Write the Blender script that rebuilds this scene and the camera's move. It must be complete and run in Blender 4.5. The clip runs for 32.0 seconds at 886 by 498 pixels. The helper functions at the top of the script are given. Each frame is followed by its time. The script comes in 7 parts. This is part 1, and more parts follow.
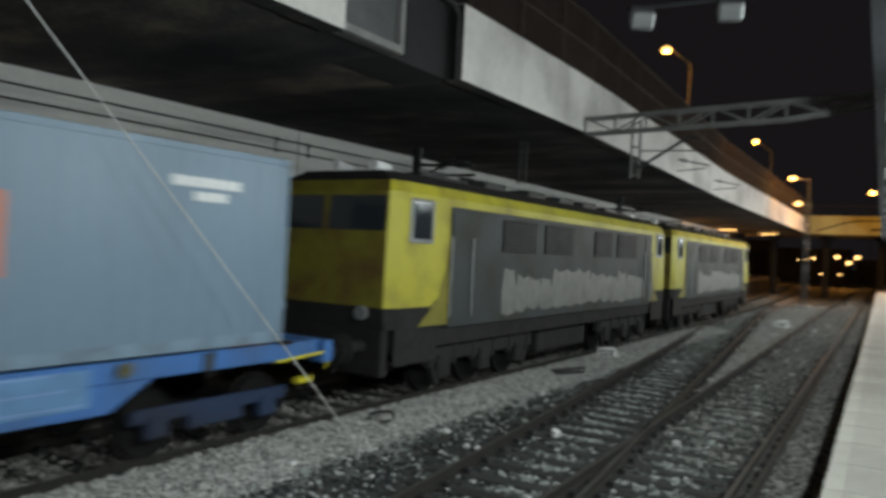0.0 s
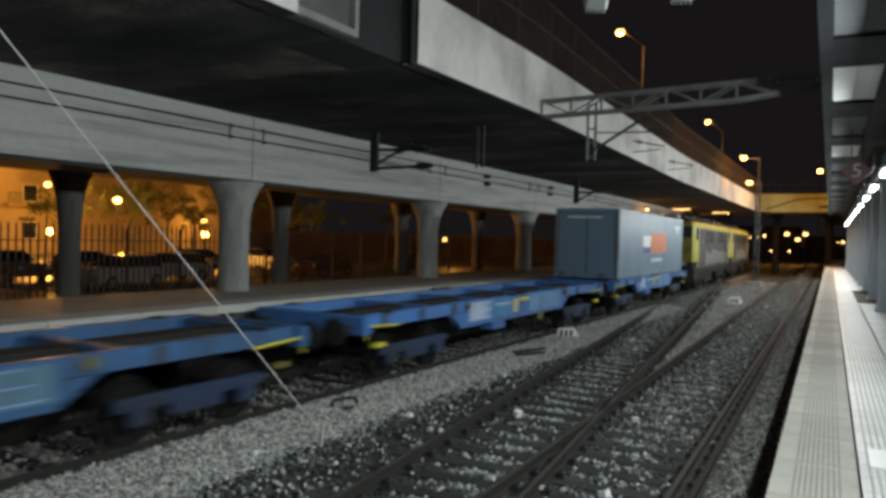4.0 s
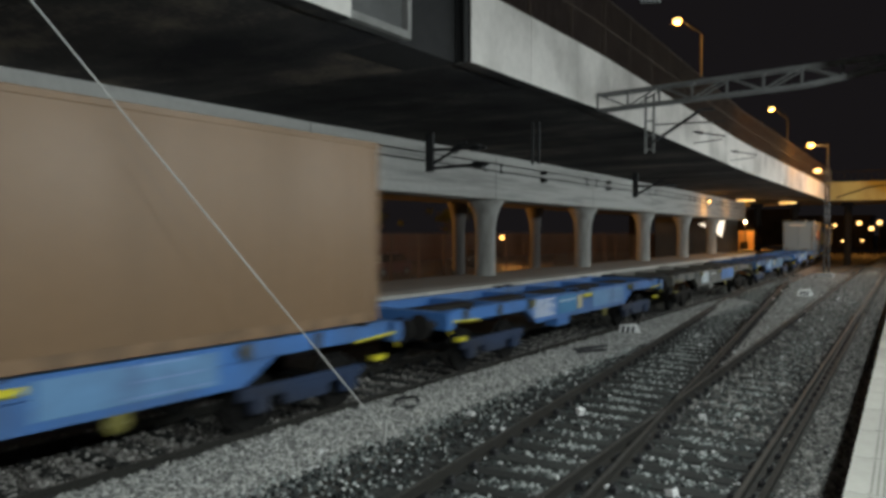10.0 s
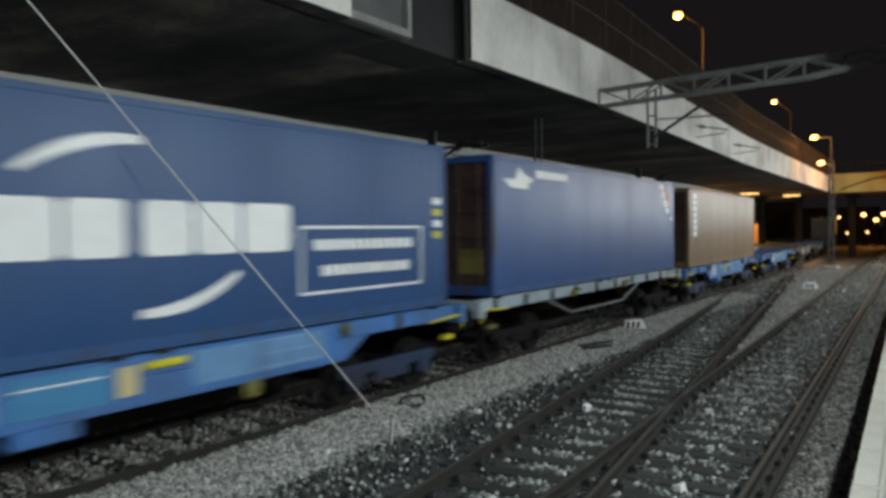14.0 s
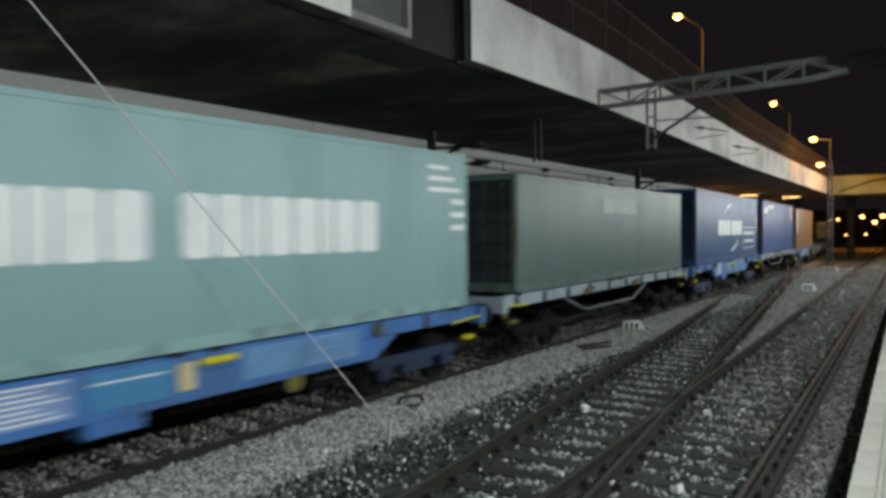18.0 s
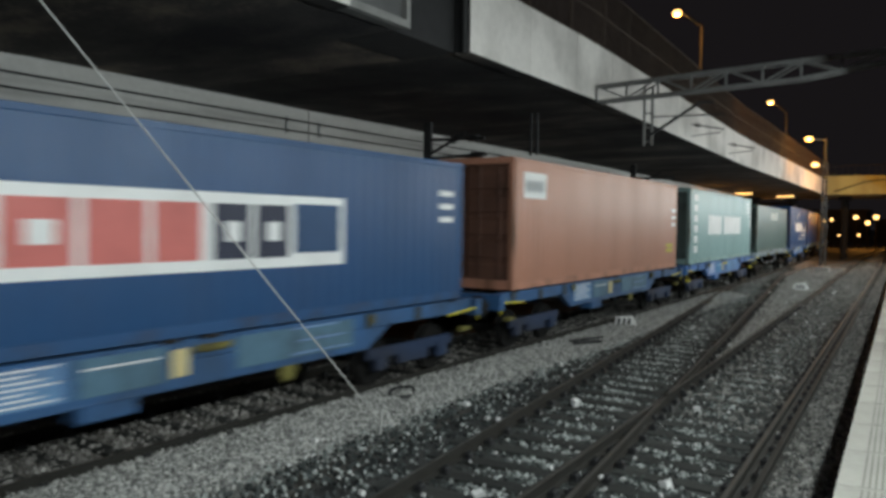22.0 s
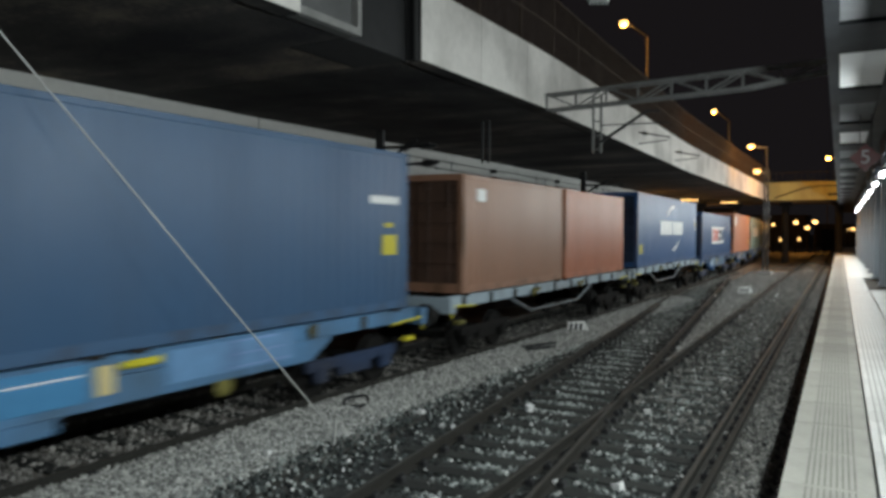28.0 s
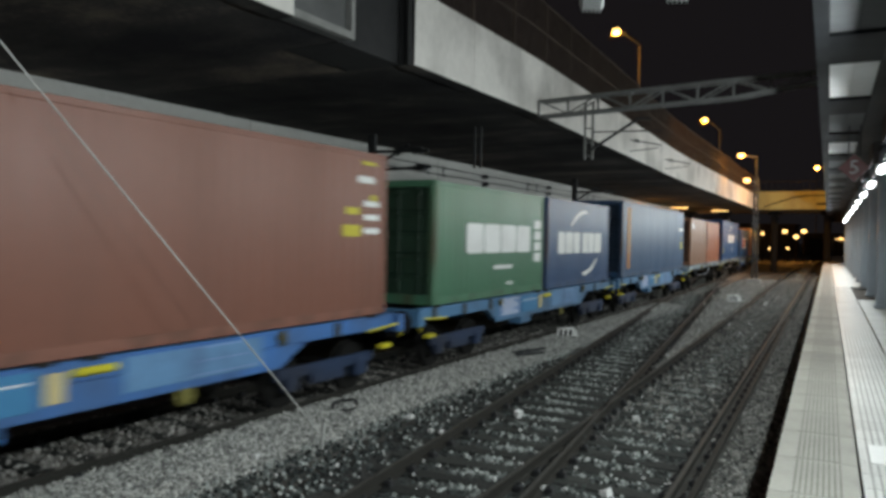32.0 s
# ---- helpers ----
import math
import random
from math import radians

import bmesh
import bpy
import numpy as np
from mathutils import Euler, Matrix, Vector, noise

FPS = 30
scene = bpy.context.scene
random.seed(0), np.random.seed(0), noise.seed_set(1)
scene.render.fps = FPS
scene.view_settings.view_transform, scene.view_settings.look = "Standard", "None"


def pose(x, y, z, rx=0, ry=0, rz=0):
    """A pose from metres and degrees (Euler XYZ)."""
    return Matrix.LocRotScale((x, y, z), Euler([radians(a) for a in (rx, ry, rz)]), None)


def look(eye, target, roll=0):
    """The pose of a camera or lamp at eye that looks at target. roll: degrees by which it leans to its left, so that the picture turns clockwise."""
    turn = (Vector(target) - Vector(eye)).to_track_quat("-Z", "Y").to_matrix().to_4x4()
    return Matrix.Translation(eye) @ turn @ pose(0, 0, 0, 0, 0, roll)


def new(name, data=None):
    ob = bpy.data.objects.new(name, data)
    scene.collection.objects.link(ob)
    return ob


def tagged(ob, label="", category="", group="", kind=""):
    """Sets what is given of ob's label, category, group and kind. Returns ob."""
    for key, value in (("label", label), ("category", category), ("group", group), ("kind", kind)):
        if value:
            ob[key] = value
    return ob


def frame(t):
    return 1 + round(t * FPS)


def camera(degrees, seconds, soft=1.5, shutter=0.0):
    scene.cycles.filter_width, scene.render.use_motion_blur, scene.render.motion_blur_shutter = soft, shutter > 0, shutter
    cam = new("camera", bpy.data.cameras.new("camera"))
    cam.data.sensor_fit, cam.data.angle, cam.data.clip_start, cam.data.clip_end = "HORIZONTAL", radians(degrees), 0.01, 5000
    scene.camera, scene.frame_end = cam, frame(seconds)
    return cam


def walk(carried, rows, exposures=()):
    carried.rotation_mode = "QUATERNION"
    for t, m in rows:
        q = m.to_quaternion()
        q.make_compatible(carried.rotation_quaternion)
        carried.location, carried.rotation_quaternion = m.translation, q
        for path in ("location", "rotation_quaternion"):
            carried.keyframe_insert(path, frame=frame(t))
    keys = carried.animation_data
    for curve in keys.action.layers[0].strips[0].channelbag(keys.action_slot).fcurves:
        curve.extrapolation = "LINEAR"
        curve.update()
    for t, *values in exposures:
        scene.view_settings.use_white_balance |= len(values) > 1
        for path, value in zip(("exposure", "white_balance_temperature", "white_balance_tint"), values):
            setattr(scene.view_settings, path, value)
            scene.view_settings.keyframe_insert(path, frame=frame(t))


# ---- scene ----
# ---- camera ----
cam = camera(62.15, 32.0, soft=3.5, shutter=1.0)
EYE_Z = 2.75
# seconds, yaw, pitch, roll: a hand-held camera that stands on the platform
TURNS = [
    (0.0, 32.76, 0.05, -2.78),
    (0.5, 29.49, -0.07, -3.11),
    (1.0, 28.65, -0.23, -2.18),
    (1.5, 27.99, -0.43, -1.22),
    (2.0, 27.96, -0.70, -1.12),
    (2.5, 28.43, -0.87, -1.44),
    (3.0, 29.37, -1.18, -1.95),
    (3.5, 29.30, -1.10, -1.73),
    (5.5, 31.27, -0.69, -0.99),
    (6.0, 31.40, -0.63, -0.72),
    (6.5, 31.71, -0.65, -1.00),
    (7.0, 32.13, -0.68, -0.56),
    (7.5, 32.57, -0.74, -0.15),
    (8.0, 33.12, -0.91, 0.09),
    (8.5, 33.51, -1.03, -0.06),
    (9.0, 33.81, -1.22, -0.15),
    (9.5, 33.97, -1.26, -0.28),
    (10.0, 34.07, -1.20, -0.16),
    (10.5, 34.18, -1.21, -0.22),
    (11.0, 34.26, -1.28, -0.29),
    (11.5, 34.30, -1.38, -0.00),
    (12.0, 34.35, -1.46, 0.21),
    (12.5, 34.26, -1.55, 0.23),
    (13.0, 34.25, -1.62, 0.34),
    (13.5, 34.28, -1.49, 0.68),
    (14.0, 34.34, -1.34, 0.73),
    (14.5, 34.40, -1.26, 0.81),
    (16.5, 34.48, -1.20, 0.34),
    (17.0, 34.40, -1.20, 0.34),
    (17.5, 34.32, -1.23, 0.32),
    (18.0, 34.26, -1.33, 0.46),
    (18.5, 34.24, -1.40, 0.49),
    (19.0, 34.31, -1.42, 0.69),
    (19.5, 34.47, -1.62, 0.64),
    (20.0, 34.63, -1.81, 0.31),
    (20.5, 34.62, -1.88, 0.23),
    (21.0, 34.50, -1.94, 0.35),
    (21.5, 34.19, -1.98, -0.27),
    (22.0, 33.86, -1.95, -0.71),
    (22.5, 33.14, -2.02, -1.12),
    (23.0, 31.83, -1.96, -1.34),
    (23.5, 31.15, -1.89, -1.20),
    (24.0, 30.72, -1.69, -0.95),
    (24.5, 30.27, -1.46, -0.83),
    (25.0, 29.95, -1.28, -0.78),
    (25.5, 29.86, -1.16, -0.50),
    (27.5, 30.15, -1.31, -0.43),
    (28.0, 30.20, -1.33, -0.29),
    (28.5, 30.24, -1.35, -0.21),
    (29.0, 30.25, -1.37, -0.62),
    (29.5, 30.08, -1.32, -0.66),
    (30.0, 29.75, -1.14, -0.24),
    (30.5, 29.56, -1.07, -0.48),
    (31.0, 29.46, -1.03, -0.63),
    (31.5, 29.44, -0.98, -0.82),
    (32.0, 29.50, -0.95, -0.98),
]
walk(cam, [(t, pose(0, 0, EYE_Z, 90 + p, r, y)) for t, y, p, r in TURNS])

# ---- plan ----
TRAIN_X = -8.79            # centre of the train's track
PLAT_Z = 0.90              # the platform under the camera
FAR_PLAT_Z = 1.0
GAUGE = 0.87               # half the distance of the rail heads (broad gauge)
SOFFIT = 6.0
SLANT = -0.032             # the platform and its track run off the train's line by this slope


def plat(p, q, z):
    """A point on the platform: p across, q along."""
    k = 1 / math.hypot(1, SLANT)
    return Vector(((p + q * SLANT) * k, (q - p * SLANT) * k, z))


PLAT_YAW = math.degrees(math.atan(-SLANT))


def bend(y):
    """How far the train's line has swung to its left at y."""
    return 0.0 if y < 18 else (y - 18) ** 2 / 2200


def fascia_x(y):
    """The near edge of the deck."""
    if y < 18:
        return -7.34
    if y < 40:
        return -7.34 - (y - 18) * 0.046
    return -8.35 - (y - 40) * 0.014


# ---- light ----
world = bpy.data.worlds.new("night")
scene.world = world
world.use_nodes = True
wbg = world.node_tree.nodes["Background"]
wbg.inputs[0].default_value = (0.0080, 0.0070, 0.0077, 1)
wbg.inputs[1].default_value = 1.0


def area(name, where, target, sx, sy, watts, colour, spread=180):
    d = bpy.data.lights.new(name, "AREA")
    d.shape, d.size, d.size_y, d.energy, d.color = "RECTANGLE", sx, sy, watts, colour
    d.spread = radians(spread)
    o = new(name, d)
    o.matrix_world = look(where, target)
    return o


def bulb(name, where, watts, colour, radius=0.15):
    d = bpy.data.lights.new(name, "POINT")
    d.energy, d.color, d.shadow_soft_size = watts, colour, radius
    o = new(name, d)
    o.location = where
    return o


COOL = (0.905, 1.0, 1.0)
SODIUM = (1.0, 0.43, 0.075)
# the tube lamps that hang along the platform's canopy
LAMP_Q = [-0.6 + 5.5 * k for k in range(-2, 14)]
LAMP_P, LAMP_Z = 1.16, 4.65
for q in LAMP_Q:
    a = plat(LAMP_P - 0.10, q, LAMP_Z - 0.08)
    o = area("canopy_tube_light", a, plat(-6, q, 1.9), 0.22, 1.7, 258 if 3 < q < 15 else (225 if q > -1 else 80) if q < 15 else 130 if q < 32 else 225, COOL)
    zax = (Vector(a) - plat(-6, q, 1.9)).normalized()
    yax = (plat(0, 1, 0) - plat(0, 0, 0)).normalized()
    yax = (yax - yax.dot(zax) * zax).normalized()
    xax = yax.cross(zax)
    o.matrix_world = Matrix.Translation(a) @ Matrix((xax, yax, zax)).transposed().to_4x4()

# ---- materials ----
MATS = {}


def mat(name, base, rough=0.7, metal=0.0, vary=0.25, fine=18.0, coarse=1.1, bump=0.15, dirt=None, dirt_amount=0.35, spec=0.4, streak=False, rand=0.0, level=False):
    """A node material: base colour varied at two scales, with dirt patches, relief and uneven gloss."""
    if name in MATS:
        return MATS[name]
    m = bpy.data.materials.new(name)
    MATS[name] = m
    m.use_nodes = True
    nt = m.node_tree
    N, Lk = nt.nodes, nt.links
    b = N["Principled BSDF"]
    b.inputs["Metallic"].default_value = metal
    b.inputs["Specular IOR Level"].default_value = spec
    tc = N.new("ShaderNodeTexCoord")
    mp = N.new("ShaderNodeMapping")
    Lk.new(tc.outputs["Object"], mp.inputs[0])
    if streak:
        mp.inputs["Scale"].default_value = (1.0, 1.0, 0.16)
    if level:
        mp.inputs["Scale"].default_value = (0.06, 0.06, 1.0)
    n1 = N.new("ShaderNodeTexNoise")
    n1.inputs["Scale"].default_value, n1.inputs["Detail"].default_value = fine, 5
    n2 = N.new("ShaderNodeTexNoise")
    n2.inputs["Scale"].default_value, n2.inputs["Detail"].default_value = coarse, 4
    Lk.new(tc.outputs["Object"], n1.inputs[0])
    Lk.new(mp.outputs[0], n2.inputs[0])
    r1 = N.new("ShaderNodeMapRange")
    r1.inputs[3].default_value, r1.inputs[4].default_value = 1 - vary, 1 + vary
    Lk.new(n1.outputs[0], r1.inputs[0])
    hs = N.new("ShaderNodeHueSaturation")
    hs.inputs["Color"].default_value = (*base, 1)
    Lk.new(r1.outputs[0], hs.inputs["Value"])
    col = hs.outputs[0]
    if rand:
        oi = N.new("ShaderNodeObjectInfo")
        rr = N.new("ShaderNodeMapRange")
        rr.inputs[3].default_value, rr.inputs[4].default_value = 1 - rand, 1 + rand
        Lk.new(oi.outputs["Random"], rr.inputs[0])
        h2 = N.new("ShaderNodeHueSaturation")
        Lk.new(col, h2.inputs["Color"])
        Lk.new(rr.outputs[0], h2.inputs["Value"])
        col = h2.outputs[0]
    mx = N.new("ShaderNodeMix")
    mx.data_type = "RGBA"
    d = dirt or tuple(c * 0.45 for c in base)
    mx.inputs[7].default_value = (*d, 1)
    Lk.new(col, mx.inputs[6])
    r2 = N.new("ShaderNodeMapRange")
    r2.inputs[1].default_value, r2.inputs[2].default_value = 0.45, 0.75
    r2.inputs[3].default_value, r2.inputs[4].default_value = 0.0, dirt_amount
    Lk.new(n2.outputs[0], r2.inputs[0])
    Lk.new(r2.outputs[0], mx.inputs[0])
    Lk.new(mx.outputs[2], b.inputs["Base Color"])
    r3 = N.new("ShaderNodeMapRange")
    r3.inputs[3].default_value, r3.inputs[4].default_value = max(0.05, rough - 0.12), min(1, rough + 0.12)
    Lk.new(n2.outputs[0], r3.inputs[0])
    Lk.new(r3.outputs[0], b.inputs["Roughness"])
    if bump:
        bp = N.new("ShaderNodeBump")
        bp.inputs["Strength"].default_value, bp.inputs["Distance"].default_value = bump, 0.02
        Lk.new(n1.outputs[0], bp.inputs["Height"])
        Lk.new(bp.outputs[0], b.inputs["Normal"])
    return m


def glow(name, colour, strength):
    if name in MATS:
        return MATS[name]
    m = bpy.data.materials.new(name)
    MATS[name] = m
    m.use_nodes = True
    b = m.node_tree.nodes["Principled BSDF"]
    b.inputs["Base Color"].default_value = (*colour, 1)
    b.inputs["Emission Color"].default_value = (*colour, 1)
    b.inputs["Emission Strength"].default_value = strength
    return m


def glass(name, tint=(0.02, 0.025, 0.03), rough=0.08):
    if name in MATS:
        return MATS[name]
    m = bpy.data.materials.new(name)
    MATS[name] = m
    m.use_nodes = True
    b = m.node_tree.nodes["Principled BSDF"]
    b.inputs["Base Color"].default_value = (*tint, 1)
    b.inputs["Roughness"].default_value = rough
    b.inputs["Specular IOR Level"].default_value = 0.6
    return m


BALLAST = mat("ballast", (0.20, 0.20, 0.19), 0.95, vary=0.7, fine=22, coarse=0.5, bump=1.0, dirt=(0.05, 0.05, 0.048), dirt_amount=0.55)
DARK_BALLAST = mat("oily_ballast", (0.040, 0.040, 0.038), 0.9, vary=0.8, fine=20, coarse=0.7, bump=1.0, dirt=(0.03, 0.03, 0.03), dirt_amount=0.7)
EARTH = mat("earth", (0.09, 0.085, 0.075), 0.95, vary=0.5, fine=6, coarse=0.2, bump=0.6)
RAIL = mat("rail_steel", (0.028, 0.027, 0.024), 0.75, 0.0, vary=0.3, fine=30, coarse=2, dirt=(0.019, 0.015, 0.011), spec=0.12)
RAIL_TOP = mat("worn_rail_head", (0.055, 0.053, 0.048), 0.6, 0.2, vary=0.15, fine=40, coarse=1.5, dirt=(0.035, 0.030, 0.026), dirt_amount=0.8, spec=0.2)
SLEEPER = mat("sleeper_wood", (0.024, 0.026, 0.0235), 0.9, vary=0.5, fine=25, coarse=2.5, bump=0.6, rand=0.3)
CONCRETE = mat("deck_concrete", (0.40, 0.40, 0.385), 0.9, vary=0.12, fine=9, coarse=0.8, bump=0.25, dirt=(0.20, 0.19, 0.175), dirt_amount=0.55, streak=True)
DARK_CONCRETE = mat("dark_concrete", (0.10, 0.094, 0.086), 0.95, vary=0.25, fine=5, coarse=0.22, bump=0.3, dirt=(0.025, 0.025, 0.025), dirt_amount=0.85)
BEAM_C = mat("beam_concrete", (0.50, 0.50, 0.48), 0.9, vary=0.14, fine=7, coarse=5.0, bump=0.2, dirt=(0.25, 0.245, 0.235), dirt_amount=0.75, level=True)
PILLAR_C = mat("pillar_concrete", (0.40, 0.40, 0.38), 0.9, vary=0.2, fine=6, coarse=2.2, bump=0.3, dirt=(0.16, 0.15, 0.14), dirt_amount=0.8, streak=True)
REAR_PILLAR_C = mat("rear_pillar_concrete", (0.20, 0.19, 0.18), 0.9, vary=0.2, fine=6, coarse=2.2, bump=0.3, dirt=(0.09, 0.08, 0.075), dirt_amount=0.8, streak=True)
PLAT_EDGE = mat("platform_kerb_stone", (0.335, 0.33, 0.295), 0.7, vary=0.15, fine=14, coarse=1.5, bump=0.2, dirt=(0.13, 0.13, 0.12), rand=0.15)
# darker strips between the ribs, which alone show too little contrast
GROOVE_L = mat("light_groove_strip", (0.32, 0.325, 0.31), 0.8, vary=0.2, fine=20, coarse=2.0, dirt=(0.2, 0.2, 0.19))
GROOVE = mat("groove_strip", (0.22, 0.215, 0.19), 0.9, vary=0.3, fine=20, coarse=2.0, dirt=(0.05, 0.05, 0.048))
PLAT_TILE = mat("platform_tile", (0.50, 0.51, 0.49), 0.45, vary=0.10, fine=16, coarse=1.2, bump=0.15, dirt=(0.2, 0.2, 0.19), rand=0.12)
STEEL = mat("galvanised_steel", (0.30, 0.31, 0.31), 0.55, 0.5, vary=0.2, fine=14, coarse=2.0, dirt=(0.10, 0.095, 0.09))
DARK_STEEL = mat("dark_steel", (0.03, 0.031, 0.033), 0.6, 0.3, vary=0.3, fine=14, coarse=2.0)
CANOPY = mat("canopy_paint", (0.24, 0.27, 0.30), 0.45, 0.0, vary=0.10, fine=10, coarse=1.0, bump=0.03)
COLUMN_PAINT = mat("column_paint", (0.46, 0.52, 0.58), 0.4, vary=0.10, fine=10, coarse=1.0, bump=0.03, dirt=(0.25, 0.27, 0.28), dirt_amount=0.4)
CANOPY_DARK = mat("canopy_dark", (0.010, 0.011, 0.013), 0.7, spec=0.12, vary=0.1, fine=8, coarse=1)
MAST_STEEL = mat("mast_steel", (0.065, 0.065, 0.065), 0.6, 0.3, vary=0.2, fine=14, coarse=2.0)
GUY = mat("guy_wire", (0.55, 0.55, 0.53), 0.5, 0.3, vary=0.1)

ISLAND_EDGE = mat("island_edge_stone", (0.55, 0.55, 0.52), 0.85, vary=0.12, fine=14, coarse=1.5, bump=0.2, dirt=(0.3, 0.29, 0.27), rand=0.10)
ISLAND_TOP = mat("island_paving", (0.37, 0.355, 0.325), 0.68, vary=0.2, fine=8, coarse=0.8, bump=0.2, dirt=(0.22, 0.20, 0.18))


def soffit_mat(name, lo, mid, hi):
    """Dark cast concrete: cloudy bands across the deck over smaller blotches."""
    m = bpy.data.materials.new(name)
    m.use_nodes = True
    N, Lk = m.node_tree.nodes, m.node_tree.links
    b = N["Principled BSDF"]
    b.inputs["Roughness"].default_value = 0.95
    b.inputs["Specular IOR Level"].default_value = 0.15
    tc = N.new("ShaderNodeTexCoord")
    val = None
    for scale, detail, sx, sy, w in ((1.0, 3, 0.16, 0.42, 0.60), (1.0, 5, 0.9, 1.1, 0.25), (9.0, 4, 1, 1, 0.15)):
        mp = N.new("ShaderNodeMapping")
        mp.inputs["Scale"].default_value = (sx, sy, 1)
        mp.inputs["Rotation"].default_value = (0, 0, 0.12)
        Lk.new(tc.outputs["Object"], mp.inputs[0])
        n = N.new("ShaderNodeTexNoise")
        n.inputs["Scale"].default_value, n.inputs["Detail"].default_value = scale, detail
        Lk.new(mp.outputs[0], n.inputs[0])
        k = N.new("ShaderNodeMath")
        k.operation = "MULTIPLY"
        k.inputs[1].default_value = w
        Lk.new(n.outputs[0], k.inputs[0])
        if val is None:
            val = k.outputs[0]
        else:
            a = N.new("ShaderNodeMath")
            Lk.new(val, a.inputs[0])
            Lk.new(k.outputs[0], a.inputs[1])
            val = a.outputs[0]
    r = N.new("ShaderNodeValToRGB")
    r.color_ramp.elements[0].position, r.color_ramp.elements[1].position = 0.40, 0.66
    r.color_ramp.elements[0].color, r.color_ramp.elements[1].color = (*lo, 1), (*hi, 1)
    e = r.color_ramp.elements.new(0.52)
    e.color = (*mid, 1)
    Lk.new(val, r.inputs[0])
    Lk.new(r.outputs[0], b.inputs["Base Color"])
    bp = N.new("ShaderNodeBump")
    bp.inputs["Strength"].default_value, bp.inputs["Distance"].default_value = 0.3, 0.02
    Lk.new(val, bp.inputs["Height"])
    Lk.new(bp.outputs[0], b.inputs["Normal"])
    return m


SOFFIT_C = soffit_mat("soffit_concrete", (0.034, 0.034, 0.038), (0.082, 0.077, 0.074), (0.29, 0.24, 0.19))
# the same ramp at about half the tone, for the far slab
SOFFIT_D = soffit_mat("soffit_dark", (0.017, 0.017, 0.0195), (0.043, 0.042, 0.042), (0.145, 0.128, 0.112))
# near-black for the joint's painted shade, also on bridge piers and railing
NEAR_BLACK = mat("near_black", (0.022, 0.022, 0.023), 0.95, vary=0.3, fine=5, coarse=0.8, bump=0.2)
PIPE_BLACK = mat("black_pipe", (0.018, 0.018, 0.018), 0.7, vary=0.2, fine=8, coarse=1.5, bump=0.05)
JOINT_RIM = mat("joint_rim_concrete", (0.28, 0.28, 0.27), 0.9, vary=0.2, fine=6, coarse=0.9, bump=0.25, dirt=(0.12, 0.12, 0.115), dirt_amount=0.7)
JOINT_C = mat("joint_concrete", (0.11, 0.112, 0.112), 0.9, vary=0.2, fine=6, coarse=0.9, bump=0.2, dirt=(0.05, 0.05, 0.05), dirt_amount=0.6)
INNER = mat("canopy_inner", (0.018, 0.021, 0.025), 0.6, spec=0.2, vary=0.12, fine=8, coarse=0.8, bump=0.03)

# ---- mesh helpers ----


def mesh_ob(name, verts, faces, m, parent=None, label="", smooth=False):
    me = bpy.data.meshes.new(name)
    me.from_pydata([tuple(v) for v in verts], [], faces)
    me.update()
    if m:
        me.materials.append(m)
    if smooth:
        me.polygons.foreach_set("use_smooth", [True] * len(me.polygons))
    o = new(name, me)
    if parent:
        o.parent = parent
    if label:
        o["label"] = label
    return o


def part(name, bm, m, parent, label="", smooth=False):
    bmesh.ops.recalc_face_normals(bm, faces=bm.faces)
    me = bpy.data.meshes.new(name)
    bm.to_mesh(me)
    bm.free()
    for k in (m if isinstance(m, (list, tuple)) else [m]):
        me.materials.append(k)
    if smooth:
        me.polygons.foreach_set("use_smooth", [True] * len(me.polygons))
    o = new(name, me)
    if parent:
        o.parent = parent
    if label:
        o["label"] = label
    return o


def share(name, me, parent, m=None):
    """Another object on the same mesh."""
    o = new(name, me)
    if parent:
        o.parent = parent
    if m is not None:
        o.matrix_basis = m
    return o


def empty(name, at=(0, 0, 0)):
    o = new(name)
    o.location = at
    return o


def box(bm, x0, y0, z0, x1, y1, z1, bevel=0.0, mi=0):
    vs = [bm.verts.new(v) for v in ((x0, y0, z0), (x1, y0, z0), (x1, y1, z0), (x0, y1, z0), (x0, y0, z1), (x1, y0, z1), (x1, y1, z1), (x0, y1, z1))]
    fs = [bm.faces.new([vs[i] for i in f]) for f in ((0, 3, 2, 1), (4, 5, 6, 7), (0, 1, 5, 4), (1, 2, 6, 5), (2, 3, 7, 6), (3, 0, 4, 7))]
    for f in fs:
        f.material_index = mi
    if bevel:
        es = list({e for f in fs for e in f.edges})
        bmesh.ops.bevel(bm, geom=es, offset=bevel, segments=1, affect="EDGES", profile=0.5)
    return vs


def bar(bm, a, b, w, h=None, mi=0):
    """A square bar from a to b."""
    a, b = Vector(a), Vector(b)
    h = h or w
    d = (b - a).normalized()
    up = Vector((0, 0, 1)) if abs(d.z) < 0.95 else Vector((0, 1, 0))
    s = d.cross(up).normalized()
    u = s.cross(d)
    vs = []
    for p in (a, b):
        for i, j in ((-1, -1), (1, -1), (1, 1), (-1, 1)):
            vs.append(bm.verts.new(p + s * (i * w / 2) + u * (j * h / 2)))
    for f in ((0, 1, 2, 3), (7, 6, 5, 4), (0, 4, 5, 1), (1, 5, 6, 2), (2, 6, 7, 3), (3, 7, 4, 0)):
        bm.faces.new([vs[i] for i in f]).material_index = mi


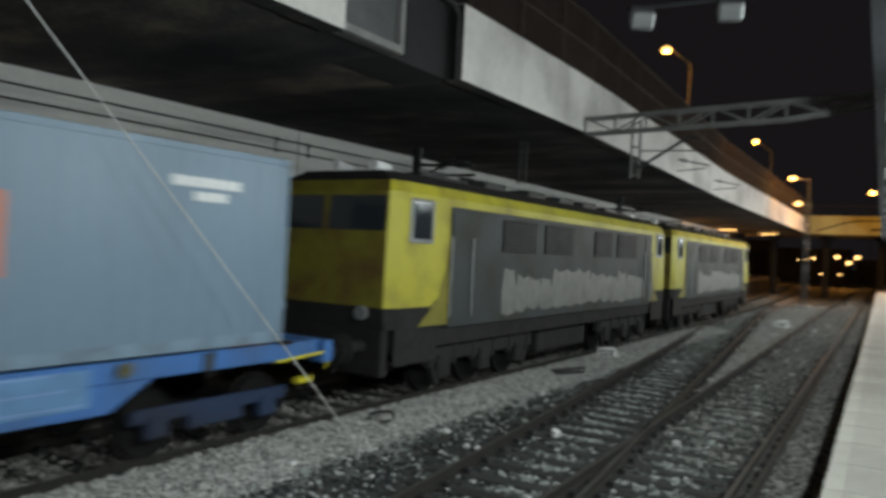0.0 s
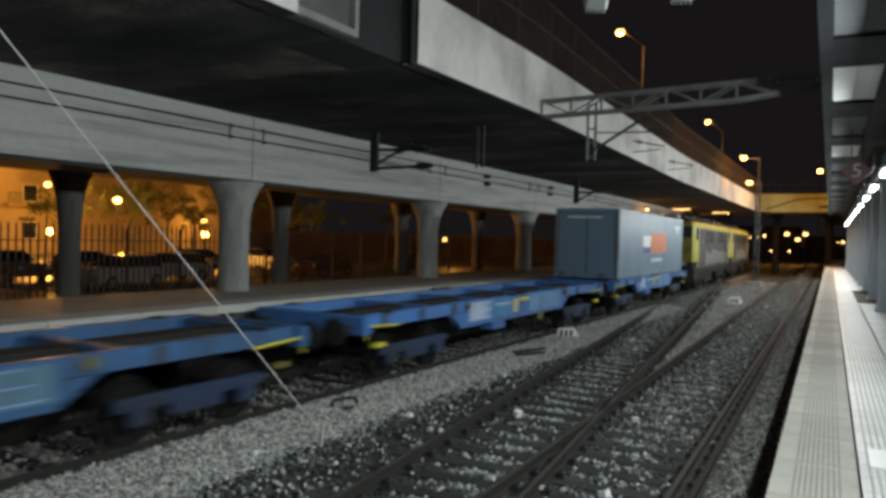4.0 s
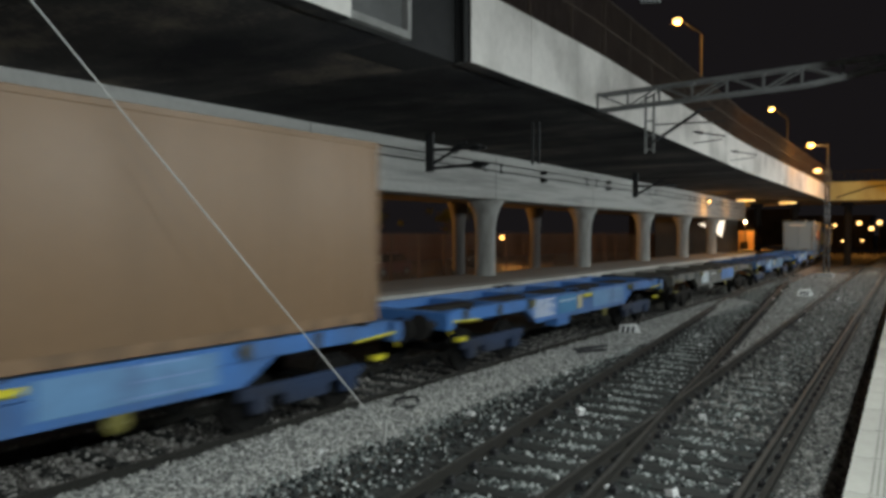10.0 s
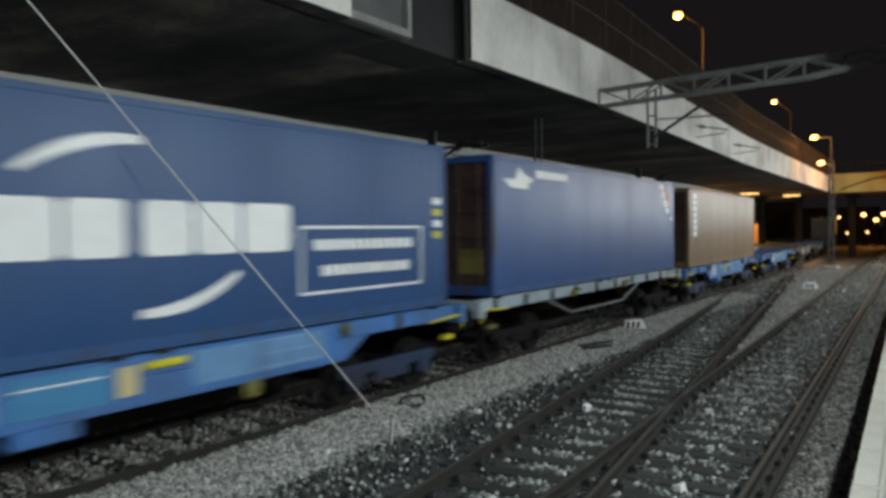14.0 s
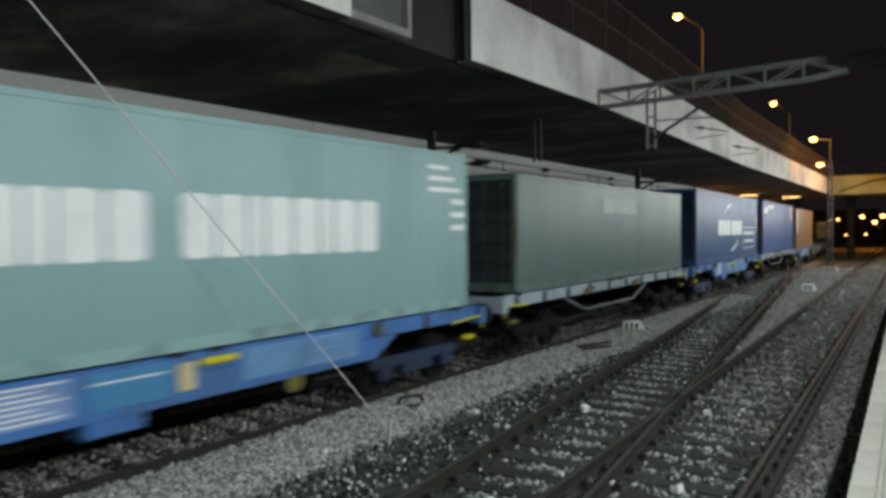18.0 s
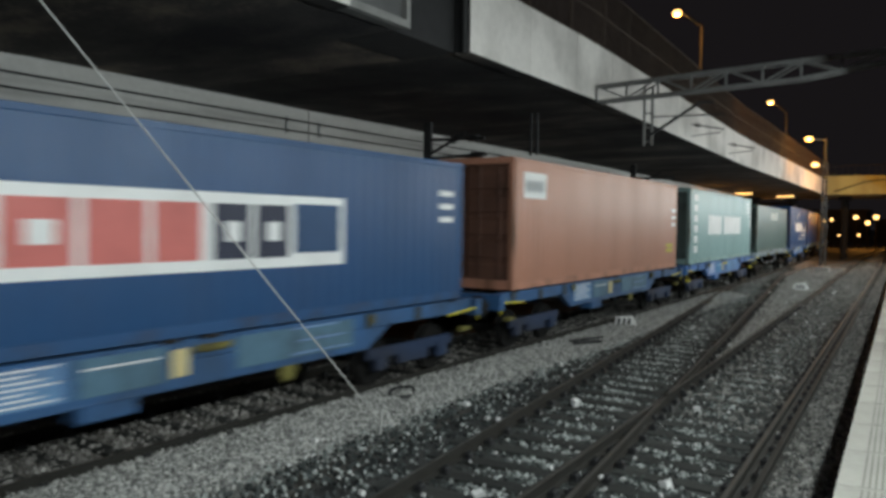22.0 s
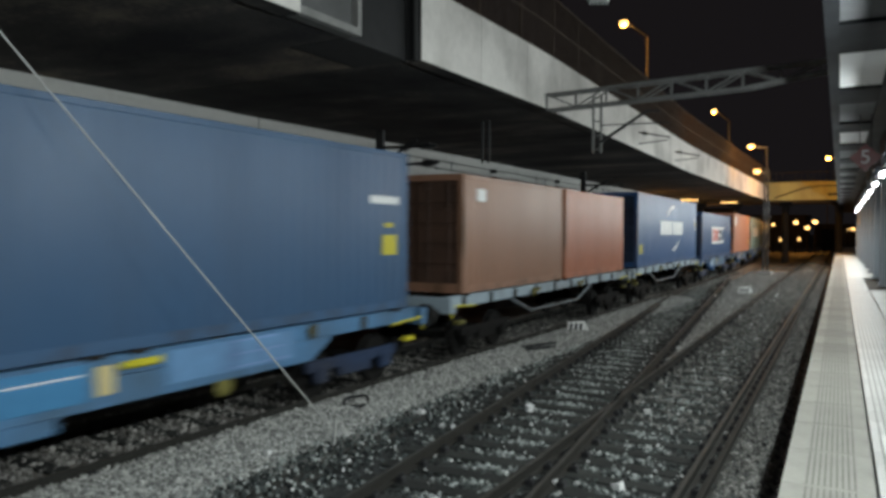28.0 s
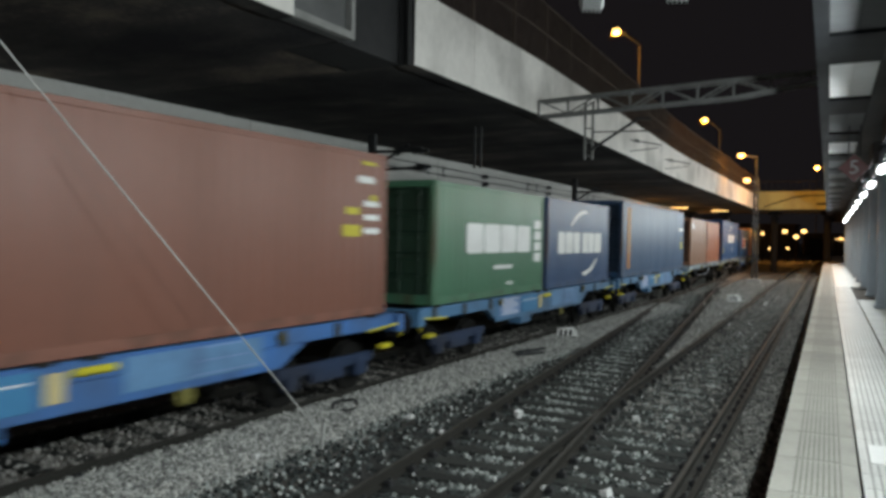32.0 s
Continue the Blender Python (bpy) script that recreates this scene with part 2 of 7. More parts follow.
def rod(bm, a, b, r, n=8, r2=None, mi=0):
    """A round bar from a to b, capped."""
    a, b = Vector(a), Vector(b)
    r2 = r if r2 is None else r2
    d = (b - a).normalized()
    up = Vector((0, 0, 1)) if abs(d.z) < 0.95 else Vector((0, 1, 0))
    s = d.cross(up).normalized()
    u = s.cross(d)
    A, B = [], []
    for k in range(n):
        c = s * math.cos(2 * math.pi * k / n) + u * math.sin(2 * math.pi * k / n)
        A.append(bm.verts.new(a + c * r))
        B.append(bm.verts.new(b + c * r2))
    for k in range(n):
        bm.faces.new((A[k], A[(k + 1) % n], B[(k + 1) % n], B[k])).material_index = mi
    bm.faces.new(A[::-1]).material_index = mi
    bm.faces.new(B).material_index = mi


def lathe(bm, profile, n=16, mi=0):
    """Turns (radius, height) pairs about z."""
    rings = []
    for r, z in profile:
        rings.append([bm.verts.new((r * math.cos(2 * math.pi * k / n), r * math.sin(2 * math.pi * k / n), z)) for k in range(n)])
    for a, b in zip(rings[:-1], rings[1:]):
        for k in range(n):
            bm.faces.new((a[k], a[(k + 1) % n], b[(k + 1) % n], b[k])).material_index = mi
    bm.faces.new(rings[0][::-1]).material_index = mi
    bm.faces.new(rings[-1]).material_index = mi


def sweep(path, section, m, name, parent=None, label=""):
    """A closed section (x across, z up) drawn along plan points (x, y)."""
    n = len(section)
    verts, faces = [], []
    for i, (x, y) in enumerate(path):
        x0, y0 = path[max(0, i - 1)]
        x1, y1 = path[min(len(path) - 1, i + 1)]
        d = Vector((x1 - x0, y1 - y0)).normalized()
        for sx, sz in section:
            verts.append((x + d.y * sx, y - d.x * sx, sz))
    for i in range(len(path) - 1):
        for k in range(n):
            a, b = i * n + k, i * n + (k + 1) % n
            faces.append((a, b, b + n, a + n))
    faces.append(tuple(range(n))[::-1])
    faces.append(tuple((len(path) - 1) * n + k for k in range(n)))
    bm = bmesh.new()
    vs = [bm.verts.new(v) for v in verts]
    for f in faces:
        bm.faces.new([vs[i] for i in f])
    return part(name, bm, m, parent, label)

# ---- ground ----
bm = bmesh.new()
xs = [-1500, -300, -90, -45, -26.0, -17.05, -16.9, -12.9, -11, -7.9, -6, -4, -2, 0, 6, 30, 300, 1500]
ys = [-600, -60, -10, 0, 10, 20, 35, 60, 100, 200, 600, 3000]
grid = [[bm.verts.new((x, y, -0.30 if -16.95 < x else 0.0)) for y in ys] for x in xs]
for i in range(len(xs) - 1):
    for j in range(len(ys) - 1):
        bm.faces.new((grid[i][j], grid[i + 1][j], grid[i + 1][j + 1], grid[i][j + 1]))
tagged(part("ground", bm, EARTH, None), "dark trodden earth and cinders round the tracks", "ground", kind="structure")


def train_x(y):
    """The goods line: straight, then a wide curve to its left."""
    return TRAIN_X - (0.0 if y < 11.3 else (y - 11.3) ** 2 / 2076)


def straight_x(y):
    return -2.36 - 0.030 * y


def diverge_x(y):
    return -3.13 - 0.111 * y


YS = [-8 + 2 * k for k in range(70)]


def bed(name, fx, y0, y1, left, right, top, m, label, foot=0.5):
    """A ballast bed with sloped shoulders."""
    path = [(fx(y), y) for y in YS if y0 <= y <= y1]
    sec = [(-left - foot, -0.31), (right + foot, -0.31), (right, top), (-left, top)]
    return tagged(sweep(path, sec, m, name), label, "ballast", kind="structure")


bed("ballast_bed_train", train_x, -8, 130, 1.75, 1.15, -0.20, mat("brown_ballast", (0.17, 0.155, 0.14), 0.95, vary=0.6, fine=22, coarse=0.8, bump=1.0, dirt=(0.05, 0.043, 0.036), dirt_amount=0.6), "brown oily ballast under the goods line")
bed("ballast_bed_platform", straight_x, -8, 130, 1.7, 1.5, -0.19, DARK_BALLAST, "dark fouled ballast under the platform line")
bed("ballast_bed_crossover", diverge_x, -8, 50, 1.5, 1.2, -0.205, DARK_BALLAST, "dark fouled ballast under the crossover")
# the light, freshly tipped ballast between the lines
path = [(-7.22 + 0.08 * math.sin(y * 0.4) - 0.004 * y, y) for y in YS if y <= 34]
sweep(path, [(-0.75, -0.31), (0.95, -0.31), (0.52, -0.18), (-0.05, -0.12), (-0.60, -0.115)], BALLAST, "ballast_ridge")
tagged(bpy.data.objects["ballast_ridge"], "light grey fresh ballast heaped between two tracks", "ballast", kind="structure")


def stones(name, count, area_fn, size, m, label, seed):
    """Loose stones, each a crooked eight-cornered lump, in one mesh."""
    rng = np.random.default_rng(seed)
    base = np.array([(-1, -1, -1), (1, -1, -1), (1, 1, -1), (-1, 1, -1), (-1, -1, 1), (1, -1, 1), (1, 1, 1), (-1, 1, 1)], float) * 0.5
    faces = np.array([(0, 3, 2, 1), (4, 5, 6, 7), (0, 1, 5, 4), (1, 2, 6, 5), (2, 3, 7, 6), (3, 0, 4, 7)])
    P = area_fn(rng, count)
    s = size * rng.uniform(0.55, 1.45, (count, 1, 1)) * rng.uniform(0.6, 1.2, (count, 1, 3))
    v = base[None] * (1 + rng.uniform(-0.28, 0.28, (count, 8, 3))) * s
    ang = rng.uniform(0, math.tau, count)
    ca, sa = np.cos(ang)[:, None], np.sin(ang)[:, None]
    tilt = rng.uniform(-0.6, 0.6, count)
    ct, st = np.cos(tilt)[:, None], np.sin(tilt)[:, None]
    x, y, z = v[..., 0], v[..., 1], v[..., 2]
    y, z = y * ct - z * st, y * st + z * ct
    x, y = x * ca - y * sa, x * sa + y * ca
    V = np.stack([x, y, z], -1) + P[:, None, :]
    F = faces[None] + 8 * np.arange(count)[:, None, None]
    me = bpy.data.meshes.new(name)
    me.from_pydata(V.reshape(-1, 3).tolist(), [], F.reshape(-1, 4).tolist())
    me.update()
    me.materials.append(m)
    return tagged(new(name, me), label, "gravel", kind="stuff")


def stone_mat(name, lo, hi):
    m = bpy.data.materials.new(name)
    m.use_nodes = True
    N, Lk = m.node_tree.nodes, m.node_tree.links
    b = N["Principled BSDF"]
    b.inputs["Roughness"].default_value = 0.92
    g = N.new("ShaderNodeNewGeometry")
    r = N.new("ShaderNodeValToRGB")
    r.color_ramp.elements[0].color, r.color_ramp.elements[1].color = (*lo, 1), (*hi, 1)
    r.color_ramp.elements[0].position, r.color_ramp.elements[1].position = 0.15, 0.95
    Lk.new(g.outputs["Random Per Island"], r.inputs[0])
    n = N.new("ShaderNodeTexNoise")
    n.inputs["Scale"].default_value = 40
    mx = N.new("ShaderNodeMix")
    mx.data_type, mx.blend_type = "RGBA", "MULTIPLY"
    mx.inputs[0].default_value = 0.5
    Lk.new(r.outputs[0], mx.inputs[6])
    Lk.new(n.outputs[0], mx.inputs[7])
    Lk.new(mx.outputs[2], b.inputs["Base Color"])
    return m


LIGHT_STONE = stone_mat("light_stone", (0.19, 0.192, 0.182), (0.78, 0.775, 0.73))
DARK_STONE = stone_mat("dark_stone", (0.016, 0.019, 0.0185), (0.105, 0.12, 0.116))
BROWN_STONE = stone_mat("brown_stone", (0.09, 0.085, 0.078), (0.46, 0.44, 0.41))
WHITE_LITTER = stone_mat("white_litter", (0.8, 0.8, 0.78), (0.95, 0.95, 0.93))
PALE_STONE = stone_mat("pale_stone", (0.09, 0.105, 0.098), (0.66, 0.70, 0.67))
WEDGE_STONE = stone_mat("wedge_stone", (0.16, 0.16, 0.15), (0.62, 0.60, 0.56))
SANDY_STONE = stone_mat("sandy_stone", (0.10, 0.098, 0.09), (0.42, 0.41, 0.38))


def near_bias(rng, n, y0, y1):
    return y0 + (y1 - y0) * rng.random(n) ** 1.8


def off_sleepers(x, y, cx, rng):
    """Moves what would lie on a sleeper into the crib beside it."""
    ph = (y + 7.7 + 0.31) % 0.62 - 0.31
    on = (np.abs(ph) < 0.17) & (np.abs(x - cx) < 1.3)
    return np.where(on, y - ph + np.where(ph < 0, -1, 1) * rng.uniform(0.18, 0.31, len(y)), y)


def ridge_area(rng, n):
    y = near_bias(rng, n, 3.0, 34)
    u = rng.uniform(-0.62, 0.72, n) + rng.normal(0, 0.07, n)
    return np.stack([-7.22 + 0.08 * np.sin(y * 0.4) - 0.004 * y + u, y, np.where(u > 0, -0.135 - 0.10 * u, -0.125) + rng.uniform(0, 0.03, n)], -1)


def cross_area(rng, n):
    y = near_bias(rng, n, 3.0, 50)
    x = -3.13 - 0.111 * y + rng.uniform(-2.6, 1.3, n)
    y = off_sleepers(x, y, -3.13 - 0.111 * y, rng)
    return np.stack([x, y, np.full(n, -0.215) + rng.uniform(0, 0.025, n)], -1)


def plat_area(rng, n):
    y = near_bias(rng, n, 5.0, 75)
    x = -2.36 - 0.030 * y + rng.uniform(-1.2, 1.7, n)
    y = off_sleepers(x, y, -2.36 - 0.030 * y, rng)
    return np.stack([x, y, np.full(n, -0.20) + rng.uniform(0, 0.025, n)], -1)


def goods_area(rng, n):
    y = near_bias(rng, n, 2.0, 60)
    x = -8.79 + rng.uniform(-1.6, 1.3, n) - np.where(y > 18, (y - 18) ** 2 / 2200, 0)
    return np.stack([x, y, np.full(n, -0.20) + rng.uniform(0, 0.03, n)], -1)


def crib_area(rng, n):
    """Paler stones that lie in the cribs between the sleepers, clear of the rails."""
    k = rng.integers(19, 240, n) // (1 + (rng.random(n) < 0.5))
    y = -7.7 + k * 0.62 + 0.31 + rng.normal(0, 0.085, n)
    u = np.clip(rng.normal(0, 0.30, n), -0.66, 0.66)
    alt = rng.random(n) < 0.5
    x = np.where(alt, -3.13 - 0.111 * y + u, -2.36 - 0.030 * y + u)
    z = np.full(n, -0.185) + rng.uniform(0, 0.02, n)
    return np.stack([x, y, z], -1)


def six_foot_area(rng, n):
    """Grey stones on both sides of the platform line and beside the platform wall."""
    y = near_bias(rng, n, 5.0, 70)
    x = -2.36 - 0.030 * y + rng.uniform(1.12, 1.85, n)
    return np.stack([x, y, np.full(n, -0.19) + rng.uniform(0, 0.025, n)], -1)


def litter_area(rng, n):
    y = near_bias(rng, n, 6.0, 45)
    x = rng.uniform(-7.6, -1.2, n) - 0.05 * y
    return np.stack([x, y, np.full(n, -0.14)], -1)


def wedge_area(rng, n):
    """Pale stones in the wedge where the two lines part, and round the platform line further on."""
    y = rng.uniform(17, 62, n)
    lo = np.maximum(-2.05 - 0.111 * y, -5.0 - 0.030 * y - 0.02 * y)
    hi = -3.42 - 0.030 * y
    return np.stack([lo + (hi - lo) * rng.random(n), y, np.full(n, -0.205) + rng.uniform(0, 0.03, n)], -1)


def fill_area(rng, n):
    """Gravel that lies over the sleepers of the platform line further off."""
    y = 11 + 52 * rng.random(n) ** 0.9
    x = -2.36 - 0.030 * y + rng.uniform(-0.78, 0.78, n)
    return np.stack([x, y, np.full(n, -0.165) + rng.uniform(0, 0.02, n)], -1)


def speck_area(rng, n):
    """Single pale stones strewn over the dark strip beside the ridge."""
    y = near_bias(rng, n, 4.0, 30)
    x = -6.55 + (rng.random(n) ** 1.6) * (6.55 - 4.3 - 0.111 * y)
    return np.stack([x, y, np.full(n, -0.185) + rng.uniform(0, 0.02, n)], -1)


def scatter_thin(area_fn):
    """Keeps the stones in clumps: where a slow wave is low they are moved together."""
    def f(rng, n):
        P = area_fn(rng, n)
        P[:, 1] += 0.10 * np.sin(P[:, 0] * 9.0 + P[:, 1] * 3.1)
        P[:, 0] += 0.10 * np.sin(P[:, 1] * 7.0 + P[:, 0] * 4.0)
        return P
    return f


stones("loose_ballast", 62000, ridge_area, 0.031, LIGHT_STONE, "light grey loose ballast stones heaped between tracks", 3)
stones("crossover_gravel", 14000, cross_area, 0.038, DARK_STONE, "dark oily gravel round the crossover sleepers", 4)
stones("track_gravel", 8000, plat_area, 0.04, DARK_STONE, "dark gravel between the platform line's sleepers", 5)
stones("goods_line_gravel", 15000, goods_area, 0.045, BROWN_STONE, "dark gravel along the goods line", 6)
stones("crib_gravel", 25000, crib_area, 0.029, PALE_STONE, "pale stones lying between the sleepers", 7)
stones("cess_gravel", 14000, six_foot_area, 0.034, SANDY_STONE, "grey-brown gravel beside the platform wall", 8)
stones("wedge_gravel", 17000, wedge_area, 0.042, WEDGE_STONE, "pale gravel between the parting tracks", 10)
stones("strewn_stones", 1700, scatter_thin(speck_area), 0.030, PALE_STONE, "pale stones strewn over dark oily ballast", 11)
stones("track_fill", 5200, fill_area, 0.042, SANDY_STONE, "sandy gravel that half covers the platform line's sleepers", 13)
stones("litter", 420, litter_area, 0.026, WHITE_LITTER, "scraps of white litter on the tracks", 9)
stones("paper_scraps", 52, litter_area, 0.08, WHITE_LITTER, "larger crumpled white paper scraps between the rails", 12)

# ---- tracks ----
RAIL_SEC = [(-0.065, -0.16), (0.065, -0.16), (0.065, -0.148), (0.012, -0.128), (0.010, -0.04), (0.034, -0.03), (0.034, -0.004), (0.026, 0.0), (-0.026, 0.0), (-0.034, -0.004), (-0.034, -0.03), (-0.010, -0.04), (-0.012, -0.128), (-0.065, -0.148)]
HEAD_SEC = [(-0.024, -0.002), (0.024, -0.002), (0.020, 0.003), (-0.020, 0.003)]
bm = bmesh.new()
box(bm, -1.3, -0.12, -0.34, 1.3, 0.12, -0.162, bevel=0.012)
SLEEPER_ME = part("sleeper", bm, SLEEPER, None).data
bpy.data.objects.remove(bpy.data.objects["sleeper"])
bm = bmesh.new()
box(bm, -0.17, -0.07, -0.162, 0.17, 0.07, -0.146, bevel=0.004)
for sx in (-0.11, 0.11):
    box(bm, sx - 0.045, -0.06, -0.147, sx + 0.045, 0.06, -0.085, bevel=0.01)
    rod(bm, (sx, -0.030, -0.09), (sx, -0.030, -0.060), 0.018, 6)
    rod(bm, (sx, 0.030, -0.09), (sx, 0.030, -0.060), 0.018, 6)
PLATE_ME = part("tie_plate", bm, DARK_STEEL, None).data
bpy.data.objects.remove(bpy.data.objects["tie_plate"])


def track(name, fx, y0, y1, label, sleepers_to, sides=(-GAUGE, GAUGE)):
    t = empty(name)
    tagged(t, label, "railway track", kind="structure")
    for g in sides:
        path = [(fx(y) + g, y) for y in YS if y0 <= y <= y1]
        sweep(path, RAIL_SEC, RAIL, "rail", t)
        sweep(path, HEAD_SEC, RAIL_TOP, "rail_head", t, "worn bright running surface")
    y = y0 + 0.3
    while y < sleepers_to:
        s = (fx(y + 0.5) - fx(y - 0.5))
        m = pose(fx(y), y, random.uniform(-0.012, 0.004), 0, 0, math.degrees(-math.atan(s)) + random.uniform(-0.7, 0.7))
        share("sleeper", SLEEPER_ME, t, m)
        if 4 < y < 30:
            for g in sides:
                share("tie_plate", PLATE_ME, t, m @ pose(g, 0, 0))
        y += 0.62
    return t


track("track_goods", train_x, -8, 130, "broad-gauge goods track on dark dirty sleepers", 60)
track("track_platform", straight_x, -8, 130, "broad-gauge platform track with rusty rails", 80)
sweep([(straight_x(y) + GAUGE + 0.21, y) for y in YS if 2 <= y <= 30], [(a, b - 0.025) for a, b in RAIL_SEC], RAIL, "guard_rail", bpy.data.objects["track_platform"], "dark outer guard rail")
track("track_crossover", diverge_x, -8, 48, "crossover track that curves away to the goods line", 46)

# ---- the platform under the camera ----
def plat_strip(name, p0, p1, q0, q1, z0, z1, m, label="", parent=None):
    c = [plat(p0, q0, z0), plat(p1, q0, z0), plat(p1, q1, z0), plat(p0, q1, z0), plat(p0, q0, z1), plat(p1, q0, z1), plat(p1, q1, z1), plat(p0, q1, z1)]
    return mesh_ob(name, c, [(0, 3, 2, 1), (4, 5, 6, 7), (0, 1, 5, 4), (1, 2, 6, 5), (2, 3, 7, 6), (3, 0, 4, 7)], m, parent, label)


platform = empty("platform")
tagged(platform, "station platform of pale grey slabs with ribbed warning strip", "platform", kind="structure")
EDGE_P = -0.36
plat_strip("platform_body", EDGE_P + 0.10, 6.0, -14, 120, -0.31, PLAT_Z - 0.06, DARK_CONCRETE, "", platform)
bm = bmesh.new()
box(bm, 0, 0.002, -0.06, 0.62, 0.998, 0.0, bevel=0.004)
for k in range(9):
    x = 0.14 + k * 0.04
    box(bm, x, 0.03, 0.0, x + 0.020, 0.97, 0.005)
    box(bm, x + 0.021, 0.03, 0.0, x + 0.036, 0.97, 0.0012, mi=1)
KERB_ME = part("kerb_slab", bm, [PLAT_EDGE, GROOVE], None).data
bpy.data.objects.remove(bpy.data.objects["kerb_slab"])
bm = bmesh.new()
box(bm, 0.002, 0.001, -0.055, 0.598, 0.399, 0.0)
for k in range(10):
    x = 0.03 + k * 0.057
    box(bm, x, 0.004, 0.0, x + 0.030, 0.396, 0.006)
    box(bm, x + 0.033, 0.002, 0.0, x + 0.052, 0.398, 0.0012, mi=1)
RIB_ME = part("ribbed_tile", bm, [PLAT_TILE, GROOVE_L], None).data
bpy.data.objects.remove(bpy.data.objects["ribbed_tile"])
bm = bmesh.new()
box(bm, 0.003, 0.003, -0.055, 0.797, 0.397, 0.0, bevel=0.004)
TILE_ME = part("paving_tile", bm, PLAT_TILE, None).data
bpy.data.objects.remove(bpy.data.objects["paving_tile"])
R0 = pose(0, 0, 0, 0, 0, PLAT_YAW)


def at_plat(p, q, z):
    return Matrix.Translation(plat(p, q, z)) @ R0


for k in range(-14, 62):
    share("kerb_slab", KERB_ME, platform, at_plat(EDGE_P, k * 1.0, PLAT_Z))
for k in range(5, 90):
    share("ribbed_tile", RIB_ME, platform, at_plat(EDGE_P + 0.64, k * 0.4, PLAT_Z))
for k in range(5, 70):
    share("paving_tile", TILE_ME, platform, at_plat(EDGE_P + 1.26, k * 0.4, PLAT_Z))
plate = plat_strip("cover_plate", 0.36, 0.95, 7.14, 7.78, PLAT_Z - 0.02, PLAT_Z + 0.012, mat("cover_plate_white", (0.78, 0.79, 0.78), 0.5, vary=0.06, dirt=(0.5, 0.5, 0.48)), "smooth white cover plate", platform)
plat_strip("far_kerb", EDGE_P, EDGE_P + 0.62, 62, 120, PLAT_Z - 0.06, PLAT_Z, PLAT_EDGE, "", platform)
plat_strip("far_paving", EDGE_P + 0.64, 1.70, 36, 120, PLAT_Z - 0.055, PLAT_Z, PLAT_TILE, "", platform)
plat_strip("rear_paving", EDGE_P + 0.64, 6.0, -14, 2.0, PLAT_Z - 0.055, PLAT_Z, PLAT_TILE, "", platform)
plat_strip("inner_paving", 1.70, 6.0, 2.0, 120, PLAT_Z - 0.055, PLAT_Z, PLAT_TILE, "", platform)

# ---- the deck over the goods line ----
deck = empty("road_deck")
tagged(deck, "concrete road viaduct deck over the goods line", "viaduct", kind="structure")
YD = [-16, -8, 0, 8.9, 9.9, 11.75, 18, 26, 33, 40, 50, 60, 70, 79]
bm = bmesh.new()
rows = []
for y in YD[:6]:
    xr = fascia_x(y) - 0.34
    rows.append([bm.verts.new(v) for v in ((-30, y, SOFFIT), (xr, y, SOFFIT), (xr, y, 7.0), (-30, y, 7.0))])
for a, b in zip(rows[:-1], rows[1:]):
    for k in range(4):
        bm.faces.new((a[k], a[(k + 1) % 4], b[(k + 1) % 4], b[k]))
bm.faces.new(rows[0])
bm.faces.new(rows[-1][::-1])
part("slab", bm, SOFFIT_C, deck, "dark mottled concrete underside")
bm = bmesh.new()
rows = []
for y in YD[5:]:
    xr = fascia_x(y) - 0.34
    y = y + 0.03 if y < 12 else y
    rows.append([bm.verts.new(v) for v in ((-30, y, SOFFIT), (xr, y, SOFFIT), (xr, y, 7.0), (-30, y, 7.0))])
for a, b in zip(rows[:-1], rows[1:]):
    for k in range(4):
        bm.faces.new((a[k], a[(k + 1) % 4], b[(k + 1) % 4], b[k]))
bm.faces.new(rows[0])
bm.faces.new(rows[-1][::-1])
part("slab", bm, SOFFIT_D, deck, "near-black concrete underside")


FACE = mat("parapet_face", (0.68, 0.655, 0.62), 0.9, vary=0.14, fine=7, coarse=0.55, bump=0.25, dirt=(0.27, 0.26, 0.24), dirt_amount=0.75, rand=0.10)
y = 11.78
while y < 78.9:
    y1 = min(79.0, y + 2.45)
    x0, x1 = fascia_x(y + 0.008), fascia_x(y1 - 0.008)
    sweep([(x0, y + 0.008), (x1, y1 - 0.008)], [(-0.34, SOFFIT - 0.02), (-0.01, SOFFIT - 0.02), (0.0, SOFFIT), (0.0, 7.40), (-0.02, 7.42), (-0.30, 7.42)], FACE, "parapet_panel", deck)
    y = y1
for y in (-16, -9, -2, 3.2):
    y1 = {-16: -9, -9: -2, -2: 3.2, 3.2: 8.40}[y]
    sweep([(-7.34, y + 0.008), (-7.34, y1 - 0.008)], [(-0.34, SOFFIT - 0.02), (0.0, SOFFIT - 0.02), (0.0, 7.42), (-0.30, 7.42)], FACE, "parapet_panel", deck)
# thin dark strip added under the parapet to hide its paler underside
for y0, y1 in ((-16, 8.4), (11.8, 18), (18, 40), (40, 78.9)):
    sweep([(fascia_x(y0), y0), (fascia_x(y1 - 0.001), y1)], [(-0.36, SOFFIT - 0.032), (-0.014, SOFFIT - 0.032), (-0.014, SOFFIT - 0.021), (-0.36, SOFFIT - 0.021)], SOFFIT_D, "underside_strip", deck)
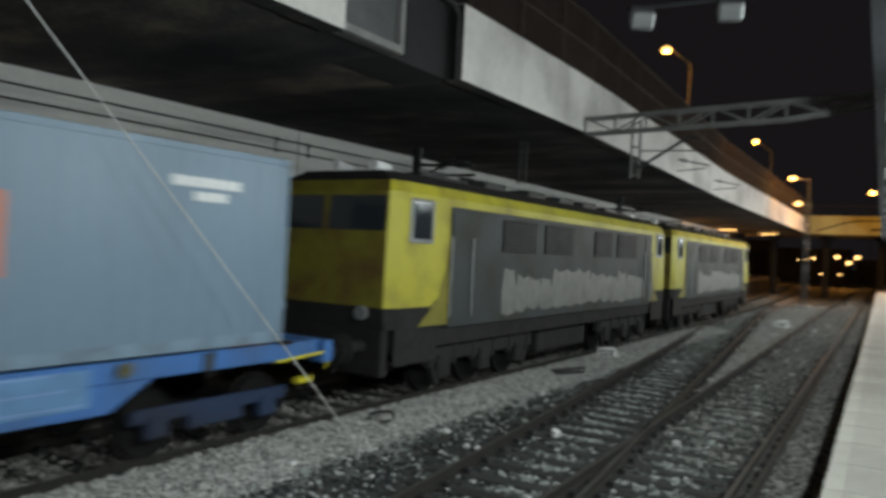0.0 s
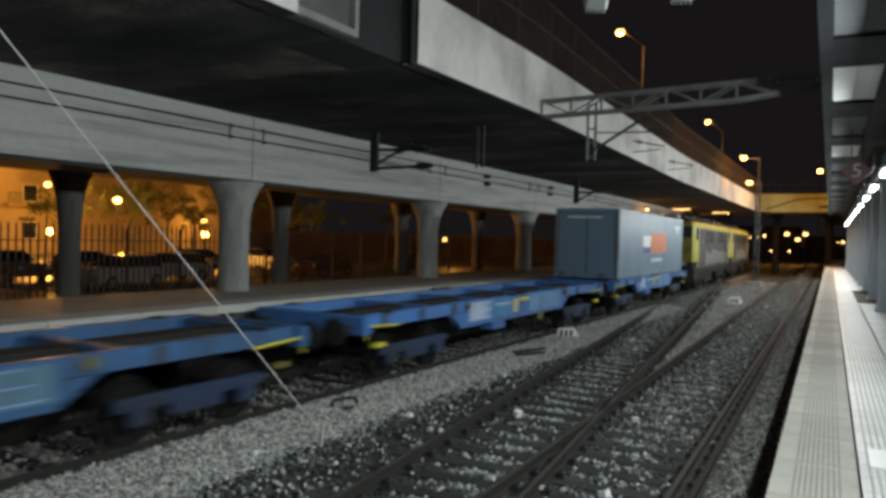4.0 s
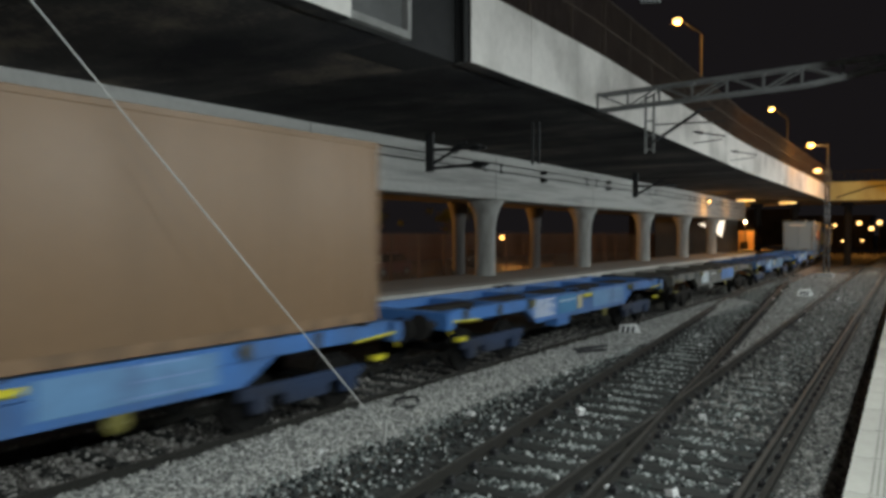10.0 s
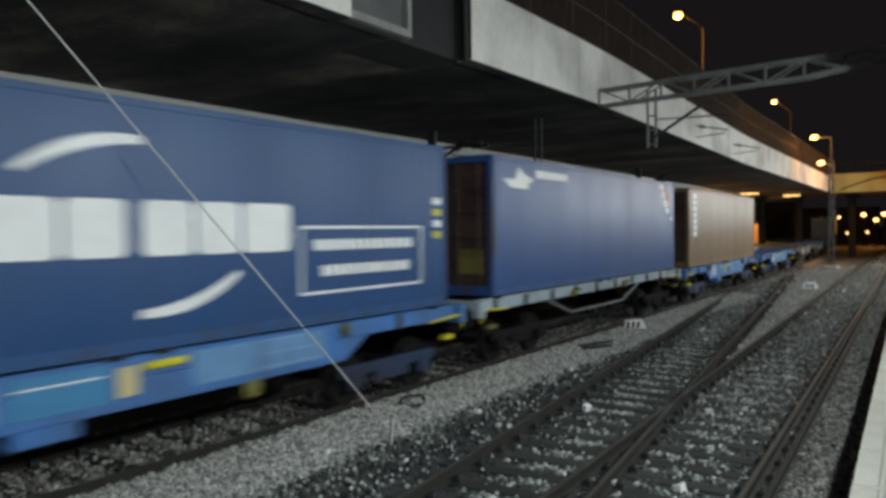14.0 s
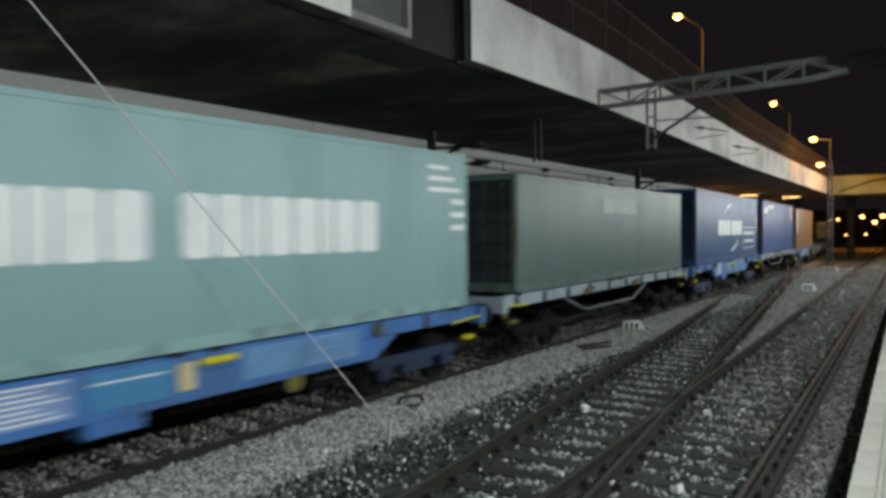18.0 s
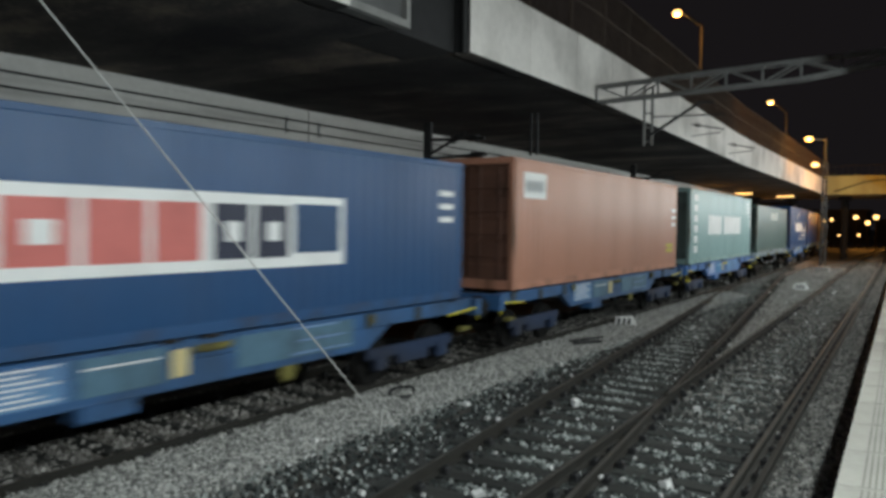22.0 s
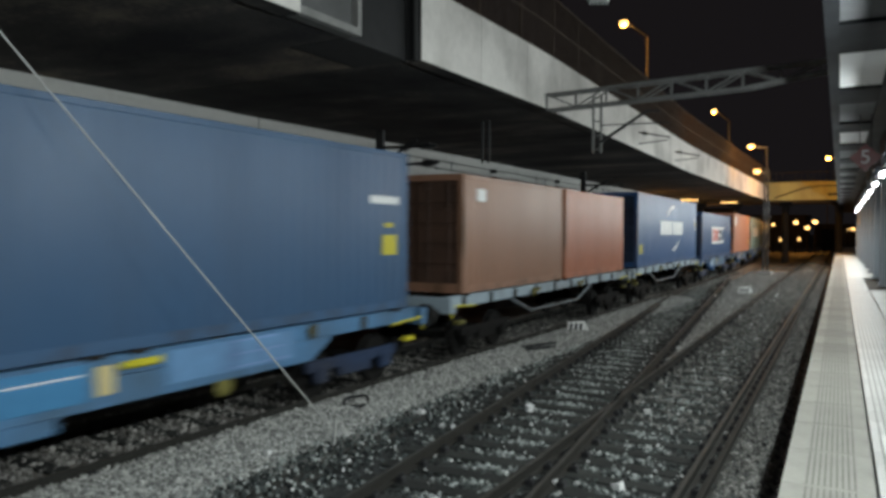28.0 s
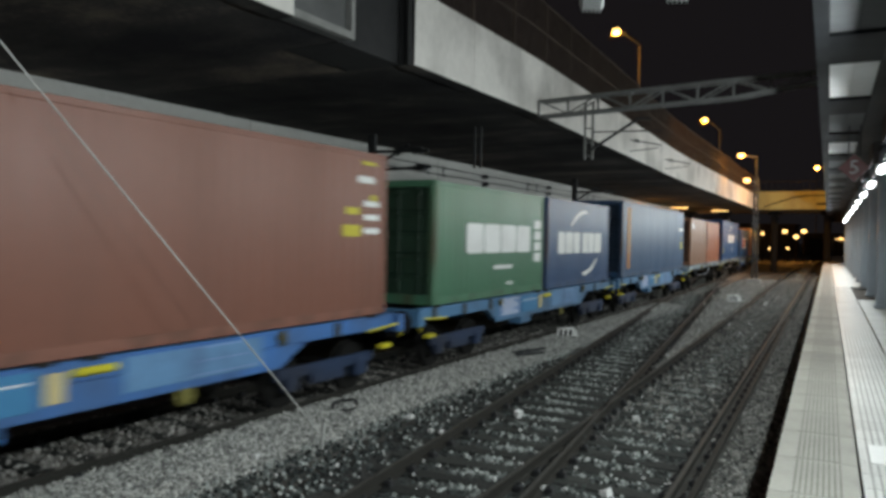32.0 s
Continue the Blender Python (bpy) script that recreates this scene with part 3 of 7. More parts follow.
# panel with a raised rim, and the open joint beside it
bm = bmesh.new()
box(bm, -7.66, 8.40, SOFFIT - 0.02, -7.46, 9.90, 7.42)
part("joint_panel", bm, JOINT_C, deck)
bm = bmesh.new()
box(bm, -7.46, 8.40, SOFFIT - 0.02, -7.34, 9.90, SOFFIT + 0.10)
box(bm, -7.46, 9.80, SOFFIT + 0.10, -7.34, 9.90, 7.42)
part("joint_rim", bm, JOINT_RIM, deck)
# dark fill, and a plate over the lit end face, as the joint's shade
bm = bmesh.new()
box(bm, -8.9, 9.91, SOFFIT - 0.012, -7.662, 11.75, 7.41)
box(bm, -7.70, 11.756, SOFFIT - 0.018, -7.352, 11.776, 7.40)
part("joint_recess", bm, NEAR_BLACK, deck)
bm = bmesh.new()
pipe = [(-7.42, 11.70, SOFFIT - 0.05), (-7.42, 11.68, 7.18), (-7.43, 11.50, 7.36), (-7.46, 9.7, 7.44)]
for p0, p1 in zip(pipe[:-1], pipe[1:]):
    rod(bm, p0, p1, 0.055, 10)
part("drain_pipe", bm, PIPE_BLACK, deck, "dark drain pipe in the open joint")

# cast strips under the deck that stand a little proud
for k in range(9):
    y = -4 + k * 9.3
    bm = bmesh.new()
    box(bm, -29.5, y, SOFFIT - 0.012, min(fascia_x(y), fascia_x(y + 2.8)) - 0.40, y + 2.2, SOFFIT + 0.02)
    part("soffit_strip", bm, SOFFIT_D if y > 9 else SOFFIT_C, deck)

# the long beam on the island platform
beam = empty("viaduct_beam")
tagged(beam, "long pale concrete crossbeam carried by flared pillars", "beam", kind="structure")
BX = -15.2


def beam_x(y):
    return BX - bend(y) * 0.8


JOINTS = [-6, 3.0, 15.6, 26.4, 36.9, 47.3, 57.5, 68, 80]
for y0, y1 in zip(JOINTS[:-1], JOINTS[1:]):
    n = 4
    path = [(beam_x(y0 + 0.02 + (y1 - y0 - 0.04) * k / n), y0 + 0.02 + (y1 - y0 - 0.04) * k / n) for k in range(n + 1)]
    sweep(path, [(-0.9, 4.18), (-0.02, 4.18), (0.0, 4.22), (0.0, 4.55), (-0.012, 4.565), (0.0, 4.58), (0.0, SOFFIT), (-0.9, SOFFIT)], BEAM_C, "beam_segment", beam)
# back and underside take a much darker concrete than the face
sweep([(-17.2 - bend(y), y) for y in YD], [(-0.3, 4.18), (0.0, 4.18), (0.0, SOFFIT), (-0.3, SOFFIT)], DARK_CONCRETE, "beam_back", beam)
sweep([(-15.9 - bend(y), y) for y in YD], [(-1.3, 4.10), (0.9 - 0.4, 4.10), (0.4, 4.18), (-1.3, 4.18)], DARK_CONCRETE, "beam_soffit", beam)


def pillar_mesh():
    bm = bmesh.new()
    lathe(bm, [(0.46, 0.0), (0.46, 0.04), (0.44, 0.06), (0.42, 1.2), (0.43, 2.0), (0.50, 2.5), (0.66, 2.9), (0.80, 3.08), (0.80, 3.12)], 24)
    return bm


pil = part("pillar", pillar_mesh(), PILLAR_C, None, smooth=True)
pil.data.name = "pillar"
PILLAR_ME = pil.data
bpy.data.objects.remove(pil)
for y in (4.6, 15.5, 26.5, 36.9, 47.3, 57.3, 67.5):
    o = share("pillar", PILLAR_ME, None, pose(-15.75 - bend(y), y, FAR_PLAT_Z + 0.002))
    tagged(o, "flared round concrete pillar standing on the island platform", "pillar", "pillars of the viaduct", "structure")
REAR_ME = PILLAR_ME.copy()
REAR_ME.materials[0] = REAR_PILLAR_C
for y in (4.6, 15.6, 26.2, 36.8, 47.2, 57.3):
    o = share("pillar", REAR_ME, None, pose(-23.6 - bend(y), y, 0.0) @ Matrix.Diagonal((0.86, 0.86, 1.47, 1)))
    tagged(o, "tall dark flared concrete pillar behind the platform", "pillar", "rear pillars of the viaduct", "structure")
sweep([(-23.6 - bend(y), y) for y in YD], [(-0.9, 4.58), (0.9, 4.58), (0.9, SOFFIT), (-0.9, SOFFIT)], DARK_CONCRETE, "rear_beam", beam)

# island platform behind the goods line
far = empty("island_platform")
tagged(far, "island platform with a pale stone edge behind the goods line", "platform", kind="structure")
sweep([(-12.9 - bend(y), y) for y in YS], [(-4.0, -0.31), (0.0, -0.31), (0.0, FAR_PLAT_Z - 0.2), (-4.0, FAR_PLAT_Z - 0.2)], DARK_CONCRETE, "platform_wall", far)
sweep([(-13.6 - bend(y), y) for y in YS], [(-3.3, FAR_PLAT_Z - 0.2), (0.0, FAR_PLAT_Z - 0.2), (0.0, FAR_PLAT_Z), (-3.3, FAR_PLAT_Z)], ISLAND_TOP, "platform_surface", far)
bm = bmesh.new()
box(bm, -0.78, 0.006, -0.2, 0.12, 1.994, 0.0, bevel=0.015)
EDGE_ME = part("edge_stone", bm, ISLAND_EDGE, None).data
bpy.data.objects.remove(bpy.data.objects["edge_stone"])
for k in range(-2, 36):
    y = k * 2.0
    share("edge_stone", EDGE_ME, far, pose(-12.82 - bend(y + 1), y, FAR_PLAT_Z + 0.004, 0, 0, math.degrees(math.atan((bend(y + 2) - bend(y)) / 2))))

# crossing bridge at the far end
bridge = empty("crossing_bridge")
tagged(bridge, "concrete bridge that crosses the tracks, lit orange", "bridge", kind="structure")
bm = bmesh.new()
box(bm, -40, 79, SOFFIT, 14, 90, 7.3)
part("bridge_deck", bm, DARK_CONCRETE, bridge)
bm = bmesh.new()
box(bm, -9.4, 78.7, SOFFIT - 0.02, 14, 79.0, 7.75, bevel=0.02)
part("bridge_fascia", bm, mat("ochre_concrete", (0.44, 0.47, 0.24), 0.9, vary=0.15, fine=5, coarse=0.5, dirt=(0.22, 0.17, 0.09), dirt_amount=0.7, streak=True), bridge)

bm = bmesh.new()
pipe = [(-8.2, 78.62, 6.25), (-5.6, 78.62, 7.15), (-4.4, 78.62, 7.32), (-1.6, 78.62, 7.30), (-0.9, 78.62, 6.95)]
for p0, p1 in zip(pipe[:-1], pipe[1:]):
    rod(bm, p0, p1, 0.06, 8)
part("conduit", bm, DARK_STEEL, bridge, "dark conduit that arches over the fascia")
bm = bmesh.new()
box(bm, -3.6, 78.60, 6.38, -1.9, 78.70, 6.62, bevel=0.02)
part("plate", bm, DARK_STEEL, bridge, "small dark plate")

# ---- canopy on the platform ----
canopy = empty("platform_canopy")
tagged(canopy, "dark painted platform canopy with pale ceiling panels", "canopy", kind="structure")
CZ = 5.60
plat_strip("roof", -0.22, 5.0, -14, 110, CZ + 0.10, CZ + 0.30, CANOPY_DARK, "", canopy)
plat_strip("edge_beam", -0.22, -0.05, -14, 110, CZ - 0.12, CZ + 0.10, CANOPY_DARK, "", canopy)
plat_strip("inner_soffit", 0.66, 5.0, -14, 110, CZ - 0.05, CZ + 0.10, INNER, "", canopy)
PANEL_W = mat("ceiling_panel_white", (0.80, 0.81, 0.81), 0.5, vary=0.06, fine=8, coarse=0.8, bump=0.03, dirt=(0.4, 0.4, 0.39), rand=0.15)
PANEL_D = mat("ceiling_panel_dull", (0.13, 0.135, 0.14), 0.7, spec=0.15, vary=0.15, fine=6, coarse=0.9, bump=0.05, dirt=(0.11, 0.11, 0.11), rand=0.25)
for k in range(-5, 19):
    q = 13.04 + k * 5.05
    for p0, p1 in ((-0.045, 0.30), (0.306, 0.655)):
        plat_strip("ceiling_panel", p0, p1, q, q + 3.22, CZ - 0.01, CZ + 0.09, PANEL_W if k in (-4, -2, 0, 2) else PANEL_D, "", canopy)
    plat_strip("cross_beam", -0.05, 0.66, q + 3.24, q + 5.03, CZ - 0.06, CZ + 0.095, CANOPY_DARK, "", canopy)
plat_strip("lamp_rail", LAMP_P - 0.05, LAMP_P + 0.05, -13.9, 78, LAMP_Z + 0.11, LAMP_Z + 0.17, CANOPY, "", canopy)

for q in (-13.5, -8.5, -3.5, 2.1, 7.6):
    plat_strip("lamp_rail_hanger", LAMP_P - 0.02, LAMP_P + 0.02, q, q + 0.04, LAMP_Z + 0.168, CZ - 0.05, CANOPY_DARK, "", canopy)


def column(q):
    c = empty("canopy_column", plat(1.46, q, PLAT_Z))
    c.rotation_euler = (0, 0, radians(PLAT_YAW))
    bm = bmesh.new()
    box(bm, -0.20, -0.20, 0.0, 0.20, 0.20, CZ - PLAT_Z - 0.05, bevel=0.03)
    part("shaft", bm, COLUMN_PAINT, c)
    bm = bmesh.new()
    box(bm, -0.25, -0.25, 0.0, 0.25, 0.25, 0.10, bevel=0.02)
    part("base", bm, COLUMN_PAINT, c)
    return tagged(c, "square blue-grey painted column under the platform canopy", "column", "columns of the canopy", "structure")


for k in range(12):
    column(13.9 + 5.45 * k)
TUBE = glow("canopy_tube", (0.95, 1.0, 0.98), 12.0)
for q in LAMP_Q:
    lamp = empty("canopy_lamp", plat(LAMP_P, q, LAMP_Z))
    lamp.rotation_euler = (0, 0, radians(PLAT_YAW))
    bm = bmesh.new()
    box(bm, -0.13, -0.86, 0.02, 0.13, 0.86, 0.11, bevel=0.01)
    part("housing", bm, CANOPY, lamp)
    bm = bmesh.new()
    box(bm, -0.075, -0.84, -0.07, 0.075, 0.84, 0.018, bevel=0.03)
    part("diffuser", bm, TUBE, lamp, "glowing white diffuser")
    bm = bmesh.new()
    box(bm, -0.262, -1.0, 0.09, -0.25, 1.0, 0.56)
    box(bm, -0.25, -1.0, 0.54, 0.0, 1.0, 0.556)
    for yy in (-0.8, 0.78):
        box(bm, -0.252, yy, 0.092, -0.12, yy + 0.02, 0.108)
    part("hood", bm, CANOPY_DARK, lamp)
    tagged(lamp, "long white tube lamp hung along the canopy", "lamp", "lamps under the canopy")

# ---- overhead line gantry ----
gantry = empty("catenary_gantry")
tagged(gantry, "lattice steel gantry beam that carries the overhead line", "gantry", kind="structure")
GY = 18.0
GANTRY_STEEL = mat("gantry_steel", (0.17, 0.175, 0.17), 0.6, 0.3, vary=0.25, fine=14, coarse=2.0, dirt=(0.06, 0.055, 0.05), dirt_amount=0.7)


def gpt(u, top):
    """u from 0 (deck) to 1 (platform side)."""
    x = -7.30 + u * 7.9
    zt, zb = 6.31 + 0.22 * u, 5.92 + 0.20 * u
    if u > 0.60:
        zb += (u - 0.60) * 0.80
    return x, (zt if top else zb)


for side in (-0.16, 0.16):
    for top in (True, False):
        bm = bmesh.new()
        pts = [gpt(k / 10, top) for k in range(11)]
        for (x0, z0), (x1, z1) in zip(pts[:-1], pts[1:]):
            bar(bm, (x0, GY + side, z0), (x1, GY + side, z1), 0.055)
        part("chord", bm, GANTRY_STEEL, gantry)
for k in range(10):
    for side in (-0.16, 0.16):
        bm = bmesh.new()
        a, b = gpt(k / 10, k % 2 == 0), gpt((k + 1) / 10, k % 2 == 1)
        bar(bm, (a[0], GY + side, a[1]), (b[0], GY + side, b[1]), 0.035)
        part("lattice_bar", bm, GANTRY_STEEL, gantry)
    bm = bmesh.new()
    a, b = gpt(k / 10, True), gpt(k / 10, False)
    bar(bm, (a[0], GY - 0.16, a[1]), (b[0], GY - 0.16, b[1]), 0.045)
    bar(bm, (a[0], GY - 0.16, a[1]), (a[0], GY + 0.16, a[1]), 0.035)
    part("batten", bm, GANTRY_STEEL, gantry)
for sx in (-0.10, 0.10):
    bm = bmesh.new()
    bar(bm, (-6.0 + sx, GY, 6.2), (-6.0 + sx, GY, 4.76), 0.05)
    part("drop_post", bm, GANTRY_STEEL, gantry)
for z in (4.85, 5.2, 5.55):
    bm = bmesh.new()
    bar(bm, (-6.1, GY, z), (-5.9, GY, z), 0.035)
    part("drop_rung", bm, GANTRY_STEEL, gantry)
bm = bmesh.new()
bar(bm, (-5.95, GY, 5.0), (-4.75, GY, 5.72), 0.06)
bar(bm, (-4.75, GY, 5.72), (-4.45, GY, 5.70), 0.05)
part("cantilever", bm, DARK_STEEL, gantry)
bm = bmesh.new()
rod(bm, (-5.9, GY, 5.45), (-4.2, GY, 5.40), 0.018, 6)
part("registration_arm", bm, DARK_STEEL, gantry)


def mast(x, y, h, name="catenary_mast"):
    m_ = empty(name, (x, y, -0.25))
    bm = bmesh.new()
    for sx in (-0.15, 0.15):
        for sy in (-0.13, 0.13):
            bar(bm, (sx, sy, 0), (sx * 0.7, sy * 0.7, h), 0.08)
    part("upright", bm, MAST_STEEL, m_)
    for k in range(int(h / 0.8)):
        bm = bmesh.new()
        z = 0.4 + k * 0.8
        s = 1 - 2 * (k % 2)
        bar(bm, (-0.12 * s, -0.11, z), (0.12 * s, -0.11, z + 0.75), 0.05)
        part("lacing", bm, MAST_STEEL, m_)
    bm = bmesh.new()
    box(bm, -0.45, -0.45, -0.05, 0.45, 0.45, 0.35, bevel=0.04)
    part("footing", bm, CONCRETE, m_)
    return tagged(m_, "laced steel catenary mast on a concrete footing", "mast", "catenary masts")


mast_a = mast(-6.5, 57, 7.6)


def mast_lamp(x, z, power):
    l = empty("mast_lamp", (-6.5, 57 - 0.16, z))
    bm = bmesh.new()
    rod(bm, (0, 0, -0.1), (x + 6.5, -0.3, 0.0), 0.035, 8)
    part("arm", bm, STEEL, l)
    bm = bmesh.new()
    bmesh.ops.create_uvsphere(bm, u_segments=12, v_segments=8, radius=0.25)
    for v in bm.verts:
        v.co = Vector((v.co.x + x + 6.5, v.co.y - 0.3, v.co.z * 0.6))
    part("bulb", bm, SODIUM_GLOW, l, "glowing orange sodium bulb")
    bulb("sodium_light", (x, 56.3, z - 0.35), power, SODIUM, 0.25)
    return tagged(l, "orange sodium lamp on an arm of the catenary mast", "lamp", "lamps on the mast")


SODIUM_GLOW = glow("sodium_lamp", (1.0, 0.60, 0.20), 4.0)
bm = bmesh.new()
rod(bm, (0, 0, 7.5), (0, 0, 9.25), 0.05, 8)
part("lamp_pole", bm, MAST_STEEL, mast_a)
mast_lamp(-7.5, 8.95, 220)
mast_lamp(-7.07, 7.15, 8)

# street lamps on the deck


def deck_lamp(x, y, top, arm_x, arm_y, power):
    l = empty("street_lamp", (x, y, 7.0))
    bm = bmesh.new()
    rod(bm, (0, 0, 0), (0, 0, top - 7.0 - 0.2), 0.065, 10, 0.04)
    rod(bm, (0, 0, top - 7.0 - 0.2), (arm_x, arm_y, top - 7.0 + 0.1), 0.035, 8)
    part("pole", bm, MAST_STEEL, l)
    bm = bmesh.new()
    d = Vector((arm_x, arm_y, 0)).normalized() * 0.35
    bar(bm, (arm_x, arm_y, top - 6.9), (arm_x + d.x, arm_y + d.y, top - 6.9), 0.24, 0.12)
    part("head", bm, DARK_STEEL, l)
    bm = bmesh.new()
    bmesh.ops.create_uvsphere(bm, u_segments=12, v_segments=8, radius=0.21)
    for v in bm.verts:
        v.co = Vector((v.co.x + arm_x + d.x * 0.5, v.co.y + arm_y + d.y * 0.5, v.co.z * 0.8 + top - 7.05))
    part("bulb", bm, SODIUM_GLOW, l, "glowing orange sodium bulb")
    bulb("sodium_light", (x + arm_x + d.x * 0.5, y + arm_y + d.y * 0.5, top - 0.35), power, SODIUM, 0.25)
    return tagged(l, "tall street lamp with an orange sodium bulb on the road deck", "street lamp", "street lamps on the deck")


def roof_lamp():
    l = empty("roof_lamp", (-1.95, 68, CZ + 0.3))
    bm = bmesh.new()
    rod(bm, (0, 0, 0), (0, 0, 2.95), 0.06, 8)
    rod(bm, (0, 0, 2.95), (-1.15, 0, 3.1), 0.04, 8)
    part("pole", bm, CANOPY_DARK, l)
    bm = bmesh.new()
    bmesh.ops.create_uvsphere(bm, u_segments=12, v_segments=8, radius=0.16)
    for v in bm.verts:
        v.co = Vector((v.co.x - 1.15, v.co.y, v.co.z * 0.6 + 3.02))
    part("bulb", bm, SODIUM_GLOW, l, "glowing orange sodium bulb")
    bulb("sodium_light", (-3.1, 67.6, 8.55), 2400, SODIUM, 0.25)
    tagged(l, "orange sodium lamp on a pole above the canopy roof", "lamp")


roof_lamp()
for x, y, top, ax, ay in ((-10.5, 39.7, 13.45, -0.5, -2.4), (-10.5, 66.0, 12.4, -0.3, -5.0)):
    deck_lamp(x, y, top, ax, ay, 900)

# ---- cables and overhead line under the deck ----
for z, r in ((5.32, 0.022), (5.62, 0.022)):
    fc = sweep([(beam_x(v) + 0.09, v) for v in range(-6, 79, 3)], [(-r, z), (0.0, z - r), (r, z), (0.0, z + r)], DARK_STEEL, "feeder_cable")
    tagged(fc, "dark cable slung along the concrete beam", "cable", "cables on the beam")
for y in JOINTS[1:-1]:
    for dy in (-0.9, 0.4):
        br = empty("cable_bracket", (beam_x(y + dy), y + dy, 5.25))
        bm = bmesh.new()
        box(bm, -0.01, -0.03, 0.0, 0.05, 0.03, 0.45, bevel=0.006)
        part("plate", bm, STEEL, br)
        for z in (0.06, 0.36):
            bm = bmesh.new()
            rod(bm, (0.05, 0, z), (0.15, 0, z), 0.03, 8)
            part("clamp", bm, DARK_STEEL, br)
        tagged(br, "small dark cable bracket on the concrete beam", "bracket", "brackets on the beam")
for y, zs in ((30.6, (5.55, 5.2)), (38.8, (5.6, 5.25))):
    for z in zs:
        ins = empty("insulator", (beam_x(y), y, z))
        bm = bmesh.new()
        rod(bm, (0, 0, 0), (0.32, 0, 0), 0.03, 8)
        part("core", bm, DARK_STEEL, ins)
        for k in range(4):
            bm = bmesh.new()
            rod(bm, (0.02 + k * 0.07, 0, 0), (0.05 + k * 0.07, 0, 0), 0.10, 10)
            part("shed", bm, DARK_STEEL, ins)
        tagged(ins, "dark ribbed insulator fixed to the beam", "insulator", "insulators on the beam")


def drop_post(x, y, bottom, arms):
    d = empty("hanging_support", (x, y, SOFFIT))
    for s in (-0.10, 0.10) if not arms else (-0.07, 0.07):
        bm = bmesh.new()
        bar(bm, (s, 0, 0), (s, 0, bottom - SOFFIT), 0.06 if not arms else 0.13)
        part("upright", bm, DARK_STEEL, d)
    for x1, z0, z1 in arms:
        bm = bmesh.new()
        rod(bm, (0, 0, z0 - SOFFIT), (x1 - x, 0.0, z1 - SOFFIT), 0.05, 8)
        part("arm", bm, DARK_STEEL, d)
        u = Vector((x1 - x, 0, z1 - z0)).normalized()
        e = Vector((x1 - x, 0, z1 - SOFFIT))
        for k in range(4):
            bm = bmesh.new()
            rod(bm, e - u * (0.55 - 0.10 * k), e - u * (0.50 - 0.10 * k), 0.11, 10)
            part("insulator_shed", bm, DARK_STEEL, d)
    return tagged(d, "dark steel support that hangs from the deck for the overhead line", "support", "overhead line supports")


drop_post(-13.7, 19.5, 4.75, ((-12.3, 4.95, 5.6), (-11.6, 5.45, 5.40), (-11.5, 4.85, 4.90)))
drop_post(-9.8, 19.3, 4.78, ())
drop_post(-13.4, 38.0, 4.7, ((-11.9, 4.8, 5.6), (-11.2, 5.3, 5.25)))
for y in (28.5, 36.0):
    g = empty("wire_bracket", (fascia_x(y), y, 6.35))
    bm = bmesh.new()
    bar(bm, (-0.02, 0, 0.30), (1.15, 0.1, 0.05), 0.045)
    part("arm", bm, DARK_STEEL, g)
    bm = bmesh.new()
    rod(bm, (-0.02, 0, -0.15), (1.05, 0.1, -0.05), 0.02, 6)
    part("tie", bm, DARK_STEEL, g)
    for k in range(3):
        bm = bmesh.new()
        rod(bm, (0.16 + k * 0.07, 0.01, 0.262 - k * 0.015), (0.19 + k * 0.07, 0.01, 0.255 - k * 0.015), 0.07, 8)
        part("insulator_shed", bm, DARK_STEEL, g)
    tagged(g, "dark bracket with an insulator fixed to the deck's face", "bracket", "brackets on the deck face")

# pale guy wire in front of the train
bm = bmesh.new()
A, B = Vector((-6.6, 8.37, -0.22)), Vector((-7.62, 2.93, 6.0))
rod(bm, A, B, 0.010, 8)
gw = part("guy_wire", bm, GUY, None)
tagged(gw, "pale taut guy wire from the ballast up to the deck", "wire")
bm = bmesh.new()
box(bm, A.x - 0.10, A.y - 0.12, -0.31, A.x + 0.10, A.y + 0.12, -0.16, bevel=0.02)
tagged(part("anchor_block", bm, PILLAR_C, None), "small concrete anchor block of the guy wire", "anchor block")

# deck railing with mesh
railing = empty("deck_railing")
tagged(railing, "rusty mesh railing on the deck's parapet", "railing", kind="structure")
RUST = mat("rusty_mesh", (0.055, 0.038, 0.028), 0.8, 0.1, vary=0.3, fine=20, coarse=2)
y = 12.2
while y < 78:
    bm = bmesh.new()
    bar(bm, (fascia_x(y) - 0.15, y, 7.40), (fascia_x(y) - 0.15, y, 9.12), 0.06)
    part("post", bm, RUST, railing)
    y += 2.2
for z in (7.50, 8.30, 9.10):
    bm = bmesh.new()
    ys_ = [12.2, 18, 26, 33, 40, 50, 60, 70, 78]
    for a, b in zip(ys_[:-1], ys_[1:]):
        rod(bm, (fascia_x(a) - 0.15, a, z), (fascia_x(b) - 0.15, b, z), 0.025, 6)
    part("rail", bm, RUST, railing)
y = 12.2
while y < 76:
    bm = bmesh.new()
    for k in range(1, 37):
        u = y + k * 2.2 / 37
        bar(bm, (fascia_x(u) - 0.15, u, 7.42), (fascia_x(u) - 0.15, u, 9.10), 0.012)
    part("mesh_panel", bm, RUST, railing)
    y += 2.2
bm = bmesh.new()
for k in range(40):
    x = -9.2 + k * 0.55
    bar(bm, (x, 78.85, 7.7), (x, 78.85, 8.7), 0.04)
bar(bm, (-9.4, 78.85, 8.7), (13, 78.85, 8.7), 0.06)
tagged(part("bridge_railing", bm, NEAR_BLACK, None), "dark railing along the crossing bridge", "railing", kind="structure")

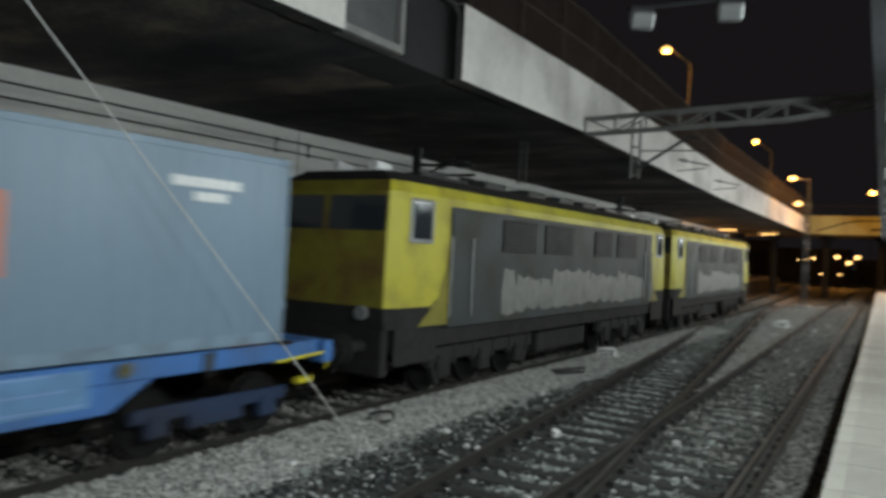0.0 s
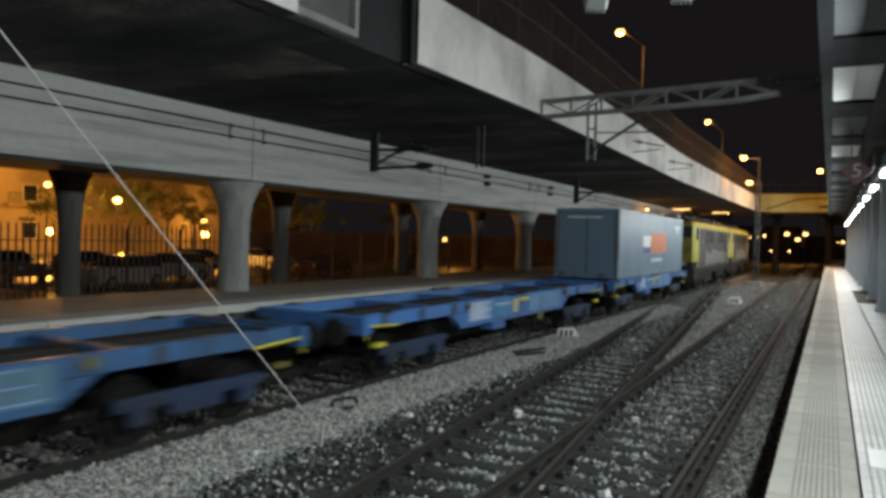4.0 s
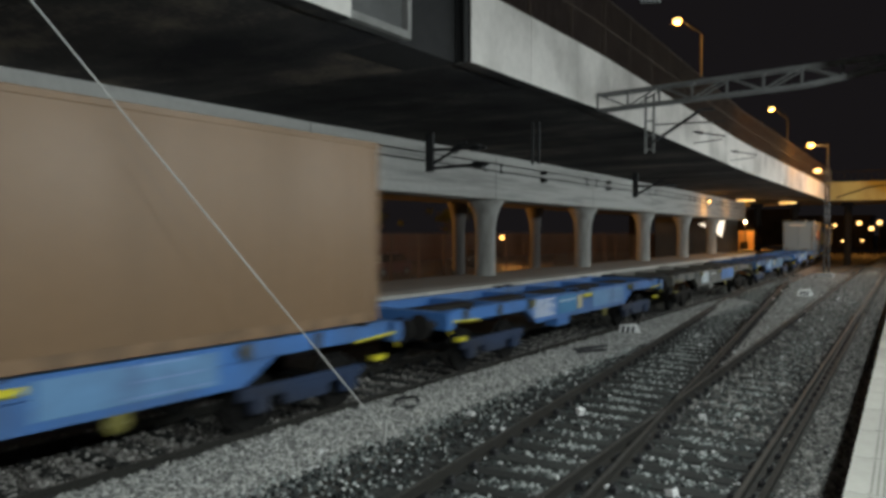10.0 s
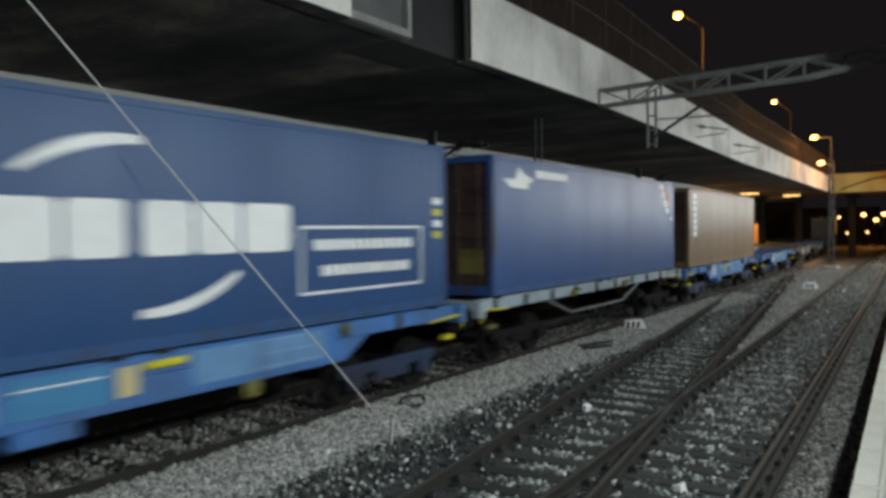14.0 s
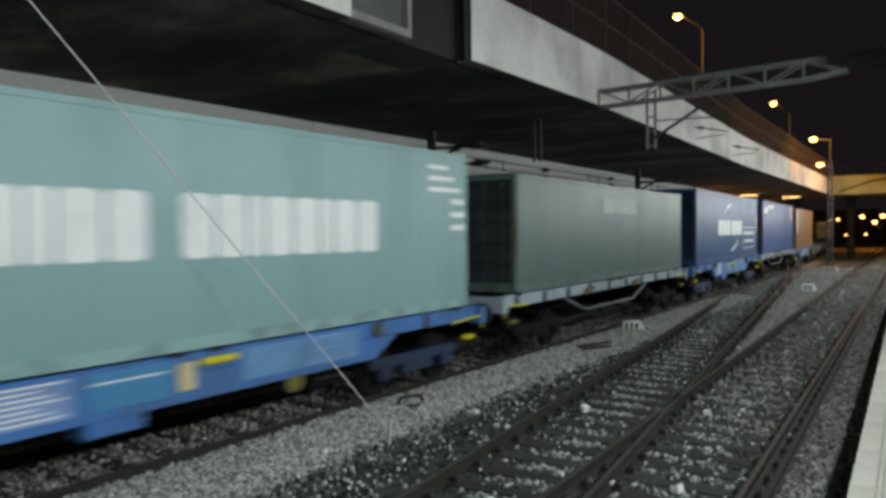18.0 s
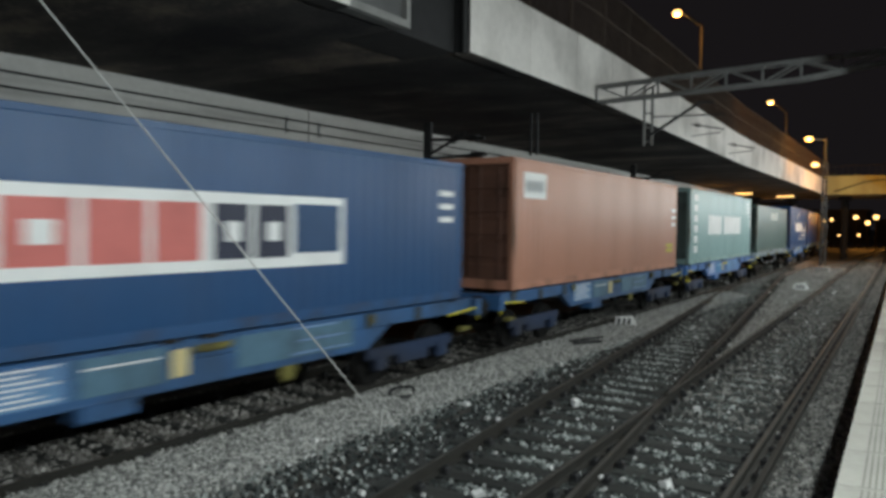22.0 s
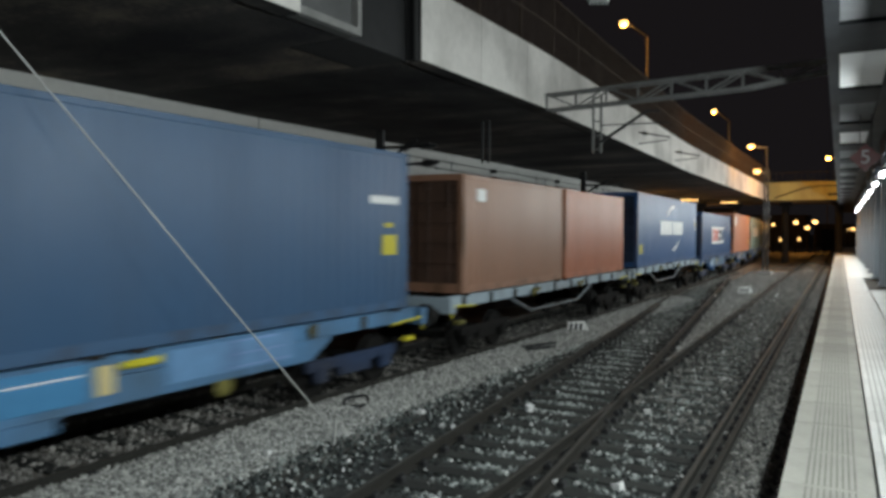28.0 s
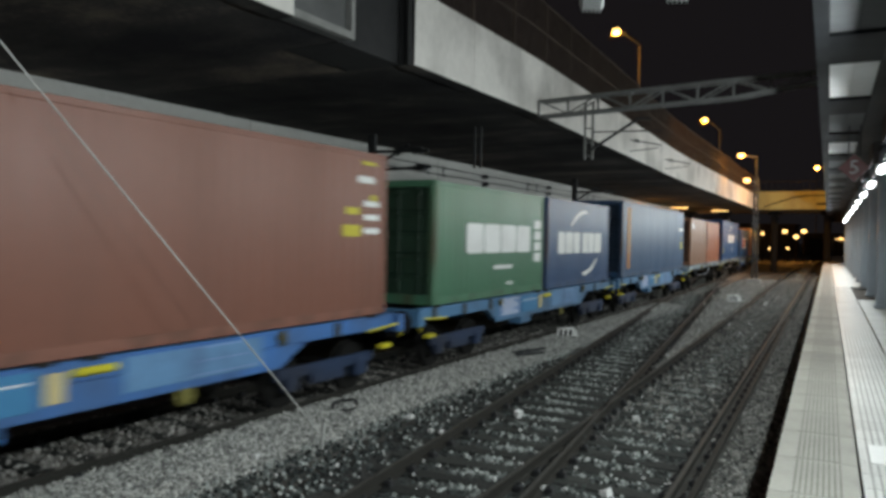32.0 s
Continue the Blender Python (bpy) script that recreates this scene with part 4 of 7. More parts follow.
# ---- things lying by the track ----
bm = bmesh.new()
n, m_ = 26, 6
ring = []
for i in range(n):
    a = math.tau * i / n * 0.93
    cx, cy = 0.26 * math.cos(a), 0.17 * math.sin(a)
    ring.append([bm.verts.new((cx + 0.032 * math.cos(math.tau * j / m_) * math.cos(a), cy + 0.032 * math.cos(math.tau * j / m_) * math.sin(a), 0.03 + 0.02 * math.sin(3 * a) + 0.032 * math.sin(math.tau * j / m_))) for j in range(m_)])
for a, b in zip(ring[:-1], ring[1:]):
    for j in range(m_):
        bm.faces.new((a[j], a[(j + 1) % m_], b[(j + 1) % m_], b[j]))
o = part("cable_loop", bm, DARK_STEEL, None, smooth=True)
o.scale = (0.78, 0.78, 0.78)
o.location = (-7.28, 9.7, -0.06)
o.rotation_euler = (radians(32), radians(-8), radians(25))
tagged(o, "loop of dark cable lying on the light ballast", "cable")
bm = bmesh.new()
bar(bm, (-6.35, 7.95, -0.25), (-6.38, 8.02, 0.16), 0.035)
tagged(part("wooden_stake", bm, PILLAR_C, None), "short pale stake standing in the dark ballast", "stake")


def marker(x, y, yaw):
    g = empty("ground_marker", (x, y, -0.15))
    g.rotation_euler = (0, 0, radians(yaw))
    bm = bmesh.new()
    vs = [bm.verts.new(v) for v in ((-0.34, -0.12, -0.05), (0.36, -0.12, -0.05), (0.36, 0.16, -0.05), (-0.34, 0.16, -0.05), (-0.30, -0.08, 0.25), (0.18, -0.08, 0.30), (0.18, 0.12, 0.30), (-0.30, 0.12, 0.25))]
    for f in ((0, 3, 2, 1), (4, 5, 6, 7), (0, 1, 5, 4), (1, 2, 6, 5), (2, 3, 7, 6), (3, 0, 4, 7)):
        bm.faces.new([vs[i] for i in f])
    bmesh.ops.bevel(bm, geom=list(bm.edges), offset=0.012, segments=1, affect="EDGES")
    part("body", bm, mat("marker_white", (0.82, 0.82, 0.80), 0.7, vary=0.15, fine=12, coarse=3), g)
    for k in range(3):
        bm = bmesh.new()
        xx = -0.27 + k * 0.14
        vs = [bm.verts.new(v) for v in ((xx, -0.125, 0.02), (xx + 0.08, -0.125, 0.02), (xx + 0.11, -0.095, 0.23), (xx + 0.03, -0.095, 0.23), (xx, -0.06, 0.02), (xx + 0.08, -0.06, 0.02), (xx + 0.11, -0.05, 0.23), (xx + 0.03, -0.05, 0.23))]
        for f in ((0, 1, 2, 3), (7, 6, 5, 4), (0, 4, 5, 1), (1, 5, 6, 2), (2, 6, 7, 3), (3, 7, 4, 0)):
            bm.faces.new([vs[i] for i in f])
        part("slot", bm, DARK_STEEL, g, "dark slot")
    return tagged(g, "low white block with three dark slots beside the rail", "marker", "track markers")


for a, b in (((-7.35, 16.6, -0.07), (-7.05, 17.9, -0.10)), ((-7.15, 16.4, -0.08), (-6.85, 17.3, -0.11))):
    bm = bmesh.new()
    bar(bm, a, b, 0.12, 0.05)
    tagged(part("old_board", bm, DARK_STEEL, None), "dark old board lying on the light ballast", "board", "boards on the ballast")
marker(-7.42, 20.7, 25)
marker(-5.27, 38.6, 20)

# platform number sign hung from the canopy
sign = empty("platform_sign", (-0.14, 20.0, 4.55))
RED = mat("sign_red", (0.13, 0.025, 0.025), 0.4, vary=0.06, fine=8, coarse=2, bump=0.02)
bm = bmesh.new()
c_ = [(0, -0.33), (0.33, 0), (0, 0.33), (-0.33, 0)]
f_ = [bm.verts.new((x, -0.03, z)) for x, z in c_]
b_ = [bm.verts.new((x, 0.03, z)) for x, z in c_]
bm.faces.new(f_)
bm.faces.new(b_[::-1])
for k in range(4):
    bm.faces.new((f_[k], f_[(k + 1) % 4], b_[(k + 1) % 4], b_[k]))
part("board", bm, RED, sign)
txt = bpy.data.curves.new("number_five", "FONT")
txt.body, txt.size, txt.extrude, txt.align_x, txt.align_y = "5", 0.46, 0.006, "CENTER", "CENTER"
txt.materials.append(mat("sign_white", (0.50, 0.48, 0.48), 0.5, vary=0.05))
to = new("number", txt)
to.parent = sign
to.matrix_basis = pose(0, -0.038, 0, 90, 0, 0)
for s in (-0.2, 0.2):
    bm = bmesh.new()
    rod(bm, (s * 0.6, 0, 0.2), (s * 0.6, 0, 1.0), 0.012, 6)
    part("hanger", bm, DARK_STEEL, sign)
tagged(sign, "red diamond platform number sign with a white five", "sign")

# two ribbed floodlight housings on an arm above the tracks
for x, y, yaw in ((-2.82, 8.45, 30), (-1.85, 8.55, 20)):
    g = empty("floodlight", (x, y, 5.58))
    g.rotation_euler = (radians(35), 0, radians(yaw))
    bm = bmesh.new()
    box(bm, -0.13, -0.10, -0.09, 0.13, 0.10, 0.09, bevel=0.02)
    part("housing", bm, STEEL, g)
    for k in range(5):
        bm = bmesh.new()
        xx = -0.11 + k * 0.05
        box(bm, xx, -0.12, -0.11, xx + 0.014, 0.12, 0.11)
        part("fin", bm, STEEL, g)
    tagged(g, "small unlit floodlight with cooling fins on a steel arm", "floodlight", "floodlights over the tracks")
bm = bmesh.new()
rod(bm, (-3.0, 8.5, 5.72), (-0.3, 8.6, 5.68), 0.03, 8)
tagged(part("lamp_arm", bm, DARK_STEEL, None), "thin steel arm that reaches out from the canopy", "arm")

# ---- beyond the island platform ----
ASPHALT = mat("asphalt", (0.13, 0.12, 0.11), 0.6, vary=0.3, fine=14, coarse=0.6, bump=0.4)
bm = bmesh.new()
box(bm, -90, -10, -0.2, -26.2, 110, 0.004)
tagged(part("car_park", bm, ASPHALT, None), "dark asphalt car park behind the fence", "road", kind="structure")
fence = empty("palisade_fence")
tagged(fence, "tall dark steel palisade fence along the car park", "fence", kind="structure")
FENCE = mat("fence_steel", (0.13, 0.085, 0.058), 0.7, 0.2, vary=0.3, fine=10, coarse=2)
bm = bmesh.new()
pts = [(-0.035, 0), (0.035, 0), (0.035, 2.62), (0.0, 2.75), (-0.035, 2.62)]
fr = [bm.verts.new((-0.012, y, z)) for y, z in pts]
bk = [bm.verts.new((0.012, y, z)) for y, z in pts]
bm.faces.new(fr)
bm.faces.new(bk[::-1])
for k in range(5):
    bm.faces.new((fr[k], fr[(k + 1) % 5], bk[(k + 1) % 5], bk[k]))
po = part("picket", bm, FENCE, None)
PICKET_ME = po.data
bpy.data.objects.remove(po)
for k in range(280):
    share("picket", PICKET_ME, fence, pose(-25.0, 6 + k * 0.26, random.uniform(0.08, 0.14), random.uniform(-0.6, 0.6), 0, 0))
for z in (0.5, 2.2):
    bm = bmesh.new()
    bar(bm, (-25.04, 6, z), (-25.04, 79, z), 0.05)
    part("fence_rail", bm, FENCE, fence)
for k in range(29):
    bm = bmesh.new()
    bar(bm, (-25.08, 6 + k * 2.6, 0), (-25.08, 6 + k * 2.6, 2.7), 0.08)
    part("fence_post", bm, FENCE, fence)


def car(x, y, yaw, colour, label, lights=False):
    c = empty("parked_car", (x, y, 0.004))
    c.rotation_euler = (0, 0, radians(yaw))
    P = mat("car_paint_%d_%d" % (int(colour[0] * 100), int(colour[2] * 100)), colour, 0.3, 0.2, vary=0.04, fine=6, coarse=1, bump=0.0, spec=0.6)
    bm = bmesh.new()
    prof = [(-2.05, 0.30), (-2.10, 0.62), (-2.0, 0.92), (-1.0, 0.98), (1.55, 0.95), (2.0, 0.86), (2.08, 0.60), (2.02, 0.30)]
    L_, R_ = [bm.verts.new((-0.84, a, b)) for a, b in prof], [bm.verts.new((0.84, a, b)) for a, b in prof]
    bm.faces.new(L_)
    bm.faces.new(R_[::-1])
    for k in range(len(prof)):
        bm.faces.new((L_[k], L_[(k + 1) % len(prof)], R_[(k + 1) % len(prof)], R_[k]))
    bmesh.ops.bevel(bm, geom=list(bm.edges), offset=0.05, segments=2, affect="EDGES")
    part("body", bm, P, c)
    bm = bmesh.new()
    lo = [(-0.78, -1.0), (0.78, -1.0), (0.78, 1.75), (-0.78, 1.75)]
    hi = [(-0.62, -0.25), (0.62, -0.25), (0.62, 1.35), (-0.62, 1.35)]
    a = [bm.verts.new((u, v, 0.94)) for u, v in lo]
    b = [bm.verts.new((u, v, 1.44)) for u, v in hi]
    bm.faces.new(b)
    for k in range(4):
        bm.faces.new((a[k], a[(k + 1) % 4], b[(k + 1) % 4], b[k]))
    part("glazing", bm, WINDOW_D, c)
    bm = bmesh.new()
    box(bm, -0.64, -0.28, 1.43, 0.64, 1.38, 1.48, bevel=0.02)
    part("roof", bm, P, c)
    for sx in (-0.80, 0.80):
        for yy in (-1.3, 1.3):
            bm = bmesh.new()
            rod(bm, (sx - 0.09, yy, 0.31), (sx + 0.09, yy, 0.31), 0.31, 16)
            w = part("wheel", bm, DARK_STEEL, c)
            bm = bmesh.new()
            s = 0.095 if sx > 0 else -0.095
            rod(bm, (sx + s, yy, 0.31), (sx + s * 1.06, yy, 0.31), 0.19, 10)
            part("rim", bm, STEEL, w)
    for sx in (-0.66, 0.66):
        bm = bmesh.new()
        box(bm, sx - 0.14, -2.11, 0.66, sx + 0.14, -2.06, 0.80, bevel=0.01)
        part("headlight", bm, WHITE_P, c)
        bm = bmesh.new()
        box(bm, sx - 0.14, 2.03, 0.66, sx + 0.14, 2.09, 0.82, bevel=0.01)
        part("tail_light", bm, RED, c)
    return tagged(c, label, "car", "parked cars")


WINDOW_D = glass("car_glass")
WHITE_P = mat("white_lens", (0.7, 0.7, 0.68), 0.3, vary=0.03)
car(-28.9, 21.6, 8, (0.45, 0.45, 0.44), "white hatchback parked behind the fence")
car(-31.2, 26.3, -5, (0.45, 0.45, 0.44), "silver car parked beside a white hatchback")
car(-35.0, 17.2, 95, (0.06, 0.06, 0.065), "dark grey car parked nose to the fence")
car(-35.6, 20.4, 92, (0.16, 0.15, 0.14), "grey saloon parked in the car park")
car(-34.0, 23.4, 88, (0.04, 0.035, 0.035), "black saloon parked in the car park")
car(-34.5, 12.6, 92, (0.08, 0.03, 0.03), "dark red car parked in the car park")
car(-29.3, 36.6, 4, (0.12, 0.025, 0.02), "dark red car parked in the shade")
car(-36.5, 33.0, 90, (0.10, 0.10, 0.10), "grey car parked in the car park")
car(-36.8, 39.2, 90, (0.30, 0.30, 0.30), "pale van-like car parked in the car park")
car(-31, 50, 5, (0.04, 0.04, 0.045), "black car parked far along the fence")

# the lit building at the car park
WALL = mat("ochre_render", (0.40, 0.31, 0.18), 0.9, vary=0.2, fine=1.5, coarse=0.25, bump=0.15, dirt=(0.25, 0.2, 0.14))
house = empty("apartment_building")
tagged(house, "ochre rendered apartment building lit by street lamps", "building")
bm = bmesh.new()
box(bm, -76, 8, 0, -66, 66, 15)
part("wall", bm, WALL, house)
bm = bmesh.new()
box(bm, -76.4, 7.6, 15, -65.6, 66.4, 15.5)
part("roof", bm, DARK_CONCRETE, house)
for z in (4.3, 7.7, 11.1, 14.4):
    bm = bmesh.new()
    box(bm, -66.0, 8, z, -65.85, 66, z + 0.22)
    part("string_course", bm, WALL, house)
for y in (22.0, 38.5):
    for z in (4.52, 7.92):
        b = empty("balcony", (-66, y, z))
        b.parent = house
        bm = bmesh.new()
        box(bm, 0, -1.3, -0.12, 1.0, 1.3, 0.0, bevel=0.01)
        part("slab", bm, WALL, b)
        for k in range(14):
            bm = bmesh.new()
            bar(bm, (0.95, -1.25 + k * 0.192, 0), (0.95, -1.25 + k * 0.192, 1.0), 0.03)
            part("baluster", bm, DARK_STEEL, b)
        bm = bmesh.new()
        bar(bm, (0.95, -1.28, 1.0), (0.95, 1.28, 1.0), 0.05)
        part("rail", bm, DARK_STEEL, b)
bm = bmesh.new()
box(bm, -66.02, 14.0, 0, -65.88, 30.5, 2.7)
part("plinth", bm, mat("pale_plinth", (0.55, 0.47, 0.34), 0.9, vary=0.12, fine=4, coarse=0.4, dirt=(0.25, 0.2, 0.14)), house, "paler ground-floor wall")
for fl in range(4):
    for k in range(9):
        y, z = 11 + k * 4.1, 1.4 + fl * 3.4
        if 30.5 < y < 36 and 3 < z < 9:
            continue
        w = empty("window", (-66, y, z))
        w.parent = house
        bm = bmesh.new()
        box(bm, -0.02, -0.7, 0, 0.08, 0.7, 0.08)
        box(bm, -0.02, -0.7, 1.5, 0.08, 0.7, 1.58)
        box(bm, -0.02, -0.7, 0.08, 0.08, -0.62, 1.5)
        box(bm, -0.02, 0.62, 0.08, 0.08, 0.7, 1.5)
        part("frame", bm, WHITE_P, w)
        bm = bmesh.new()
        box(bm, 0.0, -0.62, 0.08, 0.03, 0.62, 1.5)
        part("pane", bm, WINDOW_D, w)
for nm, y0, y1, z0, z1, m2, lab in (("billboard", 32.6, 35.4, 6.0, 8.1, mat("dark_red_sign", (0.10, 0.02, 0.018), 0.6), "dark red board with pale unreadable lines on a wall"), ("billboard", 32.6, 35.4, 3.9, 5.6, mat("cream_sign", (0.55, 0.50, 0.42), 0.6), "cream board with dark unreadable lines on a wall")):
    g = empty(nm, (-65.9, 0, 0))
    bm = bmesh.new()
    box(bm, -0.06, y0, z0, 0.06, y1, z1, bevel=0.02)
    part("board", bm, m2, g)
    for k in range(2):
        bm = bmesh.new()
        z = z0 + (z1 - z0) * (0.35 + 0.25 * k)
        box(bm, 0.06, y0 + 0.5 + 0.2 * k, z, 0.075, y1 - 0.5 - 0.2 * k, z + 0.16)
        part("line_of_writing", bm, WHITE_P if "red" in lab else RED, g)
    tagged(g, lab, "sign", "signs on the building")
back = empty("apartment_building")
tagged(back, "long brown apartment block behind the trees in dim orange light", "building")
bm = bmesh.new()
box(bm, -96, 76, 0, -76.5, 88, 15)
part("wall", bm, WALL, back)
bm = bmesh.new()
box(bm, -96.4, 75.6, 15, -76.1, 88.4, 15.5)
part("roof", bm, DARK_CONCRETE, back)
for fl in range(4):
    for k in range(5):
        w = empty("window", (-94.0 + k * 3.9, 76, 1.6 + fl * 3.5))
        w.rotation_euler = (0, 0, radians(-90))
        w.parent = back
        bm = bmesh.new()
        box(bm, -0.02, -0.9, -0.1, 0.10, 0.9, 0.0)
        part("sill", bm, WHITE_P, w)
        bm = bmesh.new()
        box(bm, 0.0, -0.8, 0.0, 0.03, 0.8, 1.7)
        part("pane", bm, WINDOW_D, w)
low = empty("low_building")
tagged(low, "low dark warehouse behind the car park", "building")
bm = bmesh.new()
box(bm, -100, 52, 0, -86, 100, 6.0)
part("wall", bm, WALL, low)
bm = bmesh.new()
box(bm, -100.3, 51.7, 6.0, -85.7, 100.3, 6.3)
part("roof", bm, DARK_CONCRETE, low)


LAMP_POLE = mat("lamp_pole_black", (0.008, 0.007, 0.006), 0.8, spec=0.1, vary=0.2)


def yard_lamp(x, y, z, power, size=0.3):
    l = empty("street_lamp", (x, y, 0.0))
    bm = bmesh.new()
    rod(bm, (0, 0, 0), (0, 0, z - 0.1), 0.06, 8, 0.035)
    part("pole", bm, LAMP_POLE, l)
    bm = bmesh.new()
    bmesh.ops.create_uvsphere(bm, u_segments=12, v_segments=8, radius=size)
    for v in bm.verts:
        v.co.z = v.co.z * 0.8 + z
    part("bulb", bm, SODIUM_GLOW, l, "glowing orange sodium globe")
    if power:
        bulb("sodium_light", (x + 1.1, y - 0.4, z - size * 0.5), power, SODIUM, 0.3)
    return tagged(l, "street lamp with a glowing orange globe in the car park", "street lamp", "street lamps in the car park")


yard_lamp(-58, 27.7, 7.05, 1000, 0.30)
yard_lamp(-61, 38.2, 6.2, 1300, 0.26)
yard_lamp(-46, 29.0, 2.32, 6000, 0.26)
yard_lamp(-52, 38.4, 4.86, 2600, 0.32)
yard_lamp(-64, 58.4, 3.7, 700, 0.30)
yard_lamp(-48, 43.9, 2.29, 3200, 0.32)
yard_lamp(-32, 56.6, 2.43, 420, 0.22)


def tree(x, y, h, r, seed):
    rng = random.Random(seed)
    t = empty("tree", (x, y, 0))
    bm = bmesh.new()
    rod(bm, (0, 0, 0), (0.1, 0.05, h * 0.55), 0.16, 8, 0.09)
    for k in range(7):
        a = rng.uniform(0, math.tau)
        z = h * rng.uniform(0.38, 0.55)
        rod(bm, (0.06, 0.03, z), (r * 0.7 * math.cos(a), r * 0.7 * math.sin(a), z + h * rng.uniform(0.15, 0.35)), 0.055, 6, 0.02)
    part("trunk", bm, FENCE, t)
    verts, faces = [], []
    clumps = [(Vector((rng.gauss(0, r * 0.45), rng.gauss(0, r * 0.45), h * 0.72 + rng.gauss(0, h * 0.13))), rng.uniform(0.35, 0.8)) for _ in range(26)]
    for c, cr in clumps:
        for _ in range(70):
            d = Vector((rng.gauss(0, 1), rng.gauss(0, 1), rng.gauss(0, 0.8))).normalized() * cr * rng.random() ** 0.4
            p = c + d
            u = Vector((rng.gauss(0, 1), rng.gauss(0, 1), rng.gauss(0, 1))).normalized()
            v = u.orthogonal().normalized()
            s = rng.uniform(0.07, 0.14)
            i = len(verts)
            verts += [p - u * s, p + v * s * 0.5, p + u * s, p - v * s * 0.5]
            faces.append((i, i + 1, i + 2, i + 3))
    mesh_ob("crown", verts, faces, mat("leaves", (0.07, 0.09, 0.03), 0.7, vary=0.3, fine=3, coarse=0.5, bump=0.0), t)
    return tagged(t, "leafy street tree lit orange by the lamps", "tree", "trees in the car park")


tree(-55, 36.0, 6.0, 2.6, 1)
tree(-57, 43.0, 6.5, 2.8, 2)
tree(-60, 50.0, 7.0, 3.0, 3)
tree(-50, 60.0, 6.0, 2.6, 4)
tree(-46, 70.0, 6.5, 2.8, 5)
tree(-63, 56.0, 7.5, 3.0, 6)
tree(-62, 62.0, 8.0, 3.2, 7)
tree(-58, 66.0, 7.0, 2.8, 8)
tree(-62, 47.0, 8.5, 3.2, 9)

# brick wall at the back of the car park
BRICK_W = mat("brown_brick", (0.16, 0.075, 0.05), 0.9, vary=0.25, fine=6, coarse=0.5, bump=0.4, dirt=(0.06, 0.03, 0.02))
bm = bmesh.new()
box(bm, -44.3, 44, 0, -44.0, 100, 2.7, bevel=0.02)
tagged(part("boundary_wall", bm, BRICK_W, None), "brown brick wall at the back of the car park", "wall", kind="structure")

# lit doorway and lamps below the far end of the deck
bm = bmesh.new()
box(bm, -24.0, 74, 0, -17.0, 78.5, 4.4)
kiosk = part("kiosk", bm, DARK_CONCRETE, None)
tagged(kiosk, "dark kiosk with a bright lit window below the viaduct", "kiosk")
bm = bmesh.new()
vs = [bm.verts.new(v) for v in ((-18.3, 73.95, 3.1), (-17.5, 73.95, 2.5), (-17.2, 73.95, 4.1), (-19.7, 73.95, 3.75), (-18.3, 73.99, 3.1), (-17.5, 73.99, 2.5), (-17.2, 73.99, 4.1), (-19.7, 73.99, 3.75))]
for f in ((0, 1, 2, 3), (7, 6, 5, 4), (0, 4, 5, 1), (1, 5, 6, 2), (2, 6, 7, 3), (3, 7, 4, 0)):
    bm.faces.new([vs[i] for i in f])
part("lit_window", bm, glow("shop_light", (1.0, 0.88, 0.70), 1.4), kiosk, "bright white window")
wl = empty("wall_lamp", (beam_x(62), 62, 5.5))
bm = bmesh.new()
box(bm, -0.01, -0.06, 0.0, 0.22, 0.06, 0.08, bevel=0.01)
part("bracket", bm, DARK_STEEL, wl)
bm = bmesh.new()
bmesh.ops.create_uvsphere(bm, u_segments=12, v_segments=8, radius=0.14)
for v in bm.verts:
    v.co = Vector((v.co.x + 0.26, v.co.y, v.co.z * 0.8 - 0.08))
part("bulb", bm, SODIUM_GLOW, wl, "glowing orange sodium bulb")
bulb("sodium_light", (beam_x(62) + 1.1, 61.2, 4.9), 90, SODIUM, 0.12)
tagged(wl, "orange wall lamp on the side of the concrete beam", "lamp")
hut = empty("hut", (-18.9, 92, -0.3))
bm = bmesh.new()
box(bm, -1.1, 0, 0, 1.1, 2.4, 3.5, bevel=0.03)
part("wall", bm, mat("hut_paint", (0.62, 0.40, 0.20), 0.8, vary=0.12, fine=5, coarse=0.8), hut)
bm = bmesh.new()
box(bm, -1.3, -0.2, 3.5, 1.3, 2.6, 3.66, bevel=0.02)
part("roof", bm, DARK_STEEL, hut)
bm = bmesh.new()
box(bm, -0.75, -0.03, 0.1, 0.1, 0.01, 2.2, bevel=0.01)
part("door", bm, DARK_STEEL, hut)
tagged(hut, "small orange-lit hut beyond the crossing bridge", "hut")
bulb("sodium_light", (-18.6, 90.0, 4.0), 420, SODIUM, 0.12)
for x in (-18.7, -17.6):
    g = empty("pole_lamp", (x, 90.2, -0.3))
    bm = bmesh.new()
    rod(bm, (0, 0, 0), (0, 0, 4.42), 0.05, 8)
    part("pole", bm, DARK_STEEL, g)
    bm = bmesh.new()
    bmesh.ops.create_uvsphere(bm, u_segments=10, v_segments=8, radius=0.18)
    for v in bm.verts:
        v.co.z = v.co.z * 0.8 + 4.50
    part("bulb", bm, glow("white_bulb", (0.92, 0.97, 1.0), 6.0), g, "glowing white bulb")
    tagged(g, "white pole lamp beside the hut", "lamp", "white pole lamps")
